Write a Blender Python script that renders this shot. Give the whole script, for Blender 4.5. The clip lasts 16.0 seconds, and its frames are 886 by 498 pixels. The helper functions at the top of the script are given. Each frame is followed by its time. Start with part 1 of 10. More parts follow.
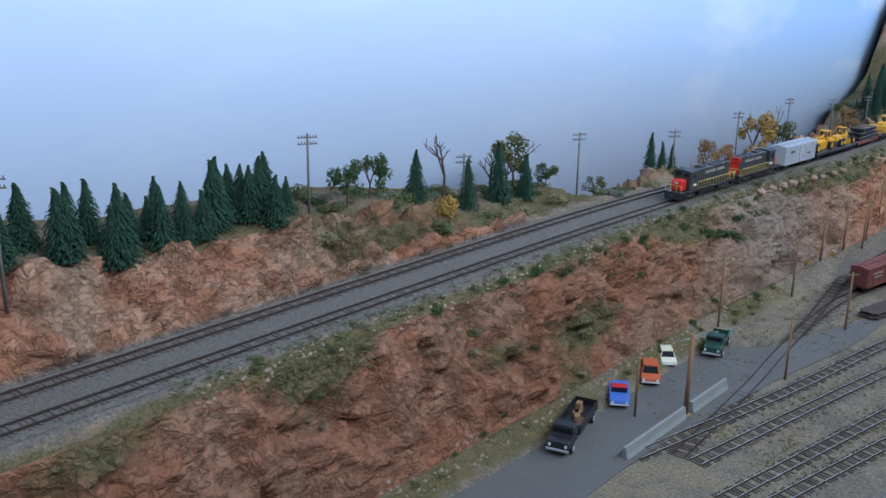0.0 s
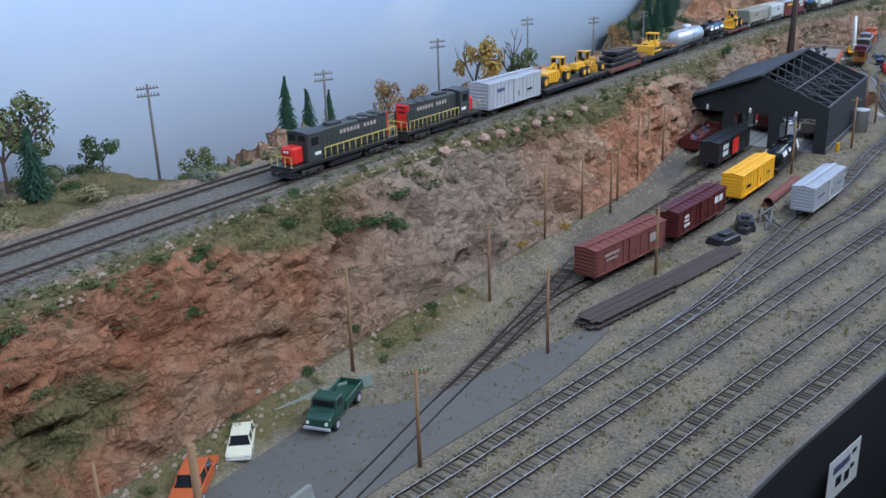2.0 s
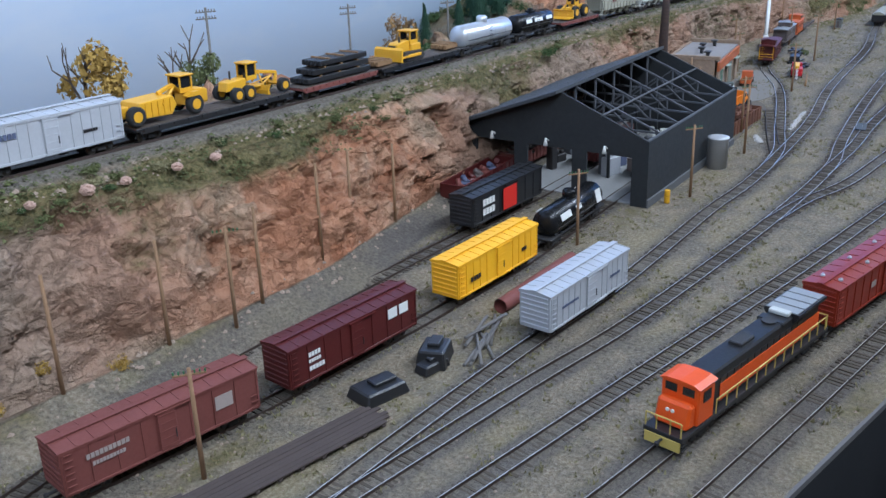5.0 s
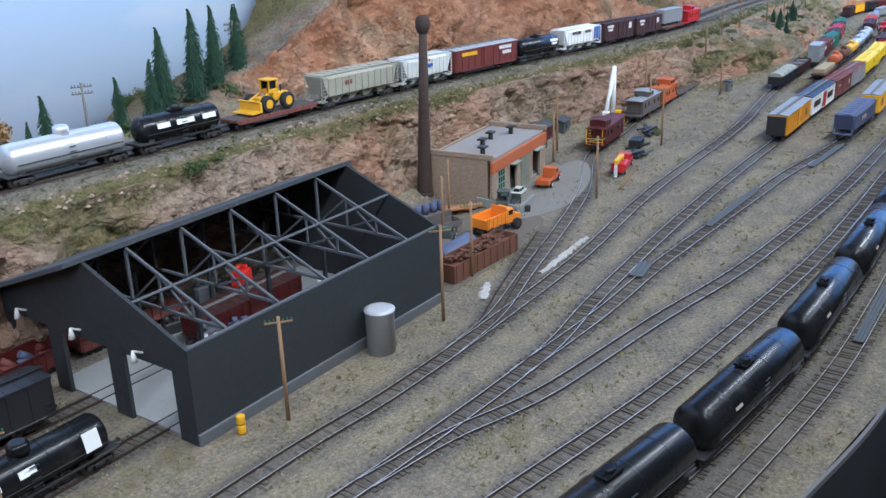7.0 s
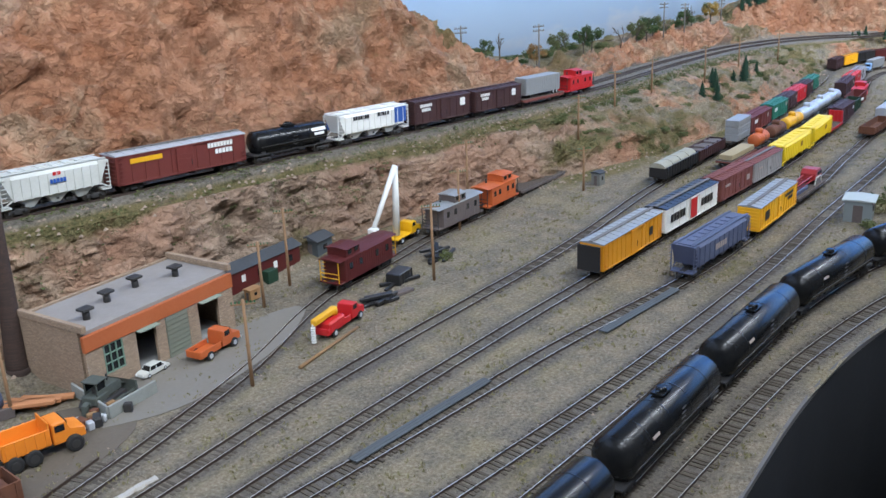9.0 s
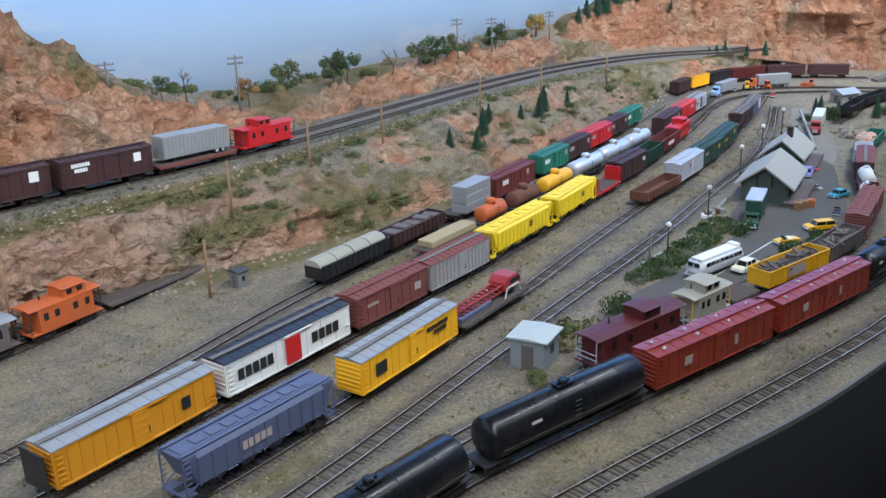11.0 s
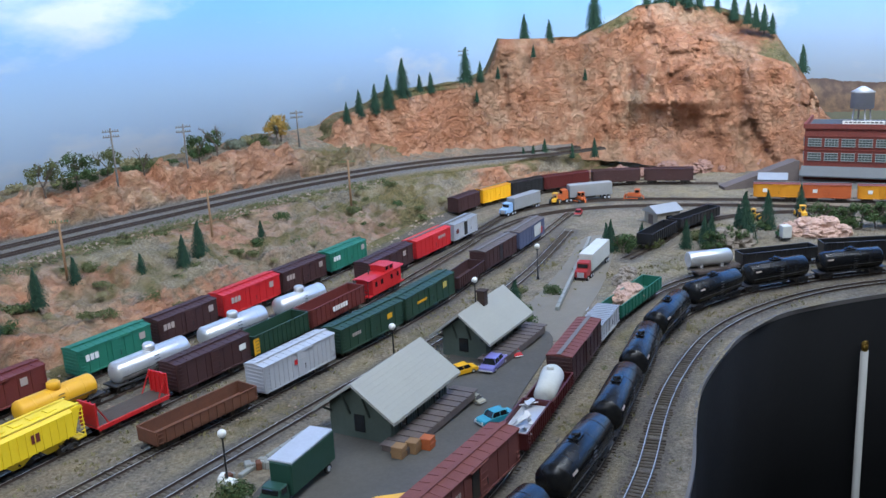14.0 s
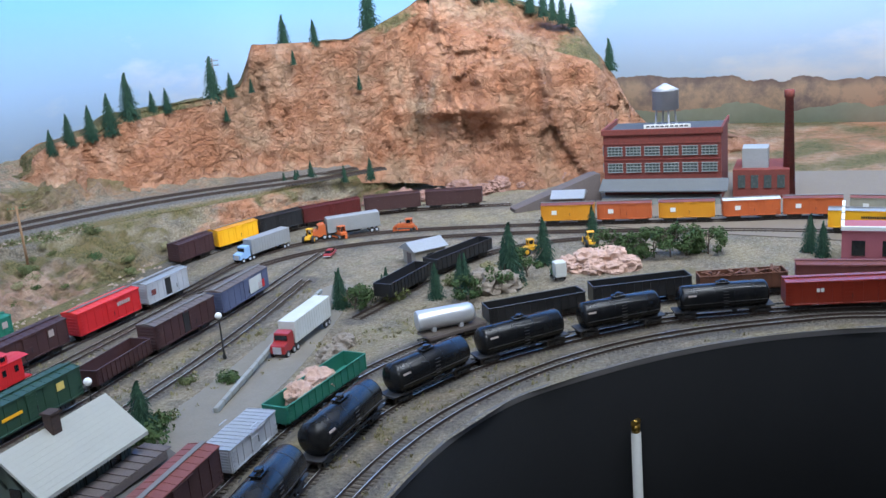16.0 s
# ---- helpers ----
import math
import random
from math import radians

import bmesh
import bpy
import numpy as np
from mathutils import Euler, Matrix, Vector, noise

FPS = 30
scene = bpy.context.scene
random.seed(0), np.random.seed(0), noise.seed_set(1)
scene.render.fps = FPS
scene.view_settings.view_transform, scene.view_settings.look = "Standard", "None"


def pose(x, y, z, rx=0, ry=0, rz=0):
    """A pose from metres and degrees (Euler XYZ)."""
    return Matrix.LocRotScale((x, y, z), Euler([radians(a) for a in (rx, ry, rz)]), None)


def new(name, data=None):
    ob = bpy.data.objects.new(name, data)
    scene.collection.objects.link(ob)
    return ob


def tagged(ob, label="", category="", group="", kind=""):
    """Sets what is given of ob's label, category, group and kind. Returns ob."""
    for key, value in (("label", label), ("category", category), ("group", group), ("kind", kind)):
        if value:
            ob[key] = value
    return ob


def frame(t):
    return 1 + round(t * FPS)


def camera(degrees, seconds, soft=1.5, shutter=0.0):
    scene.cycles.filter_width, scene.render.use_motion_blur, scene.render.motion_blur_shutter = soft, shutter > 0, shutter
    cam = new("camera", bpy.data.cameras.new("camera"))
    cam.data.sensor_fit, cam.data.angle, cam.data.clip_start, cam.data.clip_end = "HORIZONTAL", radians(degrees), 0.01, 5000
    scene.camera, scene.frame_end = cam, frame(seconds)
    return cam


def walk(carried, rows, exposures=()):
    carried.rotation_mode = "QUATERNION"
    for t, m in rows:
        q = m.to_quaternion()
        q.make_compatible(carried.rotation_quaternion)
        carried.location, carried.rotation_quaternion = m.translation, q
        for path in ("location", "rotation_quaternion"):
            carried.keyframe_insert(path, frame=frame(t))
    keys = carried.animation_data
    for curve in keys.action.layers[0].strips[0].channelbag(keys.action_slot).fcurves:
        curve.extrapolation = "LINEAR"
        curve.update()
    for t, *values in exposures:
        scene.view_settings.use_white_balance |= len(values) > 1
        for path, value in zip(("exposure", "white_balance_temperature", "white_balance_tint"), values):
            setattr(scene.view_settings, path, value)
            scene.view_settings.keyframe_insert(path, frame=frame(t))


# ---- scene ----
cam = camera(50.0, 16.0, soft=1.5)
PATH = [  # seconds, eye x y z, yaw, pitch, roll
    (0.0, -0.3747, 0.1063, 0.6167, -48.80, -17.08, 0.87),
    (0.5, -0.1670, 0.1144, 0.5716, -49.93, -18.24, -0.23),
    (1.0, 0.0510, 0.1483, 0.5420, -52.85, -19.18, 0.51),
    (1.5, 0.2419, 0.1597, 0.5206, -54.32, -19.63, -1.23),
    (2.0, 0.3588, 0.1354, 0.5061, -56.11, -20.14, -1.89),
    (2.5, 0.4947, 0.1082, 0.5022, -55.34, -19.62, -1.40),
    (3.0, 0.6168, 0.0811, 0.5086, -54.25, -20.43, -1.29),
    (3.2, 0.6694, 0.0708, 0.5065, -53.51, -19.85, -1.02),
    (5.3, 1.2530, 0.0538, 0.4409, -55.94, -21.68, -1.81),
    (5.5, 1.3391, 0.0352, 0.4409, -54.36, -21.49, -2.04),
    (6.0, 1.5365, -0.0263, 0.4431, -52.46, -21.65, -2.14),
    (6.5, 1.6720, -0.0757, 0.4542, -52.50, -20.45, -2.26),
    (7.0, 1.8654, -0.0883, 0.4588, -54.25, -20.51, -2.02),
    (7.5, 2.0717, -0.1125, 0.4578, -54.89, -20.27, -3.44),
    (8.0, 2.2456, -0.1439, 0.4523, -52.91, -19.53, -4.90),
    (8.5, 2.4472, -0.1861, 0.4675, -51.36, -18.35, -3.14),
    (9.0, 2.6008, -0.2056, 0.4589, -49.90, -18.78, -2.49),
    (9.5, 2.7943, -0.2061, 0.4474, -51.95, -19.93, -1.46),
    (9.7, 2.8789, -0.2140, 0.4718, -52.60, -19.49, -0.51),
    (11.8, 3.5366, -0.3149, 0.4467, -52.18, -19.58, -3.01),
    (12.0, 3.6061, -0.3126, 0.4360, -53.09, -19.32, -2.46),
    (12.5, 3.7818, -0.2933, 0.4282, -54.53, -19.19, -2.05),
    (13.0, 3.8863, -0.3070, 0.4258, -55.35, -18.25, -2.40),
    (13.5, 4.0221, -0.3515, 0.4262, -52.82, -16.66, -4.43),
    (14.0, 4.1728, -0.4088, 0.4249, -51.94, -15.04, -3.21),
    (14.5, 4.2800, -0.4210, 0.4051, -50.30, -16.22, -4.20),
    (15.0, 4.4240, -0.4090, 0.3888, -53.41, -15.27, -3.25),
    (15.5, 4.5435, -0.4101, 0.3862, -56.29, -14.71, -3.17),
    (16.0, 4.6507, -0.4349, 0.3748, -57.99, -14.95, -5.07),
]
# seconds, stops, kelvin, tint
EXPOSURES = [(0.0, -0.32, 5900, 10), (1.5, -0.12, 6050, 10), (3.0, -0.1, 6000, 10), (5.5, 0.05, 6150, 10), (7.0, 0.22, 6350, 10), (8.5, 0.2, 6750, 10), (9.5, 0.17, 6800, 10), (12.0, 0.18, 6800, 10), (14.0, 0.02, 6600, 10), (16.0, 0.18, 6600, 10)]
walk(cam, [(t, pose(x, y, z, 0, 0, yaw) @ pose(0, 0, 0, 90 + pitch) @ pose(0, 0, 0, 0, 0, roll)) for t, x, y, z, yaw, pitch, roll in PATH], exposures=EXPOSURES)

from mathutils.kdtree import KDTree

# ---- light: long ceiling tubes and added fills over the layout, in a closed room ----
def tube(x, y, z, tilt, sx, sy, watts, turn=0.0):
    d = bpy.data.lights.new("ceiling_tube", "AREA")
    d.shape, d.size, d.size_y, d.energy, d.color = "RECTANGLE", sx, sy, watts, (0.87, 0.98, 1.14)
    ob = new("ceiling_tube", d)
    ob.matrix_world = pose(x, y, z, tilt, 0, turn)
    return ob


for tx, wa, wb in ((0.1, 43.0, 1.5), (2.5, 39.0, 8.5), (4.9, 36.0, 6.0)):
    tube(tx, -0.3, 1.46, 76, 2.2, 0.12, wa * 1.06)
    tube(tx, -0.75, 1.46, 46, 2.2, 0.12, wb)
# unseen fill lights, added to brighten the mesa and the end wall
tube(5.75, -0.75, 1.46, 56, 1.6, 0.12, 9.0, -55)
tube(6.0, -0.1, 1.46, 74, 1.4, 0.12, 24.0, -40)
tube(5.9, -0.75, 1.46, 84, 1.6, 0.12, 62.0, -84)

world = bpy.data.worlds.new("room_air")
world.use_nodes = True
world.node_tree.nodes["Background"].inputs[0].default_value = (0.5, 0.52, 0.56, 1)
world.node_tree.nodes["Background"].inputs[1].default_value = 0.025
scene.world = world
scene.view_settings.exposure = 0.0


# ---- materials ----
def srgb(r, g, b):
    return tuple((c / 255 / 12.92) if c / 255 <= 0.04045 else ((c / 255 + 0.055) / 1.055) ** 2.4 for c in (r, g, b))


class Nodes:
    def __init__(self, name):
        self.m = bpy.data.materials.new(name)
        self.m.use_nodes = True
        self.t = self.m.node_tree
        self.p = self.t.nodes["Principled BSDF"]

    def n(self, kind, **kw):
        node = self.t.nodes.new(kind)
        for k, v in kw.items():
            node.inputs[k].default_value = v
        return node

    def l(self, a, b):
        self.t.links.new(a, b)

    def noise(self, coord, scale, detail=4.0, rough=0.6):
        nd = self.n("ShaderNodeTexNoise", Scale=scale, Detail=detail, Roughness=rough)
        self.l(coord, nd.inputs["Vector"])
        return nd.outputs["Fac"]

    def ramp(self, fac, stops):
        nd = self.t.nodes.new("ShaderNodeValToRGB")
        e = nd.color_ramp.elements
        while len(e) < len(stops):
            e.new(0.5)
        for el, (pos, col) in zip(e, stops):
            el.position = pos
            el.color = (*col, 1) if len(col) == 3 else col
        self.l(fac, nd.inputs["Fac"])
        return nd.outputs["Color"]

    def mix(self, fac, a, b, mode="MIX"):
        nd = self.t.nodes.new("ShaderNodeMix")
        nd.data_type, nd.blend_type = "RGBA", mode
        for sock, val in ((nd.inputs[0], fac), (nd.inputs[6], a), (nd.inputs[7], b)):
            if hasattr(val, "is_linked"):
                self.l(val, sock)
            elif isinstance(val, (int, float)):
                sock.default_value = val
            else:
                sock.default_value = (*val, 1)
        return nd.outputs[2]

    def math(self, op, a, b=0.0):
        nd = self.t.nodes.new("ShaderNodeMath")
        nd.operation = op
        for sock, val in ((nd.inputs[0], a), (nd.inputs[1], b)):
            if hasattr(val, "is_linked"):
                self.l(val, sock)
            else:
                sock.default_value = val
        return nd.outputs[0]

    def bump(self, height, strength, dist):
        nd = self.n("ShaderNodeBump", Strength=strength, Distance=dist)
        self.l(height, nd.inputs["Height"])
        self.l(nd.outputs["Normal"], self.p.inputs["Normal"])


MATS = {}


def paint(name, c, c2=None, rough=0.5, metal=0.0, scale=90.0, amt=0.5, bump=0.15, dist=0.0006, spec=0.5):
    """A worn painted or plain surface: two tones mixed by coarse and fine noise."""
    if name in MATS:
        return MATS[name]
    k = Nodes(name)
    c2 = c2 or tuple(v * 0.62 + 0.012 for v in c)
    geo = k.t.nodes.new("ShaderNodeTexCoord").outputs["Object"]
    big, fine = k.noise(geo, scale * 0.35, 5), k.noise(geo, scale * 4.0, 3)
    f = k.math("MULTIPLY", k.math("ADD", big, k.math("MULTIPLY", fine, 0.55)), amt)
    rnd = k.t.nodes.new("ShaderNodeObjectInfo").outputs["Random"]
    f = k.math("ADD", f, k.math("MULTIPLY", k.math("SUBTRACT", rnd, 0.5), 0.12 * amt))
    k.l(k.mix(f, c, c2), k.p.inputs["Base Color"])
    k.l(k.math("ADD", k.math("MULTIPLY", fine, 0.25), rough - 0.12), k.p.inputs["Roughness"])
    k.p.inputs["Metallic"].default_value = metal
    k.p.inputs["Specular IOR Level"].default_value = spec
    if bump:
        k.bump(fine, bump, dist)
    MATS[name] = k.m
    return k.m


def terrain_material():
    k = Nodes("painted_scenery")
    pos = k.t.nodes.new("ShaderNodeNewGeometry").outputs["Position"]
    a, b, c = k.noise(pos, 9, 6, 0.62), k.noise(pos, 38, 6, 0.65), k.noise(pos, 240, 4, 0.7)
    fine = k.noise(pos, 700, 2, 0.6)
    stretch = k.t.nodes.new("ShaderNodeMapping")
    stretch.inputs["Scale"].default_value = (16, 16, 30)
    stretch.inputs["Rotation"].default_value = (0.15, 0.5, 0.2)
    k.l(pos, stretch.inputs["Vector"])
    strata = k.noise(stretch.outputs["Vector"], 1.0, 6, 0.55)
    upright = k.t.nodes.new("ShaderNodeMapping")
    upright.inputs["Scale"].default_value = (34, 34, 7)
    k.l(pos, upright.inputs["Vector"])
    streak = k.noise(upright.outputs["Vector"], 0.8, 6, 0.55)
    tone = k.math("ADD", k.math("MULTIPLY", strata, 0.55), k.math("MULTIPLY", streak, 0.45))
    rock = k.ramp(tone, [(0.34, srgb(150, 106, 80)), (0.45, srgb(176, 132, 103)), (0.52, srgb(190, 148, 118)), (0.60, srgb(206, 170, 142)), (0.70, srgb(188, 154, 130))])
    rock = k.mix(k.ramp(a, [(0.44, (0, 0, 0)), (0.66, (0.5, 0.5, 0.5))]), rock, k.mix(b, srgb(182, 116, 84), srgb(150, 96, 70)))
    rock = k.mix(k.ramp(k.noise(pos, 17, 5, 0.6), [(0.52, (0, 0, 0)), (0.68, (0.45, 0.45, 0.45))]), rock, srgb(160, 130, 98))
    # crevice shade put into the rock colour as thin dark brown lines
    crevice = k.math("ABSOLUTE", k.math("SUBTRACT", k.noise(stretch.outputs["Vector"], 1.7, 6, 0.62), 0.5))
    seam = k.ramp(crevice, [(0.0, (0, 0, 0)), (0.035, (1, 1, 1))])
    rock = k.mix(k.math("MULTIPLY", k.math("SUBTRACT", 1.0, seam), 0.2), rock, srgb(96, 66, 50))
    wob = k.n("ShaderNodeTexNoise", Scale=24.0, Detail=3.0)
    k.l(pos, wob.inputs["Vector"])
    bent = k.t.nodes.new("ShaderNodeVectorMath")
    bent.operation = "MULTIPLY_ADD"
    bent.inputs[1].default_value = (0.045, 0.045, 0.03)
    k.l(wob.outputs["Color"], bent.inputs[0])
    k.l(pos, bent.inputs[2])

    def blocks(scale, feature):
        nd = k.t.nodes.new("ShaderNodeTexVoronoi")
        nd.feature = feature
        nd.inputs["Scale"].default_value = scale
        k.l(bent.outputs[0], nd.inputs["Vector"])
        return nd
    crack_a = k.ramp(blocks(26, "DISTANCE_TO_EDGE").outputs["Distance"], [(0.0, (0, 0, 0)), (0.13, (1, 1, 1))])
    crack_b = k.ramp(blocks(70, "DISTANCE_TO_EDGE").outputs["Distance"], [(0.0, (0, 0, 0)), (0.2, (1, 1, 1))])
    cells = k.t.nodes.new("ShaderNodeSeparateColor")
    k.l(blocks(26, "F1").outputs["Color"], cells.inputs[0])
    small = k.t.nodes.new("ShaderNodeSeparateColor")
    k.l(blocks(70, "F1").outputs["Color"], small.inputs[0])
    rock = k.mix(k.math("MULTIPLY", cells.outputs[0], 0.42), rock, srgb(222, 190, 160))
    rock = k.mix(k.math("MULTIPLY", small.outputs[1], 0.30), rock, srgb(132, 92, 70))
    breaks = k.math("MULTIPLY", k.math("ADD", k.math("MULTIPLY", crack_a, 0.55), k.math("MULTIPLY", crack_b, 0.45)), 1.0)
    # cracks darkened like a wash, so their shade is in the colour
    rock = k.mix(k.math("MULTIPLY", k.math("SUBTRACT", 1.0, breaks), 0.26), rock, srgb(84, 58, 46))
    patch = k.noise(pos, 7.5, 4, 0.6)
    rock = k.mix(k.ramp(patch, [(0.42, (0, 0, 0)), (0.56, (0.5, 0.5, 0.5))]), rock, k.mix(b, srgb(198, 128, 90), srgb(150, 88, 60)))
    rock = k.mix(k.ramp(patch, [(0.34, (0.6, 0.6, 0.6)), (0.46, (0, 0, 0))]), rock, k.mix(b, srgb(172, 154, 126), srgb(128, 112, 92)))
    grey = k.mix(b, srgb(166, 146, 128), srgb(120, 104, 90))
    # the grey rock's cracks carry painted shade as well
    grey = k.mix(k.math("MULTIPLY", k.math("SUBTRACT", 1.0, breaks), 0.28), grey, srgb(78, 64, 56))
    grey = k.mix(k.math("MULTIPLY", cells.outputs[0], 0.35), grey, srgb(186, 164, 146))
    att = lambda s: (lambda nd: (setattr(nd, "attribute_name", s), nd.outputs["Fac"])[1])(k.t.nodes.new("ShaderNodeAttribute"))
    rock = k.mix(att("greyness"), rock, grey)
    rock = k.mix(k.math("MULTIPLY", att("rust"), 0.6), rock, k.mix(strata, srgb(98, 64, 46), srgb(158, 104, 74)))
    yard = k.mix(k.ramp(b, [(0.4, (0, 0, 0)), (0.6, (1, 1, 1))]), srgb(146, 131, 108), srgb(112, 102, 86))
    yard = k.mix(k.ramp(a, [(0.48, (0, 0, 0)), (0.66, (1, 1, 1))]), yard, srgb(146, 132, 98))
    yard = k.mix(k.ramp(k.noise(pos, 13, 6, 0.7), [(0.5, (0, 0, 0)), (0.62, (0.65, 0.65, 0.65))]), yard, srgb(88, 82, 74))
    yard = k.mix(k.ramp(k.noise(pos, 21, 5, 0.7), [(0.55, (0, 0, 0)), (0.66, (0.55, 0.55, 0.55))]), yard, srgb(122, 114, 76))
    speck = k.ramp(c, [(0.36, srgb(70, 64, 56)), (0.5, srgb(128, 120, 108)), (0.68, srgb(176, 168, 150))])
    yard = k.mix(0.42, yard, speck)
    green = k.mix(k.ramp(c, [(0.35, (0, 0, 0)), (0.65, (1, 1, 1))]), srgb(70, 73, 42), srgb(124, 112, 78))
    green = k.mix(k.ramp(b, [(0.45, (0, 0, 0)), (0.65, (1, 1, 1))]), green, srgb(118, 104, 74))
    mottle = k.math("MULTIPLY", k.math("SUBTRACT", k.noise(pos, 60, 5, 0.65), 0.5), 1.6)
    patchy = lambda v: k.ramp(k.math("ADD", v, k.math("MULTIPLY", mottle, k.math("MULTIPLY", k.math("MULTIPLY", v, k.math("SUBTRACT", 1.0, v)), 4.0))), [(0.2, (0, 0, 0)), (0.8, (1, 1, 1))])
    col = k.mix(patchy(att("rock")), yard, rock)
    col = k.mix(patchy(att("green")), col, green)
    col = k.mix(att("ballast"), col, k.mix(0.3, srgb(112, 106, 99), speck))
    col = k.mix(att("oil"), col, k.mix(0.18, srgb(88, 83, 79), speck))
    k.l(col, k.p.inputs["Base Color"])
    k.p.inputs["Roughness"].default_value = 0.92
    k.p.inputs["Specular IOR Level"].default_value = 0.2
    relief = k.math("MULTIPLY", k.math("ADD", k.math("MULTIPLY", b, 1.0), k.math("ADD", k.math("MULTIPLY", seam, 0.8), k.math("ADD", k.math("MULTIPLY", breaks, 1.1), k.math("MULTIPLY", cells.outputs[2], 0.9)))), att("rock"))
    k.bump(k.math("ADD", k.math("ADD", k.math("MULTIPLY", c, 1.0), k.math("MULTIPLY", fine, 0.5)), relief), 0.9, 0.0045)
    return k.m


def sky_material():
    k = Nodes("painted_sky_wall")
    pos = k.t.nodes.new("ShaderNodeNewGeometry").outputs["Position"]
    sep = k.t.nodes.new("ShaderNodeSeparateXYZ")
    k.l(pos, sep.inputs[0])
    mp = k.t.nodes.new("ShaderNodeMapping")
    mp.inputs["Scale"].default_value = (1.5, 1.5, 4.2)
    k.l(pos, mp.inputs["Vector"])
    cl = k.noise(mp.outputs["Vector"], 1.1, 6, 0.55)
    h = k.math("MULTIPLY", k.math("SUBTRACT", sep.outputs[2], 0.1), 1.6)
    blue = k.ramp(h, [(0.0, srgb(214, 234, 254)), (0.25, srgb(190, 222, 252)), (0.5, srgb(140, 198, 250)), (1.0, srgb(84, 158, 238))])
    cf = k.ramp(cl, [(0.52, (0, 0, 0)), (0.66, (1, 1, 1))])
    along = k.ramp(k.math("MULTIPLY", sep.outputs[0], 0.142), [(0.17, (0.22, 0.22, 0.22)), (0.36, (0.55, 0.55, 0.55)), (0.8, (1, 1, 1))])
    blue = k.mix(along, srgb(226, 235, 251), blue)
    col = k.mix(k.math("MULTIPLY", cf, k.math("MULTIPLY", along, 0.85)), blue, srgb(250, 251, 253))
    # a painted range of far hills round the end wall
    ridge = k.noise(pos, 3.2, 5, 0.6)
    east = k.ramp(k.math("MULTIPLY", k.math("SUBTRACT", sep.outputs[0], 6.55), 4.0), [(0.0, (0, 0, 0)), (1.0, (1, 1, 1))])
    top = k.math("ADD", k.math("MULTIPLY", ridge, 0.17), -0.01)
    inside = k.math("MULTIPLY", k.math("GREATER_THAN", top, sep.outputs[2]), east)
    hills = k.mix(k.ramp(k.noise(pos, 14, 6, 0.65), [(0.4, (0, 0, 0)), (0.6, (1, 1, 1))]), srgb(222, 192, 164), srgb(158, 140, 134))
    crest = k.math("SUBTRACT", top, sep.outputs[2])
    hills = k.mix(k.ramp(crest, [(0.0, (0.7, 0.7, 0.7)), (0.022, (0, 0, 0))]), hills, srgb(128, 112, 112))
    low = k.math("GREATER_THAN", k.math("ADD", k.math("MULTIPLY", k.noise(pos, 6, 4, 0.5), 0.10), -0.045), sep.outputs[2])
    hills = k.mix(low, hills, k.mix(k.noise(pos, 22, 4), srgb(196, 208, 190), srgb(168, 172, 150)))
    k.l(k.mix(inside, col, hills), k.p.inputs["Base Color"])
    k.p.inputs["Roughness"].default_value = 0.85
    k.p.inputs["Specular IOR Level"].default_value = 0.25
    k.bump(k.noise(pos, 160, 3), 0.05, 0.001)
    return k.m


# ---- building blocks ----
def bm_box(bm, c, s, bevel=0.0, rot=0.0, taper=1.0):
    r = bmesh.ops.create_cube(bm, size=1.0)
    vs = r["verts"]
    for v in vs:
        if taper != 1.0 and v.co.z > 0:
            v.co.x *= taper
            v.co.y *= taper
        v.co = Vector((v.co.x * s[0], v.co.y * s[1], v.co.z * s[2]))
    if bevel > 0:
        es = list({e for v in vs for e in v.link_edges})
        rb = bmesh.ops.bevel(bm, geom=es, offset=bevel, segments=1, affect="EDGES", profile=0.5)
        vs = list({v for f in rb["faces"] for v in f.verts} | {v for v in vs if v.is_valid})
    m = Matrix.Translation(c) @ Matrix.Rotation(rot, 4, "Z")
    for v in vs:
        v.co = m @ v.co
    return vs


def bm_cyl(bm, p0, p1, r0, r1=None, n=10, cap=True):
    p0, p1 = Vector(p0), Vector(p1)
    r1 = r0 if r1 is None else r1
    q = (p1 - p0).to_track_quat("Z", "Y")
    rings = []
    for p, r in ((p0, r0), (p1, r1)):
        rings.append([bm.verts.new(p + q @ Vector((r * math.cos(2 * math.pi * i / n), r * math.sin(2 * math.pi * i / n), 0))) for i in range(n)])
    for i in range(n):
        f = bm.faces.new((rings[0][i], rings[0][(i + 1) % n], rings[1][(i + 1) % n], rings[1][i]))
        f.smooth = n > 6
    if cap:
        bm.faces.new(rings[0][::-1])
        bm.faces.new(rings[1])
    return rings


def bm_lathe(bm, prof, axis="Z", n=16, at=(0, 0, 0)):
    """prof: (distance along the axis, radius) rows."""
    rings = []
    for h, r in prof:
        ring = []
        for i in range(n):
            a = 2 * math.pi * i / n
            u, w = r * math.cos(a), r * math.sin(a)
            co = {"Z": (u, w, h), "X": (h, u, w), "Y": (w, h, u)}[axis]
            ring.append(bm.verts.new(Vector(co) + Vector(at)))
        rings.append(ring)
    for a, b in zip(rings[:-1], rings[1:]):
        for i in range(n):
            f = bm.faces.new((a[i], a[(i + 1) % n], b[(i + 1) % n], b[i]))
            f.smooth = True
    for ring, flip in ((rings[0], True), (rings[-1], False)):
        bm.faces.new(ring[::-1] if flip else ring)


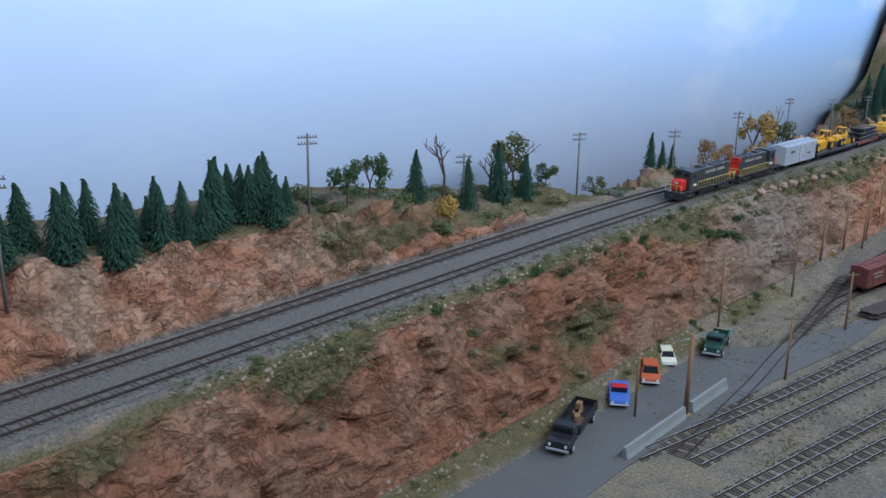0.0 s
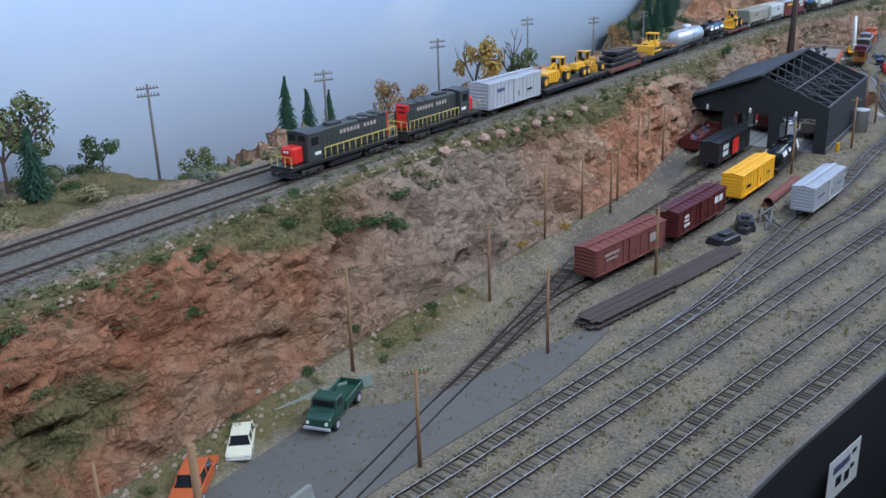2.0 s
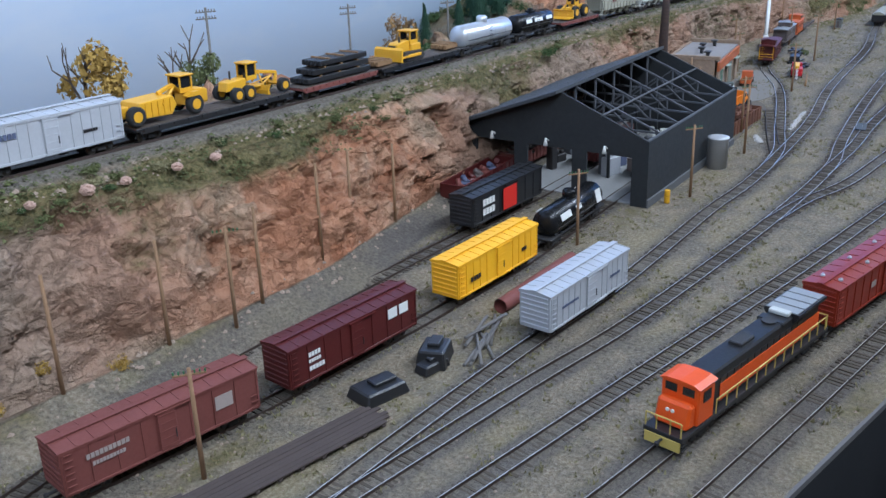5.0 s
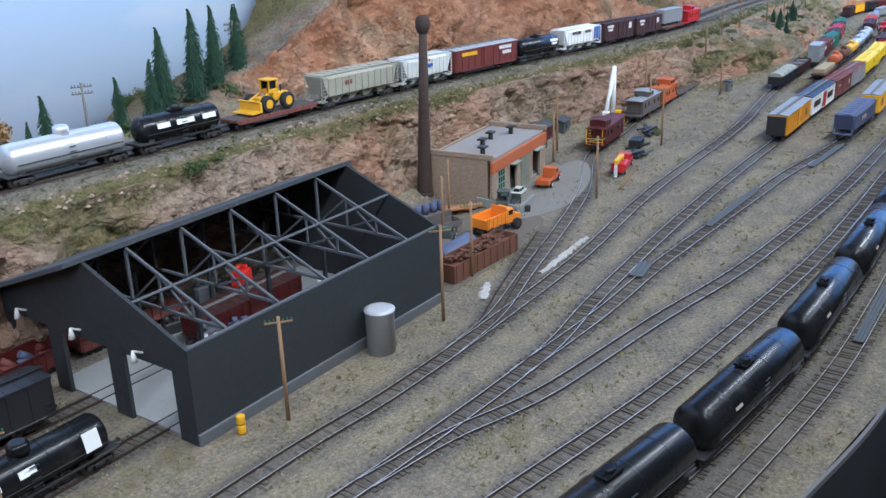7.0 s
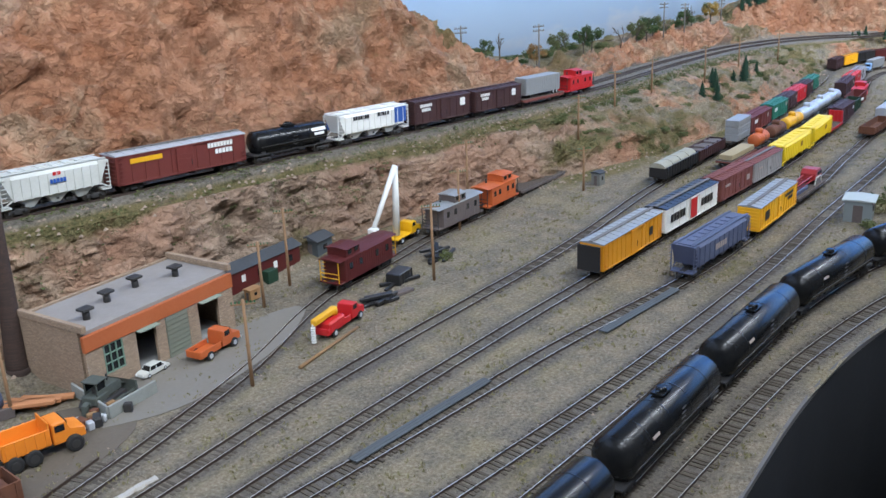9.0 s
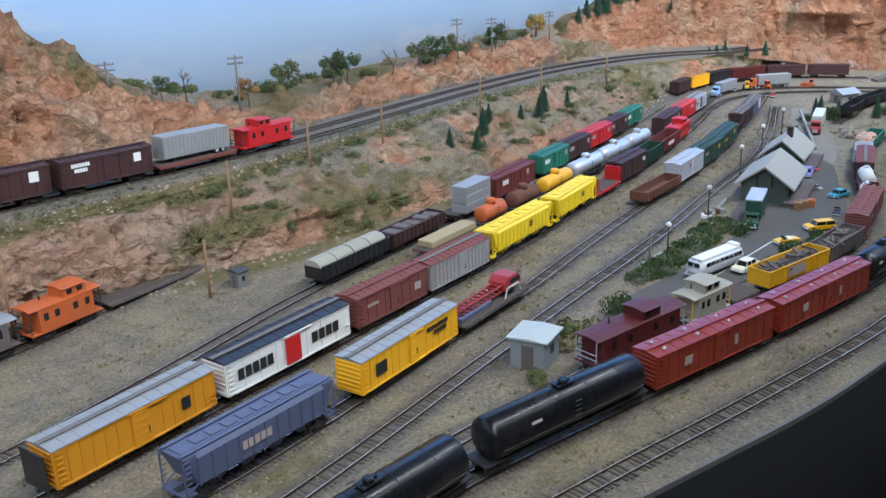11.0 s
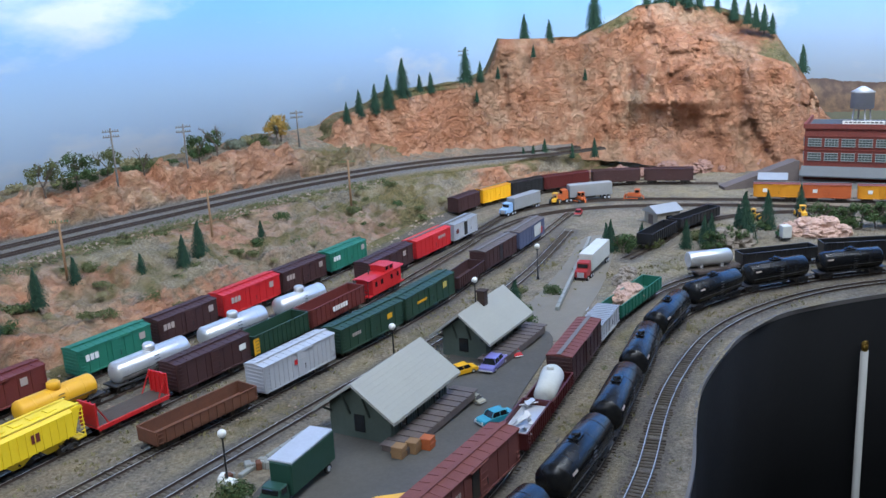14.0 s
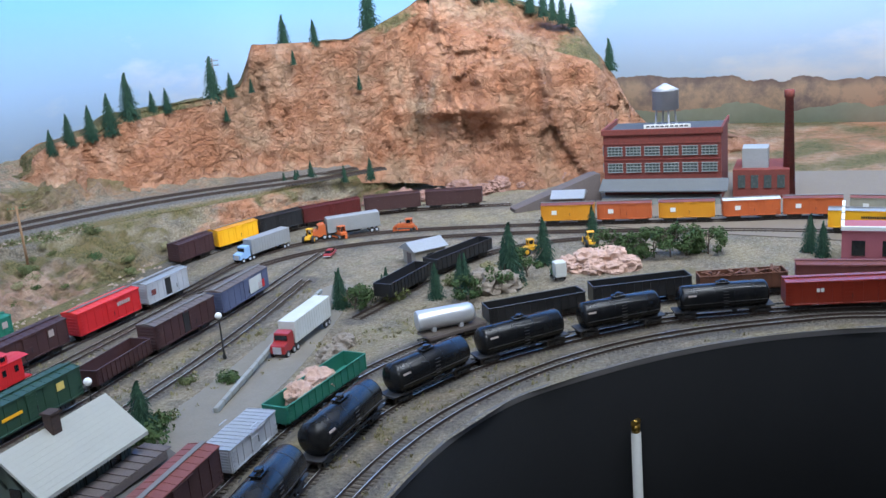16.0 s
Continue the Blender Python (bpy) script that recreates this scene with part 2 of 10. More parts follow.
def bm_prism(bm, outline, axis, lo, hi):
    """Extrudes a closed outline of (u, w) rows along x (u=y, w=z) or along y (u=x, w=z) or z (u=x, w=y)."""
    def co(u, w, h):
        return {"x": (h, u, w), "y": (u, h, w), "z": (u, w, h)}[axis]
    a = [bm.verts.new(co(u, w, lo)) for u, w in outline]
    b = [bm.verts.new(co(u, w, hi)) for u, w in outline]
    n = len(outline)
    fs = [bm.faces.new((a[i], a[(i + 1) % n], b[(i + 1) % n], b[i])) for i in range(n)]
    fs += [bm.faces.new(a[::-1]), bm.faces.new(b)]
    return fs


def mesh_of(bm, name, material):
    bmesh.ops.recalc_face_normals(bm, faces=bm.faces)
    me = bpy.data.meshes.new(name)
    bm.to_mesh(me)
    bm.free()
    if material:
        me.materials.append(material)
    return me


def part(name, bm, material, parent, label="", at=None):
    """Links a bmesh (or a ready mesh) as one mesh object under a thing or part."""
    me = bm if isinstance(bm, bpy.types.Mesh) else mesh_of(bm, name, material)
    ob = new(name, me)
    ob.parent = parent
    if at is not None:
        ob.matrix_basis = at
    return tagged(ob, label)


def thing(name, label, category, m=None, group="", kind=""):
    ob = new(name)
    ob.empty_display_size = 0.01
    if m is not None:
        ob.matrix_basis = m
    return tagged(ob, label, category, group, kind)


def solid(name, bm, material, label, category, m=None, group="", kind=""):
    ob = new(name, mesh_of(bm, name, material))
    if m is not None:
        ob.matrix_basis = m
    return tagged(ob, label, category, group, kind)


BM = bmesh.new


def lerp_rows(rows, x):
    xs = [r[0] for r in rows]
    return [float(np.interp(x, xs, [r[i] for r in rows])) for i in range(1, len(rows[0]))]


def smooth_line(pts, step=0.006):
    """A rounded line through the points, sampled at even steps: arrays of places and headings."""
    P = [Vector(p) for p in pts]
    P = [P[0] * 2 - P[1]] + P + [P[-1] * 2 - P[-2]]
    out = []
    for i in range(1, len(P) - 2):
        p0, p1, p2, p3 = P[i - 1:i + 3]
        n = max(2, int((p2 - p1).length / 0.01))
        for j in range(n):
            t = j / n
            out.append(0.5 * ((2 * p1) + (p2 - p0) * t + (2 * p0 - 5 * p1 + 4 * p2 - p3) * t * t + (3 * p1 - p0 - 3 * p2 + p3) * t ** 3))
    out.append(P[-2])
    a = np.array(out)
    for _ in range(6):
        a[1:-1] = (a[:-2] + 2 * a[1:-1] + a[2:]) / 4
    s = np.r_[0, np.cumsum(np.linalg.norm(np.diff(a, axis=0), axis=1))]
    q = np.arange(0, s[-1], step)
    b = np.c_[[np.interp(q, s, a[:, k]) for k in range(3)]].T
    return b


# ---- plan: lines of the tracks (x, y, z of the ground under them) ----
def flat(rows):
    return [(x, y, 0.0) for x, y in rows]


MAIN = [(-0.6, 0.915, 0.2), (0, 0.912, 0.2), (0.5, 0.908, 0.2), (1.0, 0.902, 0.198), (1.5, 0.885, 0.192), (2.0, 0.88, 0.179), (2.4, 0.878, 0.171),
        (2.9, 0.876, 0.16), (3.3, 0.872, 0.147), (3.75, 0.857, 0.131), (4.2, 0.852, 0.114), (4.45, 0.868, 0.105), (4.7, 0.895, 0.097), (5.0, 0.922, 0.088),
        (5.3, 0.928, 0.08), (5.5, 0.912, 0.075), (5.7, 0.86, 0.071), (5.85, 0.78, 0.068), (5.97, 0.69, 0.065), (6.12, 0.62, 0.062)]
LINES = {
    "cliff": flat([(0.66, 0.60), (0.92, 0.622), (1.07, 0.64), (1.28, 0.664), (1.48, 0.692), (1.68, 0.722), (1.89, 0.732), (2.1, 0.75), (2.3, 0.772), (2.71, 0.768)]),
    "shed_mid": flat([(1.55, 0.703), (1.72, 0.714), (1.9, 0.705), (2.11, 0.695), (2.3, 0.684), (2.71, 0.68)]),
    "boxcars": flat([(1.10, 0.643), (1.25, 0.657), (1.40, 0.661), (1.5, 0.648), (1.66, 0.617), (1.86, 0.594), (1.95, 0.587), (2.08, 0.578), (2.3, 0.582), (2.71, 0.585)]),
    "reefer": flat([(1.38, 0.501), (1.52, 0.485), (1.67, 0.48), (1.88, 0.469), (2.08, 0.452), (2.37, 0.447), (2.5, 0.438), (2.69, 0.44), (2.94, 0.452), (3.24, 0.487),
                    (3.72, 0.512), (4.06, 0.555), (4.26, 0.566), (4.55, 0.58), (4.9, 0.602), (5.2, 0.626), (5.45, 0.655), (5.63, 0.688), (5.78, 0.678), (5.9, 0.635), (6.0, 0.56), (6.06, 0.46), (6.11, 0.34)]),
    "lead": flat([(0.62, 0.64), (0.95, 0.573), (1.18, 0.536), (1.47, 0.486), (1.81, 0.433), (1.98, 0.402), (2.24, 0.374), (2.45, 0.358), (2.66, 0.353), (2.81, 0.371), (3.11, 0.395),
                  (3.42, 0.408), (3.64, 0.412), (3.83, 0.418), (4.03, 0.42), (4.3, 0.42), (4.48, 0.428), (4.65, 0.443), (4.89, 0.457), (5.1, 0.478), (5.3, 0.508), (5.5, 0.545)]),
    "hopper": flat([(2.6, 0.354), (2.78, 0.347), (2.97, 0.35), (3.3, 0.338), (3.45, 0.332), (3.69, 0.308), (3.87, 0.306), (4.08, 0.316), (4.25, 0.322), (4.45, 0.342), (4.66, 0.358),
                    (4.8, 0.358), (4.93, 0.366), (5.07, 0.374), (5.2, 0.39), (5.3, 0.412), (5.43, 0.43), (5.55, 0.452), (5.75, 0.50)]),
    "station": flat([(2.37, 0.362), (2.47, 0.345), (2.58, 0.312), (2.79, 0.286), (3.0, 0.255), (3.3, 0.236), (3.54, 0.232), (3.8, 0.236), (4.05, 0.25), (4.32, 0.262), (4.53, 0.271), (4.86, 0.295), (5.08, 0.303), (5.25, 0.33), (5.41, 0.367), (5.62, 0.43)]),
    "scrap": flat([(0.66, 0.575), (0.98, 0.516), (1.3, 0.453), (1.59, 0.404), (2.17, 0.297), (2.44, 0.252), (2.63, 0.222), (2.8, 0.205), (3.07, 0.187), (3.3, 0.186), (3.6, 0.19), (3.9, 0.178),
                   (4.1, 0.142), (4.24, 0.109), (4.34, 0.088), (4.45, 0.06), (4.53, 0.037), (4.65, 0.023), (4.74, 0.026), (4.83, 0.042), (4.99, 0.083), (5.13, 0.118), (5.22, 0.136), (5.34, 0.145),
                   (5.46, 0.118), (5.54, 0.062), (5.62, -0.015), (5.69, -0.11), (5.755, -0.25), (5.79, -0.5)]),
    "train": flat([(0.6, 0.51), (1.05, 0.424), (1.28, 0.383), (1.67, 0.305), (1.9, 0.263), (2.1, 0.222), (2.27, 0.185), (2.5, 0.15), (2.69, 0.13), (2.87, 0.126), (3.14, 0.131), (3.4, 0.144), (3.65, 0.15),
                   (3.85, 0.132), (4.08, 0.075), (4.29, 0.016), (4.45, -0.024), (4.6, -0.044), (4.72, -0.041), (4.84, -0.03), (4.97, 0.0), (5.13, 0.047), (5.24, 0.069), (5.32, 0.067), (5.40, 0.044),
                   (5.47, 0.004), (5.54, -0.046), (5.60, -0.103), (5.66, -0.197), (5.715, -0.31), (5.745, -0.45), (5.755, -0.7)]),
    "edge": flat([(0.6, 0.47), (1.07, 0.369), (1.5, 0.275), (2.14, 0.163), (2.39, 0.122), (2.72, 0.089), (2.94, 0.088), (3.15, 0.094), (3.46, 0.10), (3.6, 0.094), (3.77, 0.072), (3.95, 0.03), (4.14, -0.021),
                  (4.37, -0.076), (4.54, -0.097), (4.7, -0.104), (4.86, -0.075), (5.0, -0.03), (5.1, -0.005), (5.23, 0.012), (5.34, 0.0), (5.45, -0.04), (5.55, -0.113), (5.635, -0.22), (5.69, -0.335), (5.715, -0.6)]),
    "pit": flat([(2.6, 0.438), (2.71, 0.448), (2.83, 0.48), (3.04, 0.535), (3.2, 0.585), (3.33, 0.645), (3.42, 0.676), (3.55, 0.692), (3.66, 0.712), (3.8, 0.72), (3.96, 0.733), (4.13, 0.742)]),
    "pit_side": flat([(2.68, 0.444), (2.78, 0.478), (2.9, 0.515), (3.0, 0.545)]),
    "tankers": flat([(4.12, 0.50), (4.5, 0.512), (4.9, 0.525), (5.17, 0.531), (5.3, 0.548), (5.52, 0.572), (5.68, 0.60), (5.79, 0.565), (5.885, 0.46), (5.955, 0.3), (6.012, 0.12), (6.065, -0.06), (6.11, -0.2), (6.12, -0.5)]),
    "far_front": flat([(5.5, 0.548), (5.66, 0.552), (5.77, 0.5), (5.85, 0.4), (5.92, 0.25), (5.98, 0.05), (6.02, -0.15), (6.05, -0.5)]),
    "gondolas": flat([(5.5, 0.255), (5.62, 0.252), (5.72, 0.255), (5.82, 0.225), (5.9, 0.15), (5.95, 0.03)]),
}
EDGE = [(-0.7, 0.52), (0.5, 0.40), (1.11, 0.314), (1.41, 0.255), (2.17, 0.107), (2.5, 0.062), (2.75, 0.031), (3.12, 0.036), (3.44, 0.063), (3.62, 0.062), (3.8, 0.035), (4.0, -0.025), (4.17, -0.076), (4.37, -0.115),
        (4.54, -0.133), (4.7, -0.141), (4.82, -0.128), (4.92, -0.1), (5.0, -0.068), (5.1, -0.035), (5.25, -0.018), (5.36, -0.034), (5.45, -0.086), (5.52, -0.14), (5.58, -0.202), (5.62, -0.26), (5.66, -0.34),
        (5.69, -0.5), (5.71, -0.8), (5.75, -1.6), (7.1, -1.65)]
# x, cliff foot y z, mid y z, crest y z
CLIFF = [(-0.7, 0.80, 0.012, 0.83, 0.09, 0.872, 0.186), (0.3, 0.80, 0.016, 0.83, 0.09, 0.868, 0.186), (0.7, 0.79, 0.022, 0.826, 0.085, 0.862, 0.182), (1.1, 0.785, 0.026, 0.818, 0.10, 0.858, 0.186),
         (1.5, 0.762, 0.026, 0.795, 0.10, 0.845, 0.178), (1.9, 0.748, 0.02, 0.785, 0.09, 0.83, 0.162), (2.2, 0.79, 0.02, 0.806, 0.08, 0.834, 0.157), (2.75, 0.80, 0.02, 0.815, 0.07, 0.838, 0.148),
         (3.0, 0.80, 0.02, 0.82, 0.07, 0.84, 0.142), (3.4, 0.80, 0.016, 0.818, 0.06, 0.836, 0.126), (3.8, 0.775, 0.012, 0.79, 0.05, 0.815, 0.11), (4.05, 0.72, 0.01, 0.738, 0.05, 0.81, 0.10),
         (4.3, 0.655, 0.01, 0.68, 0.05, 0.812, 0.094), (4.6, 0.635, 0.01, 0.667, 0.046, 0.845, 0.088), (5.0, 0.66, 0.01, 0.70, 0.04, 0.875, 0.08), (5.4, 0.69, 0.01, 0.735, 0.033, 0.87, 0.07),
         (5.7, 0.725, 0.012, 0.755, 0.03, 0.81, 0.062), (5.85, 0.70, 0.012, 0.715, 0.03, 0.735, 0.058), (6.0, 0.66, 0.012, 0.675, 0.03, 0.69, 0.056), (7.1, 0.62, 0.012, 0.64, 0.03, 0.66, 0.05)]
# x, z of the ground behind the main line at y 0.985, 1.045, 1.19
BANK = [(-0.7, 0.23, 0.31, 0.335), (0.0, 0.23, 0.305, 0.33), (0.2, 0.225, 0.275, 0.295), (0.4, 0.222, 0.272, 0.29), (0.6, 0.218, 0.255, 0.27), (0.85, 0.204, 0.212, 0.222), (1.08, 0.199, 0.197, 0.19), (1.25, 0.194, 0.158, 0.06),
        (1.6, 0.186, 0.142, 0.01), (2.0, 0.174, 0.13, 0.0), (2.4, 0.166, 0.122, 0.0), (2.62, 0.162, 0.13, 0.03), (2.8, 0.164, 0.172, 0.17), (2.96, 0.17, 0.212, 0.19), (3.08, 0.178, 0.262, 0.25), (3.22, 0.19, 0.325, 0.45),
        (3.44, 0.21, 0.38, 0.66), (3.65, 0.205, 0.39, 0.66), (3.85, 0.19, 0.36, 0.56), (4.0, 0.17, 0.30, 0.42), (4.15, 0.14, 0.22, 0.29), (4.3, 0.125, 0.165, 0.20), (4.45, 0.116, 0.138, 0.15),
        (4.7, 0.105, 0.128, 0.135), (5.0, 0.097, 0.132, 0.135), (5.3, 0.088, 0.135, 0.135), (5.5, 0.082, 0.135, 0.14), (5.7, 0.075, 0.10, 0.14), (6.0, 0.065, 0.08, 0.14), (7.1, 0.06, 0.08, 0.1)]
TRACKS = {k: smooth_line(v) for k, v in LINES.items()}
TRACKS["main"] = smooth_line(MAIN)
far = []
mb = TRACKS["main"]
for i in range(0, len(mb), 12):
    d = mb[min(i + 2, len(mb) - 1)] - mb[max(i - 2, 0)]
    nrm = np.array([-d[1], d[0], 0]) / np.hypot(d[0], d[1])
    far.append(tuple(mb[i] + float(np.interp(mb[i][0], [1.2, 2.2], [0.066, 0.05])) * nrm))
TRACKS["main_far"] = smooth_line(far)
ALL_PTS = np.concatenate([t[:, :2] for k, t in TRACKS.items() if not k.startswith("main")])


def fbm(x, y, z, octaves=5, f=1.0):
    s, a = 0.0, 1.0
    for _ in range(octaves):
        s += a * noise.noise((x * f, y * f, z * f))
        f, a = f * 2.1, a * 0.52
    return s


def crag(x, y, z, f):
    """Broken rock: creased noise."""
    s, a = 0.0, 1.0
    for _ in range(4):
        s += a * (0.5 - abs(noise.noise((x * f, y * f, z * f * 0.7))))
        f, a = f * 2.2, a * 0.5
    return s


def facet(x, y, z, f):
    """Flat broken faces at odd slants, cell by cell."""
    p = Vector((x * f, y * f, z * f))
    q = noise.voronoi(p)[1][0]
    return (noise.cell_vector(q * 3.1 + Vector((0.37, 0.21, 0.53))) - Vector((0.5, 0.5, 0.5))).dot(p - q) * 2.0


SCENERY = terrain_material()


def sheet(name, cols, rows, label):
    """A sheet of scenery from columns of (place, rock, green, ballast, grey) rows."""
    nx, ny = len(cols), rows
    verts, att = [], []
    for c in cols:
        for v, a in c:
            verts.append(v)
            att.append(a)
    faces = [(i * ny + j, (i + 1) * ny + j, (i + 1) * ny + j + 1, i * ny + j + 1) for i in range(nx - 1) for j in range(ny - 1)]
    me = bpy.data.meshes.new(name)
    me.from_pydata(verts, [], faces)
    for idx, nm in enumerate(("rock", "green", "ballast", "greyness", "rust", "oil")):
        at = me.attributes.new(nm, "FLOAT", "POINT")
        at.data.foreach_set("value", [(a + (0.0, 0.0))[idx] for a in att])
    me.materials.append(SCENERY)
    me.polygons.foreach_set("use_smooth", [True] * len(me.polygons))
    ob = new(name, me)
    return tagged(ob, label, "ground", kind="structure")


def clamp(v, a=0.0, b=1.0):
    return max(a, min(b, v))


def ground_profile(x):
    ye = lerp_rows(EDGE, x)[0]
    fy, fz, my, mz, cy, cz = lerp_rows(CLIFF, x)
    b1, b2, b3 = lerp_rows(BANK, x)
    i = int(np.argmin(abs(mb[:, 0] - min(x, 5.9))))
    ty, tz = mb[i, 1], mb[i, 2]
    if x > 5.9:
        ty, tz = 0.735, 0.066
    back = max(ty + 0.105, 0.985)
    return ((ye, 0.0, 24), (0.5 * (ye + fy), 0.0, 40), (fy - 0.05, 0.0, 34), (fy, fz, 12), (my, mz, 34), (cy, cz, 34), (ty - 0.024, tz - 0.0002, 8), (ty + 0.09, tz - 0.0002, 16),
            (back, b1, 10), (back + 0.06, b2, 26), (1.2, b3, 26))


RAILS = KDTree(len(ALL_PTS))
for n_, p_ in enumerate(ALL_PTS):
    RAILS.insert((p_[0], p_[1], 0), n_)
RAILS.balance()


def build_ground():
    cols = []
    xs = list(np.arange(-0.6, 5.95, 0.0065)) + list(np.arange(5.95, 7.1, 0.02))
    for x in xs:
        pr = ground_profile(x)
        col = []
        for seg in range(len(pr) - 1):
            (y0, z0, _), (y1, z1, n) = pr[seg], pr[seg + 1]
            ny_, nz_ = -(z1 - z0), (y1 - y0)
            ln = math.hypot(ny_, nz_) or 1
            ny_, nz_ = ny_ / ln, nz_ / ln
            steep = clamp((abs(z1 - z0) / (abs(y1 - y0) + 1e-6) - 0.25) / 0.6)
            wild = clamp((x - 6.3) * 6)
            for j in range(n):
                t = j / n
                y, z = y0 + (y1 - y0) * t, z0 + (z1 - z0) * t
                rust, oil = 0.0, 0.0
                rockw, greenw, balw, grey = 0.0, 0.0, 0.0, clamp(0.5 + 1.4 * noise.noise((x * 1.7, y * 2, 5)) - (0.55 if x < 1.1 else 0.35 if x > 2.5 else -0.12))
                px_, py_, pz_ = x, y, z
                if seg <= 1:
                    pz_ += 0.0007 * fbm(x, y, 0, 3, 40)
                    greenw = clamp(1.8 * noise.noise((x * 7, y * 16, 3)) + 0.9 * noise.noise((x * 40, y * 60, 3)) - 0.35) * 0.55
                    near = RAILS.find((x, y, 0))[2]
                    oil = clamp(0.5 + (x - 1.2) * 0.8) * clamp((0.024 - near) / 0.007) * clamp(0.8 + 0.5 * noise.noise((x * 9, y * 9, 2)))
                elif seg == 2:
                    near = RAILS.find((x, y, 0))[2]
                    oil = clamp(0.5 + (x - 1.2) * 0.8) * clamp((0.024 - near) / 0.007) * clamp(0.75 + 0.5 * noise.noise((x * 9, y * 9, 2)))
                    w = math.sin(math.pi * t) if t < 0.5 else 1.0
                    pz_ += 0.003 * fbm(x, y, 0, 4, 22) * t
                    greenw = clamp(0.9 + 1.2 * noise.noise((x * 6, y * 9, 1))) * clamp(t * 2.2) if 0.2 < x < 1.35 or x > 4.0 else clamp(0.2 + 1.2 * noise.noise((x * 9, y * 9, 1))) * t
                elif seg in (3, 4):
                    d = 0.034 * crag(x + 3, y, z, 9) + 0.010 * crag(x, y + 7, z, 30) + 0.003 * crag(x, y, z + 3, 85) - 0.021 + 0.019 * facet(x + 0.3 * z, y, z, 17) + 0.009 * facet(x, y, z, 44)
                    k = 0.7 if x > 4.1 else 1.0
                    fade = clamp(t * 3) if seg == 3 else clamp((1 - t) * 3)
                    py_ += ny_ * d * k * fade
                    pz_ += nz_ * d * k * fade
                    rockw = clamp(steep * 1.6 + 0.15) if x < 4.28 else clamp((0.75 if seg == 3 else 0.45) + 1.6 * noise.noise((x * 6, y * 9, z * 9)))
                    rust = clamp((1.35 - x) * 2.5) * 0.9
                    top = clamp((t - 0.55) * 2.2) if seg == 4 else 0.0
                    patch = noise.noise((x * 5, y * 14, z * 10 + 4))
                    greenw = clamp(1.1 * top + 2.4 * (patch - 0.17)) if seg == 4 else clamp(2.4 * (patch - 0.2))
                    if x > 4.25:
                        greenw = clamp((0.05 if seg == 3 else 0.42) + 1.5 * patch + 0.9 * noise.noise((x * 34, y * 40, 8)))
                elif seg == 5:
                    rockw, greenw = 0.3, clamp((1 - t) * 1.2 + noise.noise((x * 12, y * 12, 2)))
                    balw = clamp((t - 0.45) * 3)
                elif seg == 6:
                    balw = 1.0
                    pz_ += 0.0006 * fbm(x, y, 0, 2, 120)
                else:
                    d = (0.034 * crag(x + 3, y, z, 8) + 0.010 * crag(x, y + 7, z, 27) + 0.003 * crag(x, y, z + 3, 80) - 0.019 + 0.030 * facet(x + 0.3 * z, y, z, 14) + 0.014 * facet(x, y, z, 38)) * (1.0 if steep > 0.2 else 0.25)
                    fade = clamp(t * 3) if seg == 7 else 1.0
                    py_ += ny_ * d * fade
                    pz_ += nz_ * d * fade
                    rockw = clamp(0.3 + steep * 1.2)
                    balw = clamp(1 - t * 3) if seg == 7 else 0.0
                    greenw = clamp((0.5 if x < 2.8 else 0.25) + 1.5 * noise.noise((x * 4, y * 9, z * 6)) - steep * (0.5 if x < 2.7 or x > 4.3 else 0.75)) if seg > 7 else 0.2
                    grey = grey * (0.4 if x < 2.9 or x > 4.3 else 0.9)
                    rust = 0.6 * clamp(min(x - 2.8, 4.25 - x) * 3) * clamp(0.5 + 1.5 * noise.noise((x * 3.5, y * 4, z * 4)))
                if wild and seg <= 2:
                    greenw, rockw = max(greenw, wild * clamp(0.55 + 0.9 * noise.noise((x * 9, y * 9, 4)))), wild * 0.8
                col.append(((px_, py_, pz_), (rockw, greenw, balw, grey, rust, oil)))
        col.append(((x, 1.2, pr[-1][1]), (0.4, 0.4, 0, 0)))
        cols.append(col)
    return sheet("ground", cols, len(cols[0]), "modelled yard ground, grassy banks and orange rock cliffs")


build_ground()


# the big mesa at the end of the layout: a rock wall round the curve
MESA = [(5.55, 1.16, 0.10, 0.14), (5.612, 1.124, 0.087, 0.13), (5.645, 1.108, 0.084, 0.125), (5.684, 1.084, 0.081, 0.118), (5.704, 1.076, 0.08, 0.13), (5.713, 1.072, 0.079, 0.154), (5.748, 1.06, 0.077, 0.173),
        (5.834, 1.028, 0.072, 0.182), (5.868, 1.016, 0.07, 0.203), (5.959, 0.96, 0.066, 0.214), (6.008, 0.92, 0.064, 0.218), (6.05, 0.888, 0.062, 0.236), (6.066, 0.868, 0.06, 0.312), (6.135, 0.772, 0.052, 0.308), (6.175, 0.716, 0.044, 0.306),
        (6.21, 0.672, 0.036, 0.329), (6.257, 0.6, 0.03, 0.370), (6.316, 0.524, 0.018, 0.378), (6.369, 0.448, 0.01, 0.354), (6.44, 0.332, 0.004, 0.294), (6.478, 0.284, 0.004, 0.20), (6.497, 0.258, 0.004, 0.15),
        (6.535, 0.215, 0.004, 0.07), (6.64, 0.14, 0.004, 0.05), (6.72, 0.06, 0.004, 0.02)]


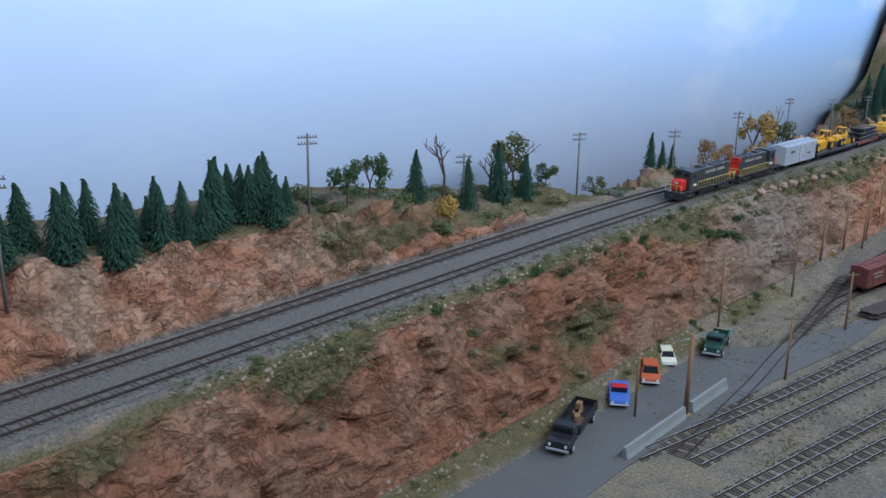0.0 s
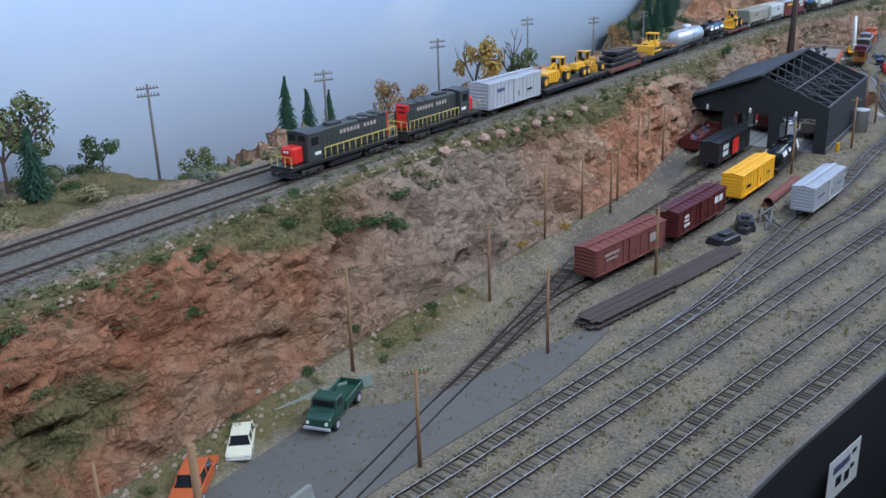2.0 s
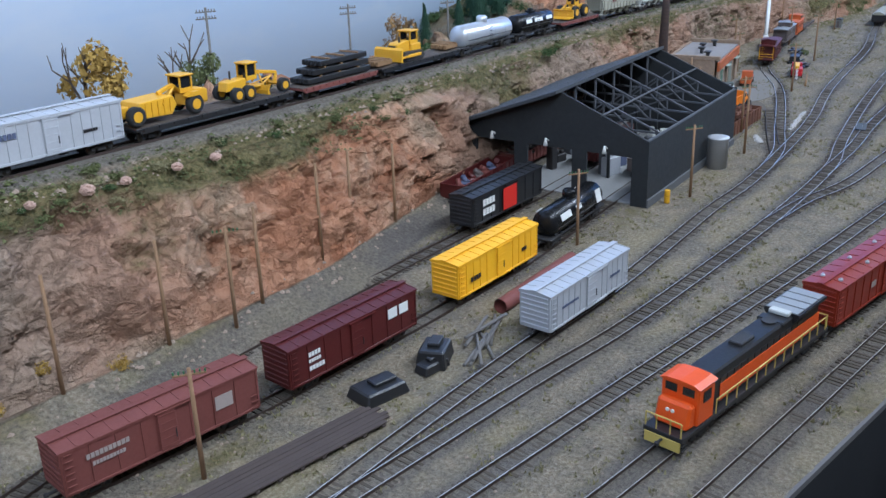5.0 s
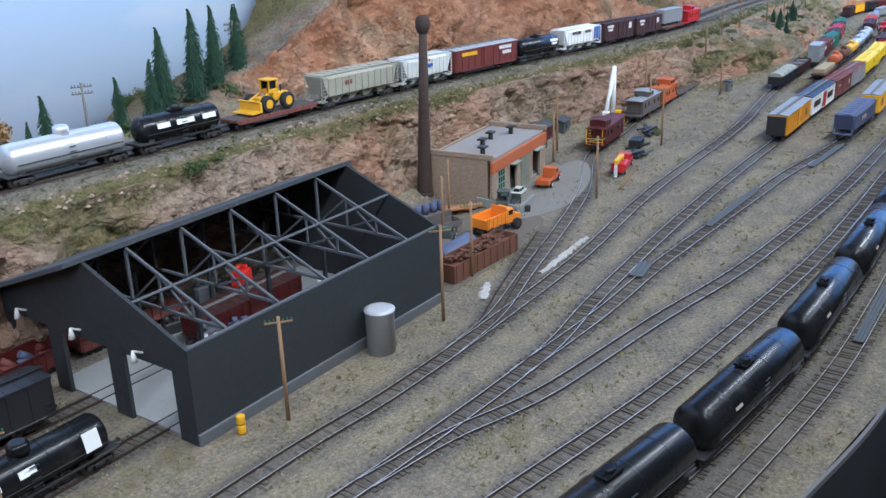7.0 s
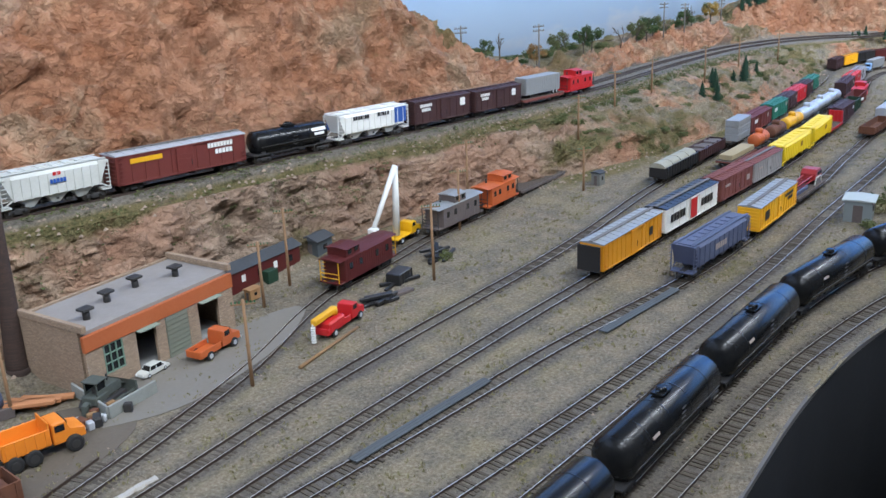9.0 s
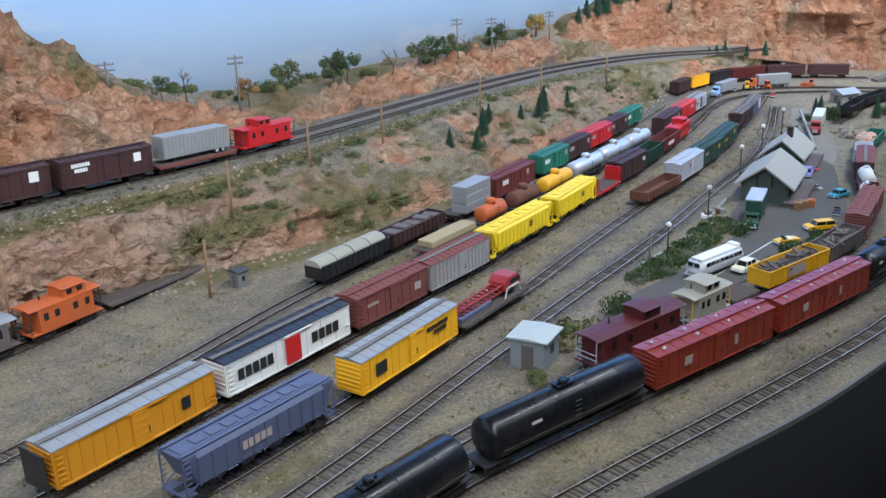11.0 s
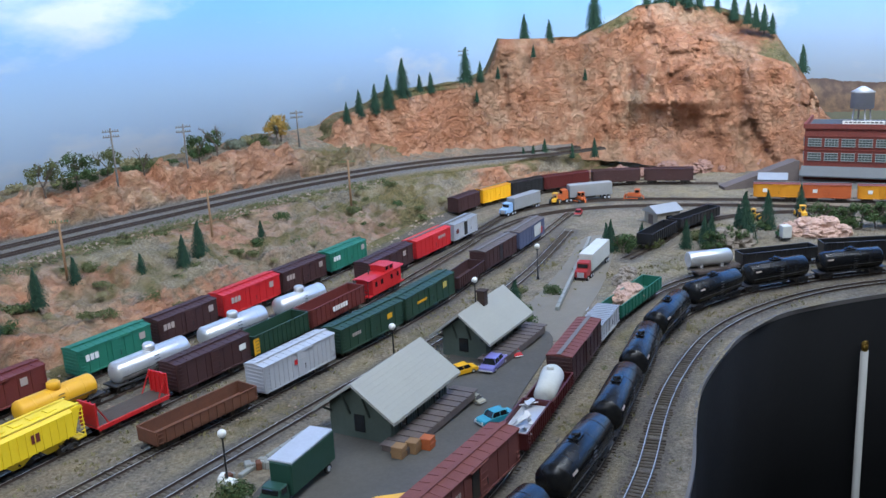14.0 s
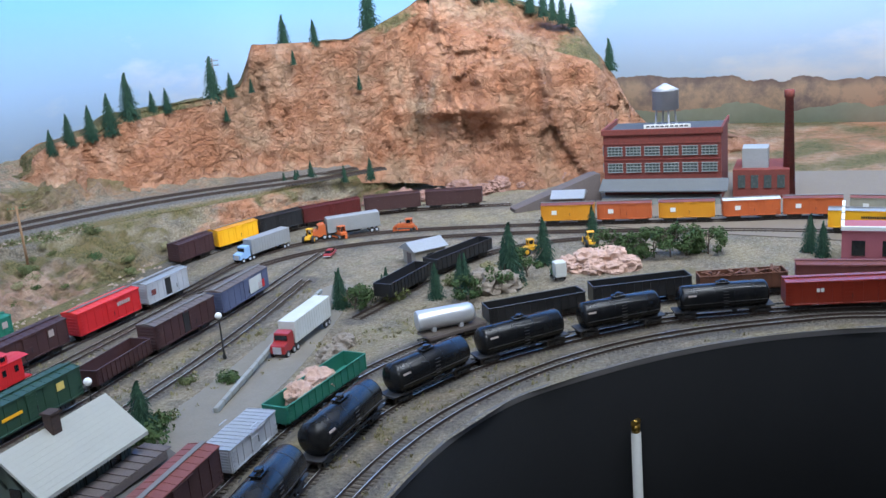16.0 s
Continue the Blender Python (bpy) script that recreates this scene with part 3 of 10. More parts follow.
def build_mesa():
    ln = smooth_line([(a, b, 0) for a, b, _, _ in MESA], 0.0055)
    xs = [r[0] for r in MESA]
    cols = []
    for i in range(len(ln)):
        x, y = ln[i, 0], ln[i, 1]
        z0, z1 = float(np.interp(x, xs, [r[2] for r in MESA])), float(np.interp(x, xs, [r[3] for r in MESA]))
        d = ln[min(i + 3, len(ln) - 1)] - ln[max(i - 3, 0)]
        L = math.hypot(d[0], d[1])
        ox, oy = d[1] / L, -d[0] / L
        ox, oy = (-ox, -oy) if ox > 0 else (ox, oy)
        H = z1 - z0
        cap_ = clamp((x - 6.27) / 0.06)
        pr = [(0.06 * min(1, H / 0.2) + 0.02, z0 - 0.012, 12), (0.035, z0 + 0.1 * H, 78), (-0.012 + 0.012 * cap_, z0 + (0.93 - 0.15 * cap_) * H, 16), (-0.030 - 0.04 * cap_, z1, 14), (-0.10 - 0.03 * cap_, z1 - 0.004, 10), (-0.14 - 0.03 * cap_, z0 + 0.3 * H, 1)]
        cave = math.exp(-((x - 6.285) / 0.058) ** 2)
        col = []
        for seg in range(len(pr) - 1):
            (o0, a0, n), (o1, a1, _) = pr[seg], pr[seg + 1]
            for j in range(n):
                t = j / n
                o, z = o0 + (o1 - o0) * t, a0 + (a1 - a0) * t
                if seg < 3:
                    o += (0.040 * crag(x * 1.0 + 9, y, z * 0.5, 7) + 0.006 * crag(x, y, z, 24) + 0.002 * crag(x, y, z + 4, 70) - 0.026) * (1.0 if seg == 1 else 0.6)
                    o += 0.010 * facet(x, y, z * 0.4, 18) + 0.006 * facet(x, y, z * 0.7, 46) + 0.014 * crag(x * 1.6, y * 1.6, z * 0.3 + 5, 14) - 0.008
                    o += 0.08 * math.sqrt(max(0.0, 1 - ((x - 6.37) / 0.125) ** 2)) * clamp((0.31 - z) / 0.09)
                    o -= cave * 0.05 * math.exp(-((z - 0.085) / 0.05) ** 2) - cave * 0.02 * math.exp(-((z - 0.155) / 0.013) ** 2)
                    o += 0.016 * facet(x * 1.3, y * 1.3, z * 0.45, 9)
                else:
                    z += 0.012 * fbm(x, y + o, 2, 4, 9) * min(1, t * 4) * (1.0 if seg == 3 else 1 - t)
                gr = clamp(0.1 + 1.5 * noise.noise((x * 7, y * 7, z * 9))) * (0.2 if seg < 2 else 1.0) + (0.75 if seg == 3 else 0.45 * cap_ * t if seg == 2 else 0.0)
                # low rock is browner, which also puts the cave's shade into the colour
                col.append(((x + ox * o, y + oy * o, z), (1.0, clamp(gr), 0.0, clamp(0.1 + 0.8 * noise.noise((x * 3, y * 3, z * 3))), clamp(0.45 + 0.8 * noise.noise((x * 5, y * 5, z * 3)) + 0.5 * clamp((0.14 - z) * 8) * clamp((x - 6.15) * 8)), 0.0)))
        cols.append(col)
    return sheet("ground_mesa", cols, len(cols[0]), "tall orange rock mesa with green tops at the end of the layout")


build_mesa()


# sky wall behind the layout, curved round the end
def build_backdrop():
    line = smooth_line([(-1.6, 1.24, 0), (0, 1.24, 0), (3, 1.24, 0), (5.8, 1.24, 0), (6.5, 1.2, 0), (6.95, 0.9, 0), (7.05, 0.3, 0), (7.05, -0.8, 0), (7.05, -2.0, 0)], 0.05)
    bm = BM()
    prev = None
    for i in range(len(line)):
        d = line[min(i + 1, len(line) - 1)] - line[max(i - 1, 0)]
        nn = Vector((-d[1], d[0], 0)).normalized()
        p = Vector(line[i])
        ring = [bm.verts.new(p + nn * o + Vector((0, 0, z))) for o, z in ((0, -0.1), (0, 1.5), (0.02, 1.5), (0.02, -0.1))]
        if prev:
            for a in range(4):
                f = bm.faces.new((prev[a], ring[a], ring[(a + 1) % 4], prev[(a + 1) % 4]))
                f.smooth = a == 0
        prev = ring
    return solid("backdrop", bm, sky_material(), "painted blue sky wall with soft white clouds", "backdrop", kind="structure")


build_backdrop()

# black cloth hanging from the layout's edge
CLOTH = paint("black_cloth", (0.0075, 0.0078, 0.0085), (0.014, 0.0145, 0.0155), rough=0.9, scale=30, bump=0.3, spec=0.1)
FASCIA = paint("grey_blue_edge", srgb(112, 108, 104), srgb(78, 78, 82), rough=0.9)


def build_edge():
    ln = smooth_line([(x, y, 0) for x, y in EDGE], 0.012)
    bm, rim = BM(), BM()
    pa = pb = None
    for i in range(len(ln)):
        d = ln[min(i + 1, len(ln) - 1)] - ln[max(i - 1, 0)]
        o = Vector((d[1], -d[0], 0)).normalized()
        p = Vector(ln[i])
        fold = 0.006 * math.sin(i * 0.23) + 0.004 * math.sin(i * 0.61)
        a = [bm.verts.new(p + o * q + Vector((0, 0, z))) for q, z in ((0.0010, -0.003), (0.003 + fold * 0.4, -0.25), (0.006 + fold, -1.05), (-0.004, -1.05), (-0.004, -0.003))]
        b = [rim.verts.new(p + o * q + Vector((0, 0, z))) for q, z in ((-0.003, -0.006), (-0.002, 0.0002), (0.0012, -0.0002), (0.0012, -0.006))]
        if pa:
            for k in range(5):
                bm.faces.new((pa[k], a[k], a[(k + 1) % 5], pa[(k + 1) % 5])).smooth = True
            for k in range(4):
                rim.faces.new((pb[k], b[k], b[(k + 1) % 4], pb[(k + 1) % 4]))
        pa, pb = a, b
    solid("edge_curtain", bm, CLOTH, "black cloth skirt hanging from the layout's edge", "curtain")
    solid("edge_trim", rim, FASCIA, "thin grey-blue edge board of the layout", "trim", kind="structure")


build_edge()


def build_room():
    dark, pale = paint("dark_carpet", (0.012, 0.012, 0.014), rough=0.95, scale=20, spec=0.1), paint("room_wall_paint", srgb(120, 122, 126), rough=0.9, scale=8)
    for nm, c, s, m in (("floor", (3, -0.4, -1.1), (10, 6, 0.1), dark), ("ceiling", (3, -0.4, 1.6), (10, 6, 0.1), pale), ("wall_south", (3, -3.3, 0.25), (10, 0.1, 2.6), dark),
                        ("wall_north", (3, 2.5, 0.25), (10, 0.1, 2.6), pale), ("wall_west", (-1.9, -0.4, 0.25), (0.1, 5.7, 2.6), pale), ("wall_east", (7.9, -0.4, 0.25), (0.1, 5.7, 2.6), pale)):
        bm = BM()
        bm_box(bm, c, s)
        solid(nm, bm, m, "plain " + nm.split("_")[0] + " of the railway room", nm.split("_")[0], kind="structure")


build_room()

# ---- tracks: sleepers and rails ----
SLEEPER = paint("weathered_sleepers", srgb(58, 53, 49), srgb(98, 90, 80), rough=0.95, scale=120, amt=0.75, spec=0.1)
MAIN_SLEEPER = paint("dusty_main_line_sleepers", srgb(82, 76, 71), srgb(108, 101, 94), rough=0.95, scale=120, amt=0.75, spec=0.1)
RAIL = paint("steel_rail", srgb(222, 219, 214), srgb(150, 143, 136), rough=0.3, metal=0.6, scale=30, amt=0.55, bump=0)
RUSTY_RAIL = paint("rusty_rail", srgb(74, 60, 52), srgb(56, 47, 43), rough=0.55, metal=0.4, scale=60, bump=0)


def scale_at(x):
    return float(np.interp(x, [1.2, 2.2, 3.8, 4.3, 4.7, 5.2, 5.6, 6.1], [1.05, 1.08, 1.03, 0.94, 0.88, 0.81, 0.75, 0.68]))


def build_track(key, shiny):
    ln = TRACKS[key]
    n = len(ln)
    tan = np.gradient(ln, axis=0)
    tan /= np.linalg.norm(tan, axis=1)[:, None]
    tr = thing("railway_track", "model railway track with " + ("bright steel" if shiny else "rusty") + " rails on dark sleepers", "railway track", kind="structure")
    ties, rails = [], []
    tv, tf = [], []
    s = 0.0
    rnd = random.Random(len(key) * 7)
    i = 0.0
    while i < n - 1:
        k = int(i)
        p, t = ln[k], tan[k]
        sc = scale_at(p[0])
        nm = np.array([-t[1], t[0], 0]) / np.hypot(t[0], t[1])
        hl, hw = 0.0142 * sc * (1 + rnd.uniform(-0.08, 0.08)), 0.0014 * sc
        bury = clamp(0.35 + 1.5 * noise.noise((p[0] * 3.1, p[1] * 6.0, len(key) * 1.7))) * clamp((p[0] - 0.9) * 1.5 if key in ("edge", "train") else 0.55 + (p[0] - 0.9) * 0.8)
        zt = p[2] + 0.0011 - 0.0014 * bury + rnd.uniform(-0.0005, 0.0004) - (0.0004 if key.startswith("main") else 0.0)
        b = len(tv)
        for z in (p[2] - 0.003, zt):
            for a, w in ((-1, -1), (1, -1), (1, 1), (-1, 1)):
                q = p + nm * a * hl + t * w * hw
                tv.append((q[0], q[1], z + t[2] * w * hw))
        tf += [(b + 4, b + 5, b + 6, b + 7), (b, b + 1, b + 5, b + 4), (b + 1, b + 2, b + 6, b + 5), (b + 2, b + 3, b + 7, b + 6), (b + 3, b, b + 4, b + 7)]
        i += 0.0078 * sc / 0.006
    me = bpy.data.meshes.new("sleepers")
    me.from_pydata(tv, [], tf)
    me.materials.append(MAIN_SLEEPER if key.startswith("main") else SLEEPER)
    tagged(part("sleepers", me, None, tr), "row of weathered dark sleepers", kind="stuff")
    for side in (-1, 1):
        rv, rf = [], []
        for k in range(0, n, 2):
            p, t = ln[k], tan[k]
            sc = scale_at(p[0])
            nm = np.array([-t[1], t[0], 0]) / np.hypot(t[0], t[1])
            c = p + nm * side * 0.00825 * sc
            b = len(rv)
            for o, z in ((-0.0007, 0.0), (0.0007, 0.0), (0.00042, 0.0030), (-0.00042, 0.0030)):
                rv.append((*(c + nm * o)[:2], p[2] + z))
            if k:
                for a in range(4):
                    rf.append((b - 4 + a, b - 4 + (a + 1) % 4, b + (a + 1) % 4, b + a))
        me = bpy.data.meshes.new("rail")
        me.from_pydata(rv, [], rf)
        me.materials.append(RUSTY_RAIL)
        if shiny:
            me.materials.append(RAIL)
            me.polygons.foreach_set("material_index", [1 if q % 4 == 2 else 0 for q in range(len(me.polygons))])
        part("rail", me, None, tr)
    return tr


for key in TRACKS:
    build_track(key, key in ("edge", "train", "reefer", "lead", "scrap", "station", "pit", "hopper"))
RAIL_TOP = 0.0030

# ---- rolling stock ----
BLACKENED = paint("blackened_metal", (0.018, 0.018, 0.02), (0.04, 0.036, 0.032), rough=0.6, scale=200)
STEEL_WHEEL = paint("wheel_steel", srgb(96, 90, 84), srgb(50, 46, 42), rough=0.35, metal=0.7, scale=200)
WALK = paint("roof_walk_grey", srgb(112, 108, 104), rough=0.7, scale=200)
WOODLOAD = paint("timber", srgb(150, 116, 80), srgb(100, 76, 52), rough=0.85, scale=160)
CACHE = {}


def cached(key, make):
    if key not in CACHE:
        CACHE[key] = make()
    return CACHE[key]


def truck_meshes():
    bm = BM()
    for s in (-1, 1):
        bm_box(bm, (0, s * 0.0108, 0.0068), (0.020, 0.0022, 0.0028), 0.0005)
        bm_box(bm, (0, s * 0.0108, 0.0048), (0.009, 0.0026, 0.0042), 0.0006)
        for a in (-1, 1):
            bm_box(bm, (a * 0.0095, s * 0.0108, 0.0056), (0.0042, 0.0026, 0.0044), 0.0006)
    bm_box(bm, (0, 0, 0.0078), (0.0055, 0.022, 0.003), 0.0004)
    frame_mesh = mesh_of(bm, "truck", BLACKENED)
    bm = BM()
    for s in (-1, 1):
        bm_lathe(bm, [(s * 0.0070, 0.0060), (s * 0.0078, 0.0056), (s * 0.0094, 0.0054)], "Y", 14, (0, 0, 0.0054))
    bm_cyl(bm, (0, -0.009, 0.0054), (0, 0.009, 0.0054), 0.0012, n=6)
    return frame_mesh, mesh_of(bm, "wheelset", STEEL_WHEEL)


def coupler_mesh():
    bm = BM()
    bm_box(bm, (0.003, 0, 0.0095), (0.009, 0.002, 0.002), 0.0004)
    bm_box(bm, (0.008, 0.0004, 0.0095), (0.0032, 0.0036, 0.0034), 0.0008)
    return mesh_of(bm, "coupler", BLACKENED)


def running_gear(car, L, inset=0.024):
    fm, wm = cached("truck", truck_meshes)
    cm = cached("coupler", coupler_mesh)
    for s in (-1, 1):
        t = part("truck", fm, None, car, at=pose(s * (L / 2 - inset), 0, 0))
        for a in (-0.0095, 0.0095):
            part("wheelset", wm, None, t, at=pose(a, 0, 0))
        part("coupler", cm, None, car, at=pose(s * (L / 2 - 0.0005), 0, 0, rz=0 if s > 0 else 180))
    bm = BM()
    bm_box(bm, (0, 0, 0.0118), (L - 0.004, 0.008, 0.004), 0.0005)
    for k in range(5):
        bm_box(bm, (-0.3 * L + 0.15 * L * k, 0, 0.0125), (0.0012, 0.029, 0.002))
    bm_cyl(bm, (-0.012, 0.006, 0.0085), (0.006, 0.006, 0.0085), 0.0028, n=10)
    bm_box(bm, (0.016, -0.006, 0.0085), (0.008, 0.005, 0.004), 0.0005)
    part("underframe", bm, BLACKENED, car)


def ladder(bm, x, y, z0, z1, w=0.006, axis="x", off=0.0012):
    n = max(3, int((z1 - z0) / 0.0045))
    for k in range(n):
        z = z0 + (z1 - z0) * (k + 0.5) / n
        c, s = ((x, y + off, z), (w, 0.0008, 0.0008)) if axis == "x" else ((x + off, y, z), (0.0008, w, 0.0008))
        bm_box(bm, c, s)


def car_at(name, line, x0, x1, label, category, group="", turn=False):
    """An empty on a track between two stations of its line, and the scale and length of the car."""
    ln = TRACKS[line]
    lo, hi = int(np.argmin(abs(ln[:, 0] - x0))), int(np.argmin(abs(ln[:, 0] - x1)))
    return car_between(name, ln[lo], ln[hi], label, category, group, turn)


def car_on(name, line, s0, s1, label, category, group="", turn=False):
    """The same by distance along the line, for the curves."""
    ln = TRACKS[line]
    lo, hi = min(int(s0 / 0.006), len(ln) - 1), min(int(s1 / 0.006), len(ln) - 1)
    return car_between(name, ln[lo], ln[hi], label, category, group, turn)


def car_between(name, a, b, label, category, group, turn):
    d = b - a
    L = float(np.linalg.norm(d))
    c = (a + b) / 2
    sc = scale_at(c[0])
    ang = math.degrees(math.atan2(d[1], d[0])) + (180 if turn else 0)
    pit = -math.degrees(math.asin(d[2] / L)) * (-1 if turn else 1)
    m = pose(c[0], c[1], c[2] + RAIL_TOP, 0, pit, ang)
    ob = thing(name, label, category, m, group)
    ob.scale = (sc, sc, sc)
    return ob, (L - 0.008 * sc) / sc


def distance_at(line, x, y=None):
    ln = TRACKS[line]
    d = abs(ln[:, 0] - x) if y is None else np.hypot(ln[:, 0] - x, ln[:, 1] - y)
    return int(np.argmin(d)) * 0.006


def decals(car, rows, W, name="lettering"):
    """Plain bars of paint on both sides: (x, z, length, height, material)."""
    by = {}
    for x, z, l, h, m in rows:
        by.setdefault(m.name, (m, []))[1].append((x, z, l, h))
    for m, rs in by.values():
        bm = BM()
        for x, z, l, h in rs:
            n = max(1, round(l / (h * 0.85))) if h <= 0.013 and l > 1.7 * h and m is not YELLOW_PAINT else 1
            for s in (-1, 1):
                for q in range(n):
                    bm_box(bm, (-s * x + l * ((q + 0.5) / n - 0.5), s * (W / 2 + (0.0016 if abs(x) < 0.01 and l > 0.015 else 0.0002)), z), (l / n * (0.8 if n > 1 else 1.0), 0.0003, h))
        part(name, bm, m, car)


WHITE_PAINT = paint("white_lettering", srgb(225, 225, 220), rough=0.6, amt=0.25)
PALE_LETTER = paint("faded_lettering", srgb(176, 160, 152), rough=0.7, amt=0.6)
RED_PAINT = paint("bright_red_paint", srgb(196, 30, 34), rough=0.45, amt=0.35)
BLUE_PAINT = paint("blue_panel_paint", srgb(36, 84, 160), rough=0.5, amt=0.3)
YELLOW_PAINT = paint("yellow_paint", srgb(228, 168, 26), rough=0.5, amt=0.35)
BLACK_PAINT = paint("black_paint", (0.012, 0.012, 0.013), (0.03, 0.03, 0.032), rough=0.4, amt=0.4)


def boxcar(line, x0, x1, col, roofcol, label, ribs=9, door=1, W=0.0345, H=0.047, marks=(), place=car_at, turn=False, open_door=False, name="boxcar", flat_roof=False):
    car, L = place(name, line, x0, x1, label, "freight car", "freight cars", turn)
    z0, z1 = 0.0112, H
    hw = W / 2
    bm = BM()
    bm_box(bm, (0, 0, (z0 + z1) / 2), (L, W - 0.0008, z1 - z0), 0.0004)
    for k in range(ribs):
        x = -L / 2 + 0.002 + (L - 0.004) * k / (ribs - 1)
        if abs(x) < 0.013 and door:
            continue
        for s in (-1, 1):
            bm_box(bm, (x, s * (hw - 0.0001), (z0 + z1) / 2), (0.0009, 0.0008, z1 - z0 - 0.003))
    for s in (-1, 1):
        bm_box(bm, (0, s * hw, z0 + 0.001), (L * 0.98, 0.001, 0.0024), 0.0003)
        bm_box(bm, (0, s * (hw - 0.0001), z1 - 0.001), (L, 0.001, 0.0016))
        for k in range(7):
            bm_box(bm, (s * (L / 2 + 0.0003), 0, z0 + 0.004 + k * (z1 - z0 - 0.006) / 6), (0.0012, W * 0.86, 0.0017), 0.0005)
    part("body", bm, col, car)
    bm = BM()
    rise = 0.0012 if flat_roof else 0.0028
    bm_prism(bm, [(-hw - 0.0008, z1), (hw + 0.0008, z1), (hw + 0.0006, z1 + 0.0009), (0, z1 + rise), (-hw - 0.0006, z1 + 0.0009)], "x", -L / 2 - 0.0006, L / 2 + 0.0006)
    n = 12
    top = part("roof", bm, roofcol, car)
    bm = BM()
    bm_prism(bm, [(-hw * 0.97, z1 + 0.0006), (0, z1 + rise - 0.0002), (hw * 0.97, z1 + 0.0006), (hw * 0.97, z1 + 0.0014), (0, z1 + rise + 0.0006), (-hw * 0.97, z1 + 0.0014)], "x", -0.00055, 0.00055)
    seam_mesh = mesh_of(bm, "roof_rib", roofcol)
    for k in range(n + 1):
        part("roof_rib", seam_mesh, None, top, at=pose(-L / 2 + L * k / n, 0, 0))
    if "hatches" in label:
        bm = BM()
        bm_lathe(bm, [(0.0, 0.0022), (0.0016, 0.0021), (0.0019, 0.0012), (0.0028, 0.0009), (0.003, 0.0004)], "Z", 10)
        knob = mesh_of(bm, "roof_hatch", SILVER)
        for k in range(8):
            part("roof_hatch", knob, None, top, "small silver roof hatch", at=pose(-L / 2 + L * (0.1 + 0.8 * (k % 4) / 3), (0.5 if k < 4 else -0.5) * hw, z1 + rise * 0.5 + 0.0004))
    if not flat_roof:
        bm = BM()
        bm_box(bm, (0, 0, z1 + rise + 0.0012), (L + 0.004, 0.0058, 0.0007))
        for k in range(8):
            bm_box(bm, (-L / 2 + L * (k + 0.5) / 8, 0, z1 + rise + 0.0005), (0.001, 0.0058, 0.0012))
        part("roof_walk", bm, WALK if roofcol is not col else col, car)
    if door:
        dw = 0.0155 * door
        for s in (-1, 1):
            bm = BM()
            ox = dw * 0.9 if open_door else 0.0
            bm_box(bm, (ox, s * (hw + 0.0007), (z0 + z1) / 2), (dw, 0.0011, z1 - z0 - 0.004), 0.0003)
            for k in range(5):
                bm_box(bm, (ox, s * (hw + 0.0013), z0 + 0.005 + k * 0.0066), (dw * 0.92, 0.0007, 0.0009))
            d = part("door", bm, col, car)
            bm = BM()
            bm_box(bm, (ox + dw * 0.38, s * (hw + 0.0017), z0 + 0.013), (0.0008, 0.0006, 0.007))
            part("door_latch", bm, BLACKENED, d)
            # body is solid: a black panel stands in for the opening's inner shade
            if open_door:
                bm = BM()
                bm_box(bm, (0, s * (hw - 0.0001), (z0 + z1) / 2), (dw * 0.95, 0.0012, z1 - z0 - 0.006))
                part("doorway", bm, BLACK_PAINT, car)
            for zt in (z0 + 0.0012, z1 - 0.0014):
                bm = BM()
                bm_box(bm, (dw * 0.5, s * (hw + 0.0011), zt), (dw * 2.2, 0.0012, 0.0011))
                part("door_track", bm, col, car)
    for s in (-1, 1):
        for e in (-1, 1):
            bm = BM()
            ladder(bm, e * (L / 2 - 0.006), s * hw, z0, z1 if e * s > 0 else z0 + 0.016, off=s * 0.0012)
            part("ladder", bm, col, car)
    bm = BM()
    bm_lathe(bm, [(L / 2 + 0.0015, 0.0036), (L / 2 + 0.0022, 0.0036)], "X", 12, (0, 0.007, z1 - 0.006))
    part("brake_wheel", bm, BLACKENED, car)
    if marks:
        decals(car, marks, W + 0.001)
    running_gear(car, L)
    return car


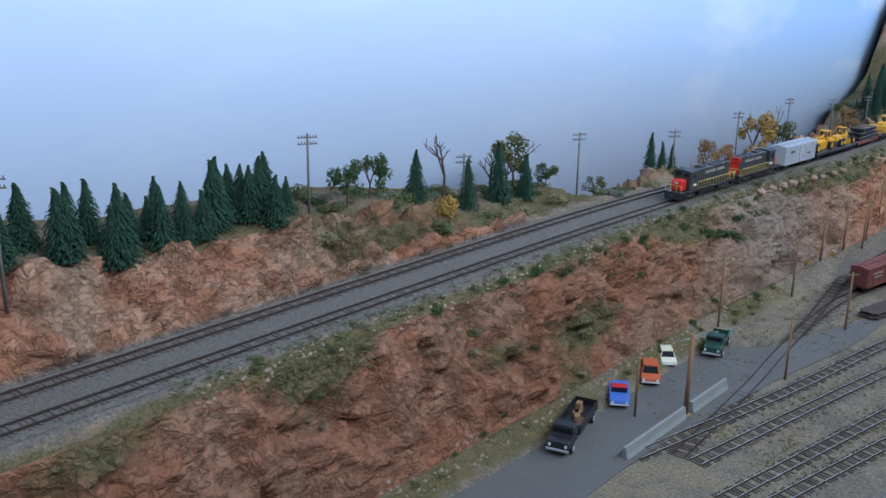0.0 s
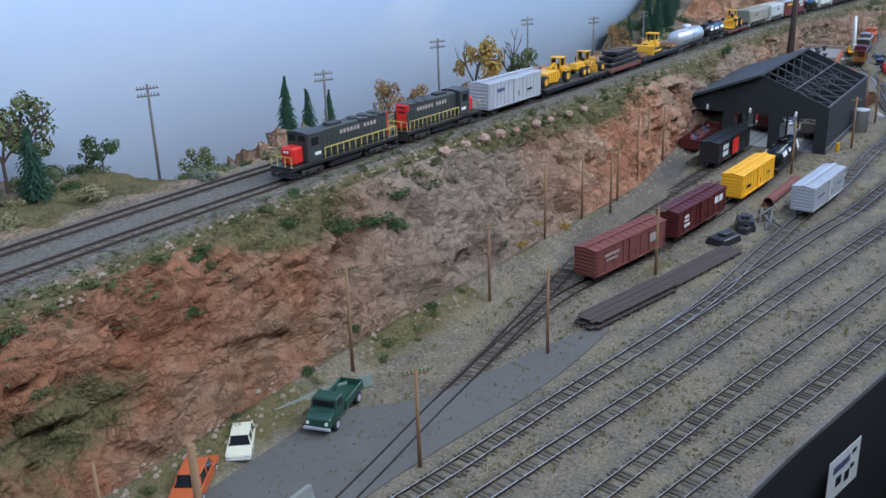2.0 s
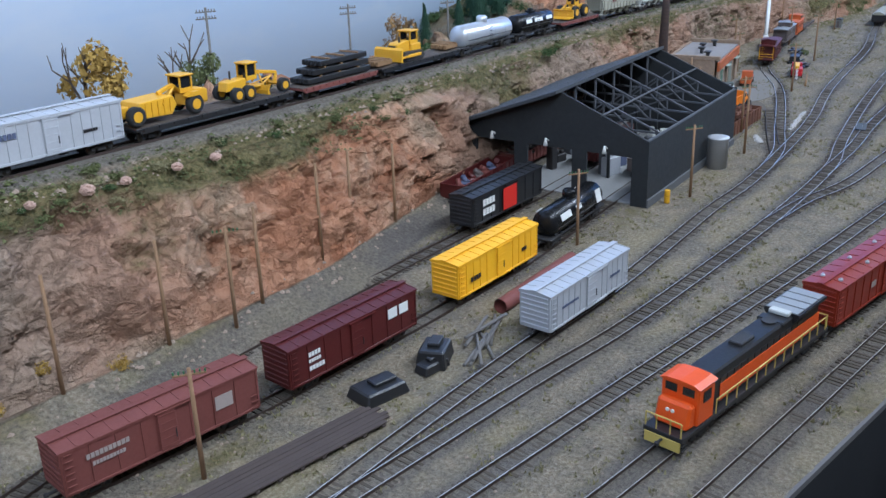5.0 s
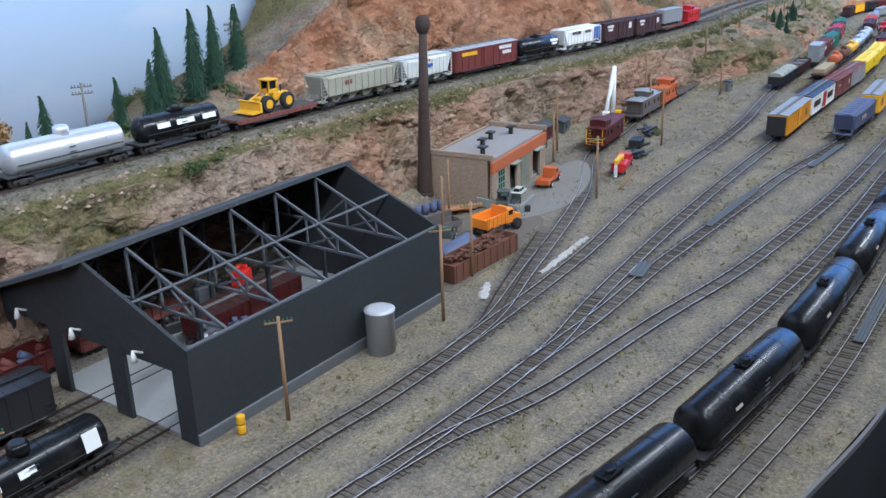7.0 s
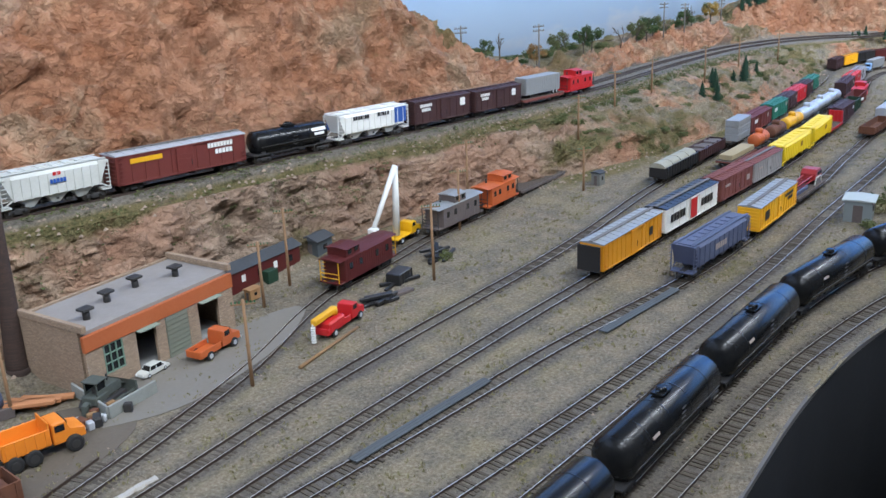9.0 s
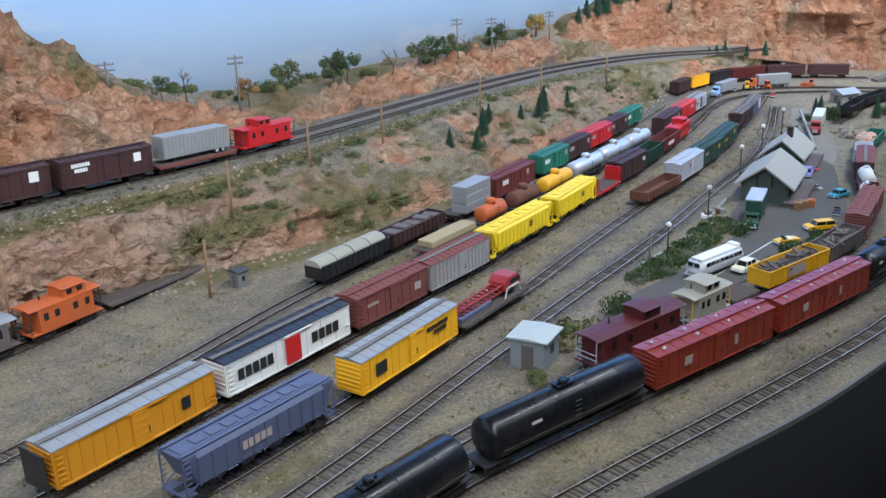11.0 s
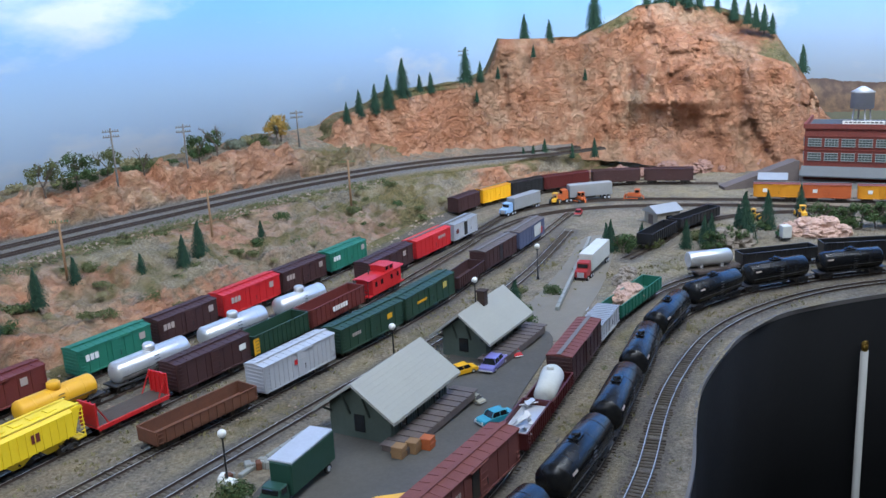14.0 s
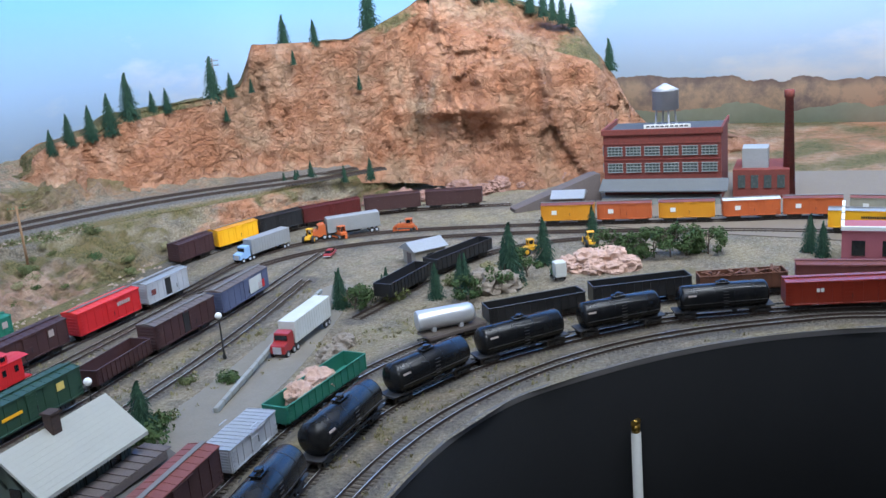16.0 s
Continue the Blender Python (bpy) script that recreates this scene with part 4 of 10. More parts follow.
def covered_hopper(line, x0, x1, col, label, marks=(), place=car_at, ribs=11, W=0.0345, H=0.050, bays=3):
    car, L = place("covered_hopper", line, x0, x1, label, "freight car", "freight cars")
    hw = W / 2
    z1, z0 = H - 0.003, 0.019
    bm = BM()
    bm_prism(bm, [(-hw, z0), (hw, z0), (hw, z1 - 0.004), (hw * 0.82, z1), (-hw * 0.82, z1), (-hw, z1 - 0.004)], "x", -L / 2 + 0.014, L / 2 - 0.014)
    for s in (-1, 1):
        fs = bm_prism(bm, [(s * (L / 2 - 0.0145), z0), (s * (L / 2 - 0.0145), z1), (s * (L / 2 - 0.002), z1), (s * (L / 2 - 0.006), z1 - 0.009)], "y", -hw * 0.96, hw * 0.96)
    for k in range(ribs):
        x = -L / 2 + 0.015 + (L - 0.03) * k / (ribs - 1)
        for s in (-1, 1):
            bm_box(bm, (x, s * (hw + 0.0004), (z0 + z1) / 2 - 0.002), (0.0013, 0.0012, z1 - z0 - 0.003))
    part("body", bm, col, car)
    bm = BM()
    for k in range(bays):
        x = -L / 2 + 0.02 + (L - 0.04) * (k + 0.5) / bays
        w = (L - 0.04) / bays
        vs = bm_box(bm, (x, 0, 0.0135), (w * 0.9, W * 0.86, 0.012))
        for v in vs:
            if v.co.z < 0.013:
                v.co.x = x + (v.co.x - x) * 0.32
                v.co.y *= 0.6
    part("discharge_bays", bm, col, car)
    bm = BM()
    bm_box(bm, (0, 0, z1 + 0.0007), (L - 0.012, W * 0.5, 0.0012))
    for s in (-1, 1):
        bm_box(bm, (0, s * W * 0.36, z1 + 0.0018), (L - 0.004, 0.004, 0.0006))
    part("roof_walk", bm, col, car)
    for k in range(bays * 2):
        bm = BM()
        bm_box(bm, (-L / 2 + 0.02 + (L - 0.04) * (k + 0.5) / (bays * 2), 0, z1 + 0.0018), (0.012, W * 0.34, 0.0016), 0.0004)
        part("hatch", bm, col, car)
    for s in (-1, 1):
        bm = BM()
        bm_box(bm, (s * (L / 2 - 0.006), 0, 0.0118), (0.012, W * 0.92, 0.0022), 0.0003)
        for a in (-1, 1):
            bm_box(bm, (s * (L / 2 - 0.0015), a * hw * 0.9, (0.012 + z1) / 2), (0.0011, 0.0011, z1 - 0.013))
            bm_cyl(bm, (s * (L / 2 - 0.001), a * hw * 0.88, 0.0125), (s * (L / 2 - 0.0145), a * hw * 0.88, z0 + 0.001), 0.0008, n=5)
            ladder(bm, s * (L / 2 - 0.0045), a * hw, 0.013, z1, off=a * 0.0006)
        part("end_platform", bm, col, car)
    if marks:
        decals(car, marks, W + 0.0012)
    running_gear(car, L, 0.02)
    return car


def tank_car(line, x0, x1, col, label, R=0.0165, place=car_at, dome=False, marks=(), sill=True):
    car, L = place("tank_car", line, x0, x1, label, "tank car", "tank cars")
    zc = 0.0112 + R
    h = L / 2 - (0.004 if not sill else 0.007)
    bm = BM()
    n = 26
    prof = []
    cap = R * 0.42
    for k in range(6):
        a = math.pi / 2 * k / 5
        prof.append((-h + cap - cap * math.cos(a), max(0.0006, R * math.sin(a))))
    prof += [(h - cap + cap * math.sin(math.pi / 2 * k / 5), max(0.0006, R * math.cos(math.pi / 2 * k / 5))) for k in range(6)]
    bm_lathe(bm, prof, "X", n, (0, 0, zc))
    shell = part("tank", bm, col, car)
    for f in (-0.62, -0.2, 0.2, 0.62):
        bm = BM()
        bm_lathe(bm, [(f * h - 0.0005, R + 0.00012), (f * h + 0.0005, R + 0.00012)], "X", n, (0, 0, zc))
        part("tank_band", bm, col, car)
    bm = BM()
    if dome:
        bm_lathe(bm, [(zc + R * 0.8, 0.0085), (zc + R + 0.006, 0.0085), (zc + R + 0.008, 0.006)], "Z", 16)
        part("dome", bm, col, car)
    else:
        bm_box(bm, (0, 0, zc + R + 0.0012), (0.020, 0.012, 0.0022), 0.0006)
        bm_lathe(bm, [(zc + R - 0.001, 0.0048), (zc + R + 0.0048, 0.0048), (zc + R + 0.0056, 0.0036)], "Z", 14)
        for a in (-0.007, 0.007):
            bm_cyl(bm, (a, 0, zc + R), (a, 0, zc + R + 0.004), 0.0014, n=8)
        part("valve_housing", bm, col, car)
    bm = BM()
    for s in (-1, 1):
        for a, b in ((-h * 0.9, 0.0), (0.0, h * 0.9)):
            bm_cyl(bm, (a, s * (R * 0.98), zc - R * 0.25), (b, s * (R * 0.98), zc - R * 0.25), 0.0005, n=5)
        bm_box(bm, (0, s * 0.0135, 0.0125), (L * 0.97, 0.0022, 0.0012))
        ladder(bm, 0, s * (R + 0.0008), 0.0125, zc + R * 0.7, 0.008, off=0)
    part("hand_rail", bm, BLACKENED, car)
    bm = BM()
    for s in (-1, 1):
        bm_box(bm, (s * (L / 2 - 0.011), 0, 0.0125), (0.02, 0.028, 0.0022), 0.0004)
        bm_box(bm, (s * (L / 2 - 0.02), 0, 0.0155), (0.008, 0.024, 0.007), 0.0006)
    bm_box(bm, (0, 0, 0.0118), (L - 0.002, 0.006, 0.003))
    part("cradle", bm, BLACKENED, car)
    if marks:
        bm = BM()
        for x, z, l, hh, m in marks:
            for s in (-1, 1):
                y = math.sqrt(max(0.0, R * R - z * z))
                vs = bm_box(bm, (0, 0, 0), (l, 0.0005, hh))
                mm = Matrix.Translation((-s * x, s * (y + 0.0002), zc + z)) @ Matrix.Rotation(math.atan2(z, y) * s, 4, "X")
                for v in vs:
                    v.co = mm @ v.co
        part("lettering", bm, marks[0][4], car)
    running_gear(car, L, 0.02)
    return car


def flat_car(line, x0, x1, col, label, place=car_at, bulkhead=None, W=0.034, name="flat_car"):
    car, L = place(name, line, x0, x1, label, "flat car", "freight cars")
    bm = BM()
    bm_box(bm, (0, 0, 0.0135), (L, W, 0.003), 0.0005)
    for s in (-1, 1):
        bm_box(bm, (0, s * W * 0.49, 0.012), (L * 0.96, 0.0012, 0.0055), 0.0003)
        for k in range(12):
            bm_box(bm, (-L / 2 + L * (k + 0.5) / 12, s * (W / 2 + 0.0006), 0.0135), (0.0018, 0.0014, 0.0026))
    part("deck", bm, col, car)
    bm = BM()
    bm_box(bm, (0, 0, 0.0152), (L / 34 * 0.9, W * 0.96, 0.0006))
    plank = mesh_of(bm, "deck_board", paint("deck_planks", srgb(88, 76, 66), srgb(56, 50, 46), rough=0.9, scale=250))
    for k in range(34):
        part("deck_board", plank, None, car, at=pose(-L / 2 + L * (k + 0.5) / 34, 0, 0))
    if bulkhead:
        for s in (-1, 1):
            bm = BM()
            bm_box(bm, (s * (L / 2 - 0.002), 0, 0.029), (0.0025, W * 0.98, 0.028), 0.0004)
            for k in range(4):
                bm_box(bm, (s * (L / 2 - 0.004), -W * 0.38 + k * W * 0.253, 0.029), (0.0025, 0.0018, 0.028))
            for a in (-1, 1):
                bm_cyl(bm, (s * (L / 2 - 0.003), a * W * 0.46, 0.040), (s * (L / 2 - 0.017), a * W * 0.46, 0.015), 0.0009, n=5)
            part("bulkhead", bm, bulkhead, car)
    running_gear(car, L, 0.022)
    return car, L


def gondola(line, x0, x1, col, label, load=None, place=car_at, H=0.030, W=0.0345, marks=(), ribs=13):
    car, L = place("gondola_car", line, x0, x1, label, "gondola car", "freight cars")
    hw, z0 = W / 2, 0.0112
    bm = BM()
    bm_box(bm, (0, 0, z0 + 0.001), (L, W, 0.002))
    for s in (-1, 1):
        bm_box(bm, (0, s * (hw - 0.0005), (z0 + H) / 2), (L, 0.001, H - z0))
        bm_box(bm, (s * (L / 2 - 0.0005), 0, (z0 + H) / 2), (0.001, W - 0.001, H - z0))
        bm_box(bm, (0, s * (hw - 0.0002), H), (L, 0.0022, 0.0014), 0.0003)
        bm_box(bm, (s * (L / 2 - 0.0003), 0, H), (0.0022, W, 0.0014), 0.0003)
        for k in range(ribs):
            bm_box(bm, (-L / 2 + 0.002 + (L - 0.004) * k / (ribs - 1), s * (hw + 0.0005), (z0 + H) / 2), (0.0014, 0.0014, H - z0 - 0.001))
    part("body", bm, col, car)
    for s in (-1, 1):
        bm = BM()
        ladder(bm, s * (L / 2 - 0.005), s * hw, z0, H, off=s * 0.0016)
        part("ladder", bm, col, car)
    if marks:
        decals(car, marks, W + 0.0024)
    running_gear(car, L, 0.022)
    m = car.matrix_basis.copy()
    sc = car.scale[0]
    if load:
        load(m, L, W, H, sc)
    return car


def window_rows(bm, xs, y, z, w, h, s):
    for x in xs:
        bm_box(bm, (x, y, z), (w, 0.0008, h))


GLASS = paint("dark_window_glass", (0.01, 0.012, 0.014), (0.02, 0.022, 0.026), rough=0.12, amt=0.2, bump=0)


def caboose(line, x0, x1, col, label, roofcol=None, cupola=0.25, place=car_at, bay=False, W=0.034, rail=None):
    car, L = place("caboose", line, x0, x1, label, "caboose", "freight cars")
    roofcol, rail = roofcol or col, rail or BLACKENED
    hw, z0, z1 = W / 2, 0.0115, 0.042
    B = L - 0.024
    bm = BM()
    bm_box(bm, (0, 0, (z0 + z1) / 2), (B, W, z1 - z0), 0.0004)
    for k in range(22):
        for s in (-1, 1):
            bm_box(bm, (-B / 2 + B * (k + 0.5) / 22, s * (hw + 0.0001), (z0 + z1) / 2), (B / 22 * 0.82, 0.0005, z1 - z0 - 0.002))
    bm_box(bm, (0, 0, z0 + 0.001), (L, W * 0.98, 0.0022), 0.0003)
    part("body", bm, col, car)
    bm = BM()
    bm_prism(bm, [(-hw - 0.001, z1), (hw + 0.001, z1), (hw * 0.6, z1 + 0.0018), (0, z1 + 0.0026), (-hw * 0.6, z1 + 0.0018)], "x", -L / 2, L / 2)
    part("roof", bm, roofcol, car)
    bm = BM()
    cx = cupola * B * 0.5
    bm_box(bm, (cx, 0, z1 + 0.0065), (0.030, W * 0.88, 0.011), 0.0004)
    part("cupola", bm, col, car)
    bm = BM()
    bm_prism(bm, [(-hw, z1 + 0.012), (hw, z1 + 0.012), (0, z1 + 0.0142)], "x", cx - 0.017, cx + 0.017)
    part("cupola_roof", bm, roofcol, car)
    for s in (-1, 1):
        for x in (-B * 0.38, -B * 0.18, B * 0.16, B * 0.38):
            w = BM()
            bm_box(w, (x, s * (hw + 0.0005), 0.031), (0.0062, 0.0006, 0.0085))
            part("window", w, GLASS, car)
        for a in (-0.007, 0.007):
            w = BM()
            bm_box(w, (cx + a, s * (hw * 0.88 + 0.0003), z1 + 0.0072), (0.0072, 0.0006, 0.0055))
            part("window", w, GLASS, car)
        w = BM()
        for a in (-1, 1):
            bm_cyl(w, (s * (L / 2 - 0.001), a * hw * 0.86, z0), (s * (L / 2 - 0.001), a * hw * 0.86, z1), 0.0007, n=5)
        for z in (0.019, 0.025):
            bm_cyl(w, (s * (L / 2 - 0.001), -hw * 0.86, z), (s * (L / 2 - 0.001), hw * 0.86, z), 0.0006, n=5)
        ladder(w, s * (L / 2 - 0.001), hw * 0.5, z0, z1, 0.005, "y", 0.0)
        part("end_railing", w, rail, car)
    bm = BM()
    bm_cyl(bm, (-B * 0.25, 0.006, z1), (-B * 0.25, 0.006, z1 + 0.009), 0.0014, n=8)
    part("stove_pipe", bm, BLACKENED, car)
    running_gear(car, L, 0.02)
    return car


def road_switcher(line, x0, x1, body, nose, rails, label, stripe=None, place=car_at, cab_col=None, name="diesel_locomotive", wide=False, turn=False):
    """A hood diesel with its cab towards the low end of the line."""
    car, L = place(name, line, x0, x1, label, "locomotive", "locomotives", turn)
    W, zd = 0.034, 0.0165
    hw = W / 2
    bm = BM()
    bm_box(bm, (0, 0, zd - 0.002), (L, W, 0.0042), 0.0005)
    bm_box(bm, (0, 0, 0.0085), (L * 0.30, W * 0.78, 0.011), 0.002)
    part("frame", bm, BLACK_PAINT, car)
    xc = -L / 2 + (0.040 if not wide else 0.034)
    hood_w = 0.020 if not wide else 0.022
    top = 0.049
    bm = BM()
    bm_box(bm, ((xc + 0.012 + L / 2 - 0.012) / 2, 0, (zd + top) / 2), (L / 2 - 0.012 - xc - 0.012, hood_w, top - zd), 0.0016)
    for k in range(14):
        x = xc + 0.022 + (L * 0.62) * k / 14
        for s in (-1, 1):
            bm_box(bm, (x, s * (hood_w / 2 + 0.0002), zd + 0.013), (L * 0.62 / 14 * 0.84, 0.0006, 0.022))
    for k in range(3):
        bm_box(bm, (L * (0.18 + 0.1 * k), 0, top - 0.001), (0.012, hood_w * 1.12, 0.004), 0.001)
    part("long_hood", bm, body, car)
    for k in range(3):
        bm = BM()
        bm_lathe(bm, [(top, 0.0062), (top + 0.0016, 0.0062)], "Z", 16, (L * (0.15 + 0.1 * k), 0, 0))
        part("roof_fan", bm, BLACKENED, car)
    bm = BM()
    bm_box(bm, (L * -0.04, 0, top + 0.001), (0.022, 0.012, 0.004), 0.0008)
    part("exhaust", bm, BLACKENED, car)
    bm = BM()
    bm_box(bm, (xc, 0, (zd + top + 0.001) / 2), (0.024, W * 0.96, top + 0.001 - zd), 0.0012)
    part("cab", bm, cab_col or body, car)
    bm = BM()
    bm_prism(bm, [(-hw - 0.0006, top), (hw + 0.0006, top), (hw * 0.7, top + 0.0022), (0, top + 0.003), (-hw * 0.7, top + 0.0022)], "x", xc - 0.013, xc + 0.013)
    part("cab_roof", bm, cab_col or body, car)
    nl = xc - 0.012 - (-L / 2 + 0.010)
    bm = BM()
    ntop = top - 0.0125
    nw = hood_w if not wide else W * 0.86
    vs = bm_box(bm, (xc - 0.012 - nl / 2, 0, (zd + ntop) / 2), (nl, nw, ntop - zd), 0.0022)
    if wide:
        for v in vs:
            if v.co.x < xc - 0.012 - nl * 0.6 and v.co.z > (zd + ntop) / 2:
                v.co.x += 0.004
    part("nose", bm, nose, car)
    if not wide:
        bm = BM()
        bm_box(bm, (L / 2 - 0.0125, 0, (zd + top) / 2), (0.004, hood_w + 0.0006, top - zd - 0.001), 0.0014)
        part("hood_end", bm, nose, car, "red hood end with number boards")
        for z in (top - 0.004, top - 0.010):
            bm = BM()
            bm_box(bm, (L / 2 - 0.0103, 0, z), (0.0008, 0.009, 0.0022), 0.0002)
            part("number_board", bm, BLACK_PAINT, car)
        for s in (-1, 1):
            bm = BM()
            bm_box(bm, (xc + 0.004, s * (W * 0.48 + 0.0003), zd + 0.009), (0.010, 0.0006, 0.0035))
            part("cab_mark", bm, WHITE_PAINT, car)
    for s in (-1, 1):
        w = BM()
        bm_box(w, (xc, s * (W * 0.48 + 0.0003), top - 0.009), (0.011, 0.0006, 0.009))
        part("side_window", w, GLASS, car)
        w = BM()
        bm_box(w, (xc - 0.0122, s * 0.0075, top - 0.0052), (0.0006, 0.010, 0.0065))
        part("windscreen", w, GLASS, car)
        w = BM()
        bm_cyl(w, (xc - 0.012 - nl - 0.0004, s * 0.0022, ntop - 0.005), (xc - 0.012 - nl - 0.0014, s * 0.0022, ntop - 0.005), 0.0015, n=10)
        part("headlight", w, WHITE_PAINT, car)
        w = BM()
        n = 12
        for k in range(n + 1):
            x = xc + 0.016 + (L / 2 - 0.006 - xc - 0.016) * k / n
            bm_cyl(w, (x, s * hw * 0.96, zd), (x, s * hw * 0.96, zd + 0.0125), 0.00055, n=5)
        bm_cyl(w, (xc + 0.016, s * hw * 0.96, zd + 0.0125), (L / 2 - 0.006, s * hw * 0.96, zd + 0.0125), 0.0006, n=5)
        part("hand_rail", w, rails, car)
        w = BM()
        for e in (-1, 1):
            for k in range(3):
                bm_box(w, (e * (L / 2 - 0.004), s * hw * 0.86, 0.0055 + k * 0.0036), (0.007, 0.005, 0.0008))
        part("step", w, BLACKENED, car)
        e = s
        w = BM()
        for a in (-0.9, -0.35, 0.35, 0.9):
            bm_cyl(w, (e * (L / 2 - 0.001), a * hw, zd), (e * (L / 2 - 0.001), a * hw, zd + 0.012), 0.0006, n=5)
        bm_cyl(w, (e * (L / 2 - 0.001), -hw * 0.9, zd + 0.012), (e * (L / 2 - 0.001), hw * 0.9, zd + 0.012), 0.0006, n=5)
        part("end_railing", w, rails, car)
        w = BM()
        bm_box(w, (e * (L / 2 - 0.0005), 0, 0.0085), (0.002, W * 0.9, 0.009), 0.0004)
        part("pilot", w, rails if wide else BLACKENED, car)
    if stripe:
        bm = BM()
        for s in (-1, 1):
            if wide:
                bm_box(bm, (L * 0.10, s * (hood_w / 2 + 0.0008), zd + 0.0115), (L * 0.70, 0.0004, 0.015))
                continue
            for q in range(11):
                if q != 6:
                    bm_box(bm, (L * 0.14 + (q - 5) * 0.0062 * s * -1, s * (hood_w / 2 + 0.0008), top - 0.0085), (0.0042, 0.0004, 0.0046))
        part("stripe" if wide else "lettering", bm, stripe, car)
    if wide:
        bm = BM()
        bm_prism(bm, [(-hood_w / 2, top - 0.007), (hood_w / 2, top - 0.007), (W * 0.47, top - 0.001), (W * 0.47, top + 0.002), (-W * 0.47, top + 0.002), (-W * 0.47, top - 0.001)], "x", L * 0.24, L * 0.46)
        part("radiator_wing", bm, BLACK_PAINT, car)
        for q in range(4):
            bm = BM()
            bm_box(bm, (L * (0.267 + 0.055 * q), 0, top + 0.0024), (L * 0.048, W * 0.84, 0.001), 0.0003)
            part("radiator_grille", bm, ROOF_GREY, car, "silver radiator grille")
        bm = BM()
        bm_box(bm, (L * 0.23, 0, top + 0.0022), (0.008, 0.018, 0.004), 0.0008)
        part("roof_box", bm, HOPPER_WHITE, car)
    fm, wm = cached("truck", truck_meshes)
    for s in (-1, 1):
        t = part("truck", fm, None, car, at=pose(s * (L / 2 - 0.036), 0, 0) @ Matrix.Diagonal((1.5, 1.15, 1.15, 1)))
        for a in (-0.0095, 0, 0.0095):
            part("wheelset", wm, None, t, at=pose(a, 0, 0))
        part("coupler", cached("coupler", coupler_mesh), None, car, at=pose(s * (L / 2 - 0.0005), 0, 0.001, rz=0 if s > 0 else 180))
    return car


# colours of the stock
BOX_RED = paint("boxcar_red", srgb(112, 44, 38), srgb(84, 38, 32), rough=0.6, amt=0.6)
FADED_RED = paint("faded_boxcar_red", srgb(126, 66, 58), srgb(98, 54, 48), rough=0.75, amt=0.7)
MAROON = paint("maroon_paint", srgb(92, 28, 26), srgb(64, 24, 22), rough=0.5, amt=0.6)
DARK_BROWN = paint("dark_brown_paint", srgb(70, 40, 38), srgb(48, 30, 30), rough=0.6, amt=0.6)
ORANGE_RED = paint("oxide_red_reefer", srgb(146, 48, 30), srgb(110, 40, 28), rough=0.35, amt=0.5)
SILVER = paint("aluminium_paint", srgb(190, 192, 196), srgb(146, 149, 153), rough=0.4, metal=0.15, amt=0.5)
CHROME = paint("polished_aluminium", srgb(206, 208, 210), srgb(168, 170, 174), rough=0.32, metal=0.55, amt=0.3, bump=0)
REEFER_YELLOW = paint("reefer_yellow", srgb(246, 184, 30), srgb(220, 152, 30), rough=0.5, amt=0.45)
REEFER_ORANGE = paint("reefer_orange", srgb(216, 146, 28), srgb(176, 112, 30), rough=0.5, amt=0.45)
HOPPER_YELLOW = paint("hopper_yellow", srgb(240, 210, 40), srgb(210, 172, 34), rough=0.5, amt=0.4)
ORANGE = paint("signal_orange", srgb(204, 98, 42), srgb(152, 76, 42), rough=0.6, amt=0.65)
LOCO_ORANGE = paint("locomotive_orange", srgb(232, 88, 26), srgb(190, 70, 26), rough=0.35, amt=0.3)
LOCO_GREY = paint("locomotive_grey", srgb(60, 64, 62), srgb(46, 49, 48), rough=0.5, amt=0.5)
LOCO_RED = paint("locomotive_red", srgb(214, 44, 34), rough=0.45, amt=0.3)
PALE_YELLOW = paint("pale_yellow_rail", srgb(206, 182, 96), rough=0.6, amt=0.4)
def gloss_black():
    k = Nodes("gloss_tank_black")
    pos = k.t.nodes.new("ShaderNodeTexCoord").outputs["Object"]
    dust = k.noise(pos, 28, 4)
    k.l(k.mix(k.ramp(dust, [(0.5, (0, 0, 0)), (0.8, (1, 1, 1))]), (0.008, 0.0085, 0.0095), (0.026, 0.025, 0.024)), k.p.inputs["Base Color"])
    k.l(k.math("ADD", k.math("MULTIPLY", dust, 0.16), 0.16), k.p.inputs["Roughness"])
    k.p.inputs["Specular IOR Level"].default_value = 0.28
    return k.m


TANK_BLACK = gloss_black()
HOPPER_GREY = paint("hopper_grey", srgb(168, 166, 150), srgb(132, 128, 112), rough=0.7, amt=0.7)
HOPPER_WHITE = paint("hopper_white", srgb(206, 208, 204), srgb(164, 164, 154), rough=0.65, amt=0.6)
BLUE_GREY = paint("blue_grey_paint", srgb(88, 96, 122), srgb(66, 72, 94), rough=0.6, amt=0.5)
TEAL = paint("teal_green_paint", srgb(32, 116, 92), srgb(28, 86, 72), rough=0.55, amt=0.5)
DARK_GREEN = paint("dark_green_paint", srgb(34, 66, 46), srgb(26, 48, 38), rough=0.55, amt=0.5)
RUST = paint("rusty_steel", srgb(128, 76, 48), srgb(84, 54, 42), rough=0.85, amt=0.9, scale=160)
GREY_BROWN = paint("weathered_grey_brown", srgb(112, 100, 96), srgb(78, 70, 68), rough=0.8, amt=0.8)
ROOF_GREY = paint("galvanised_roof", srgb(164, 166, 166), srgb(124, 126, 126), rough=0.5, metal=0.3, amt=0.5)
GREEN_PAINT = paint("mid_green_paint", srgb(44, 110, 66), rough=0.5)

L2 = lambda x, z, l, h, m=WHITE_PAINT: (x, z, l, h, m)

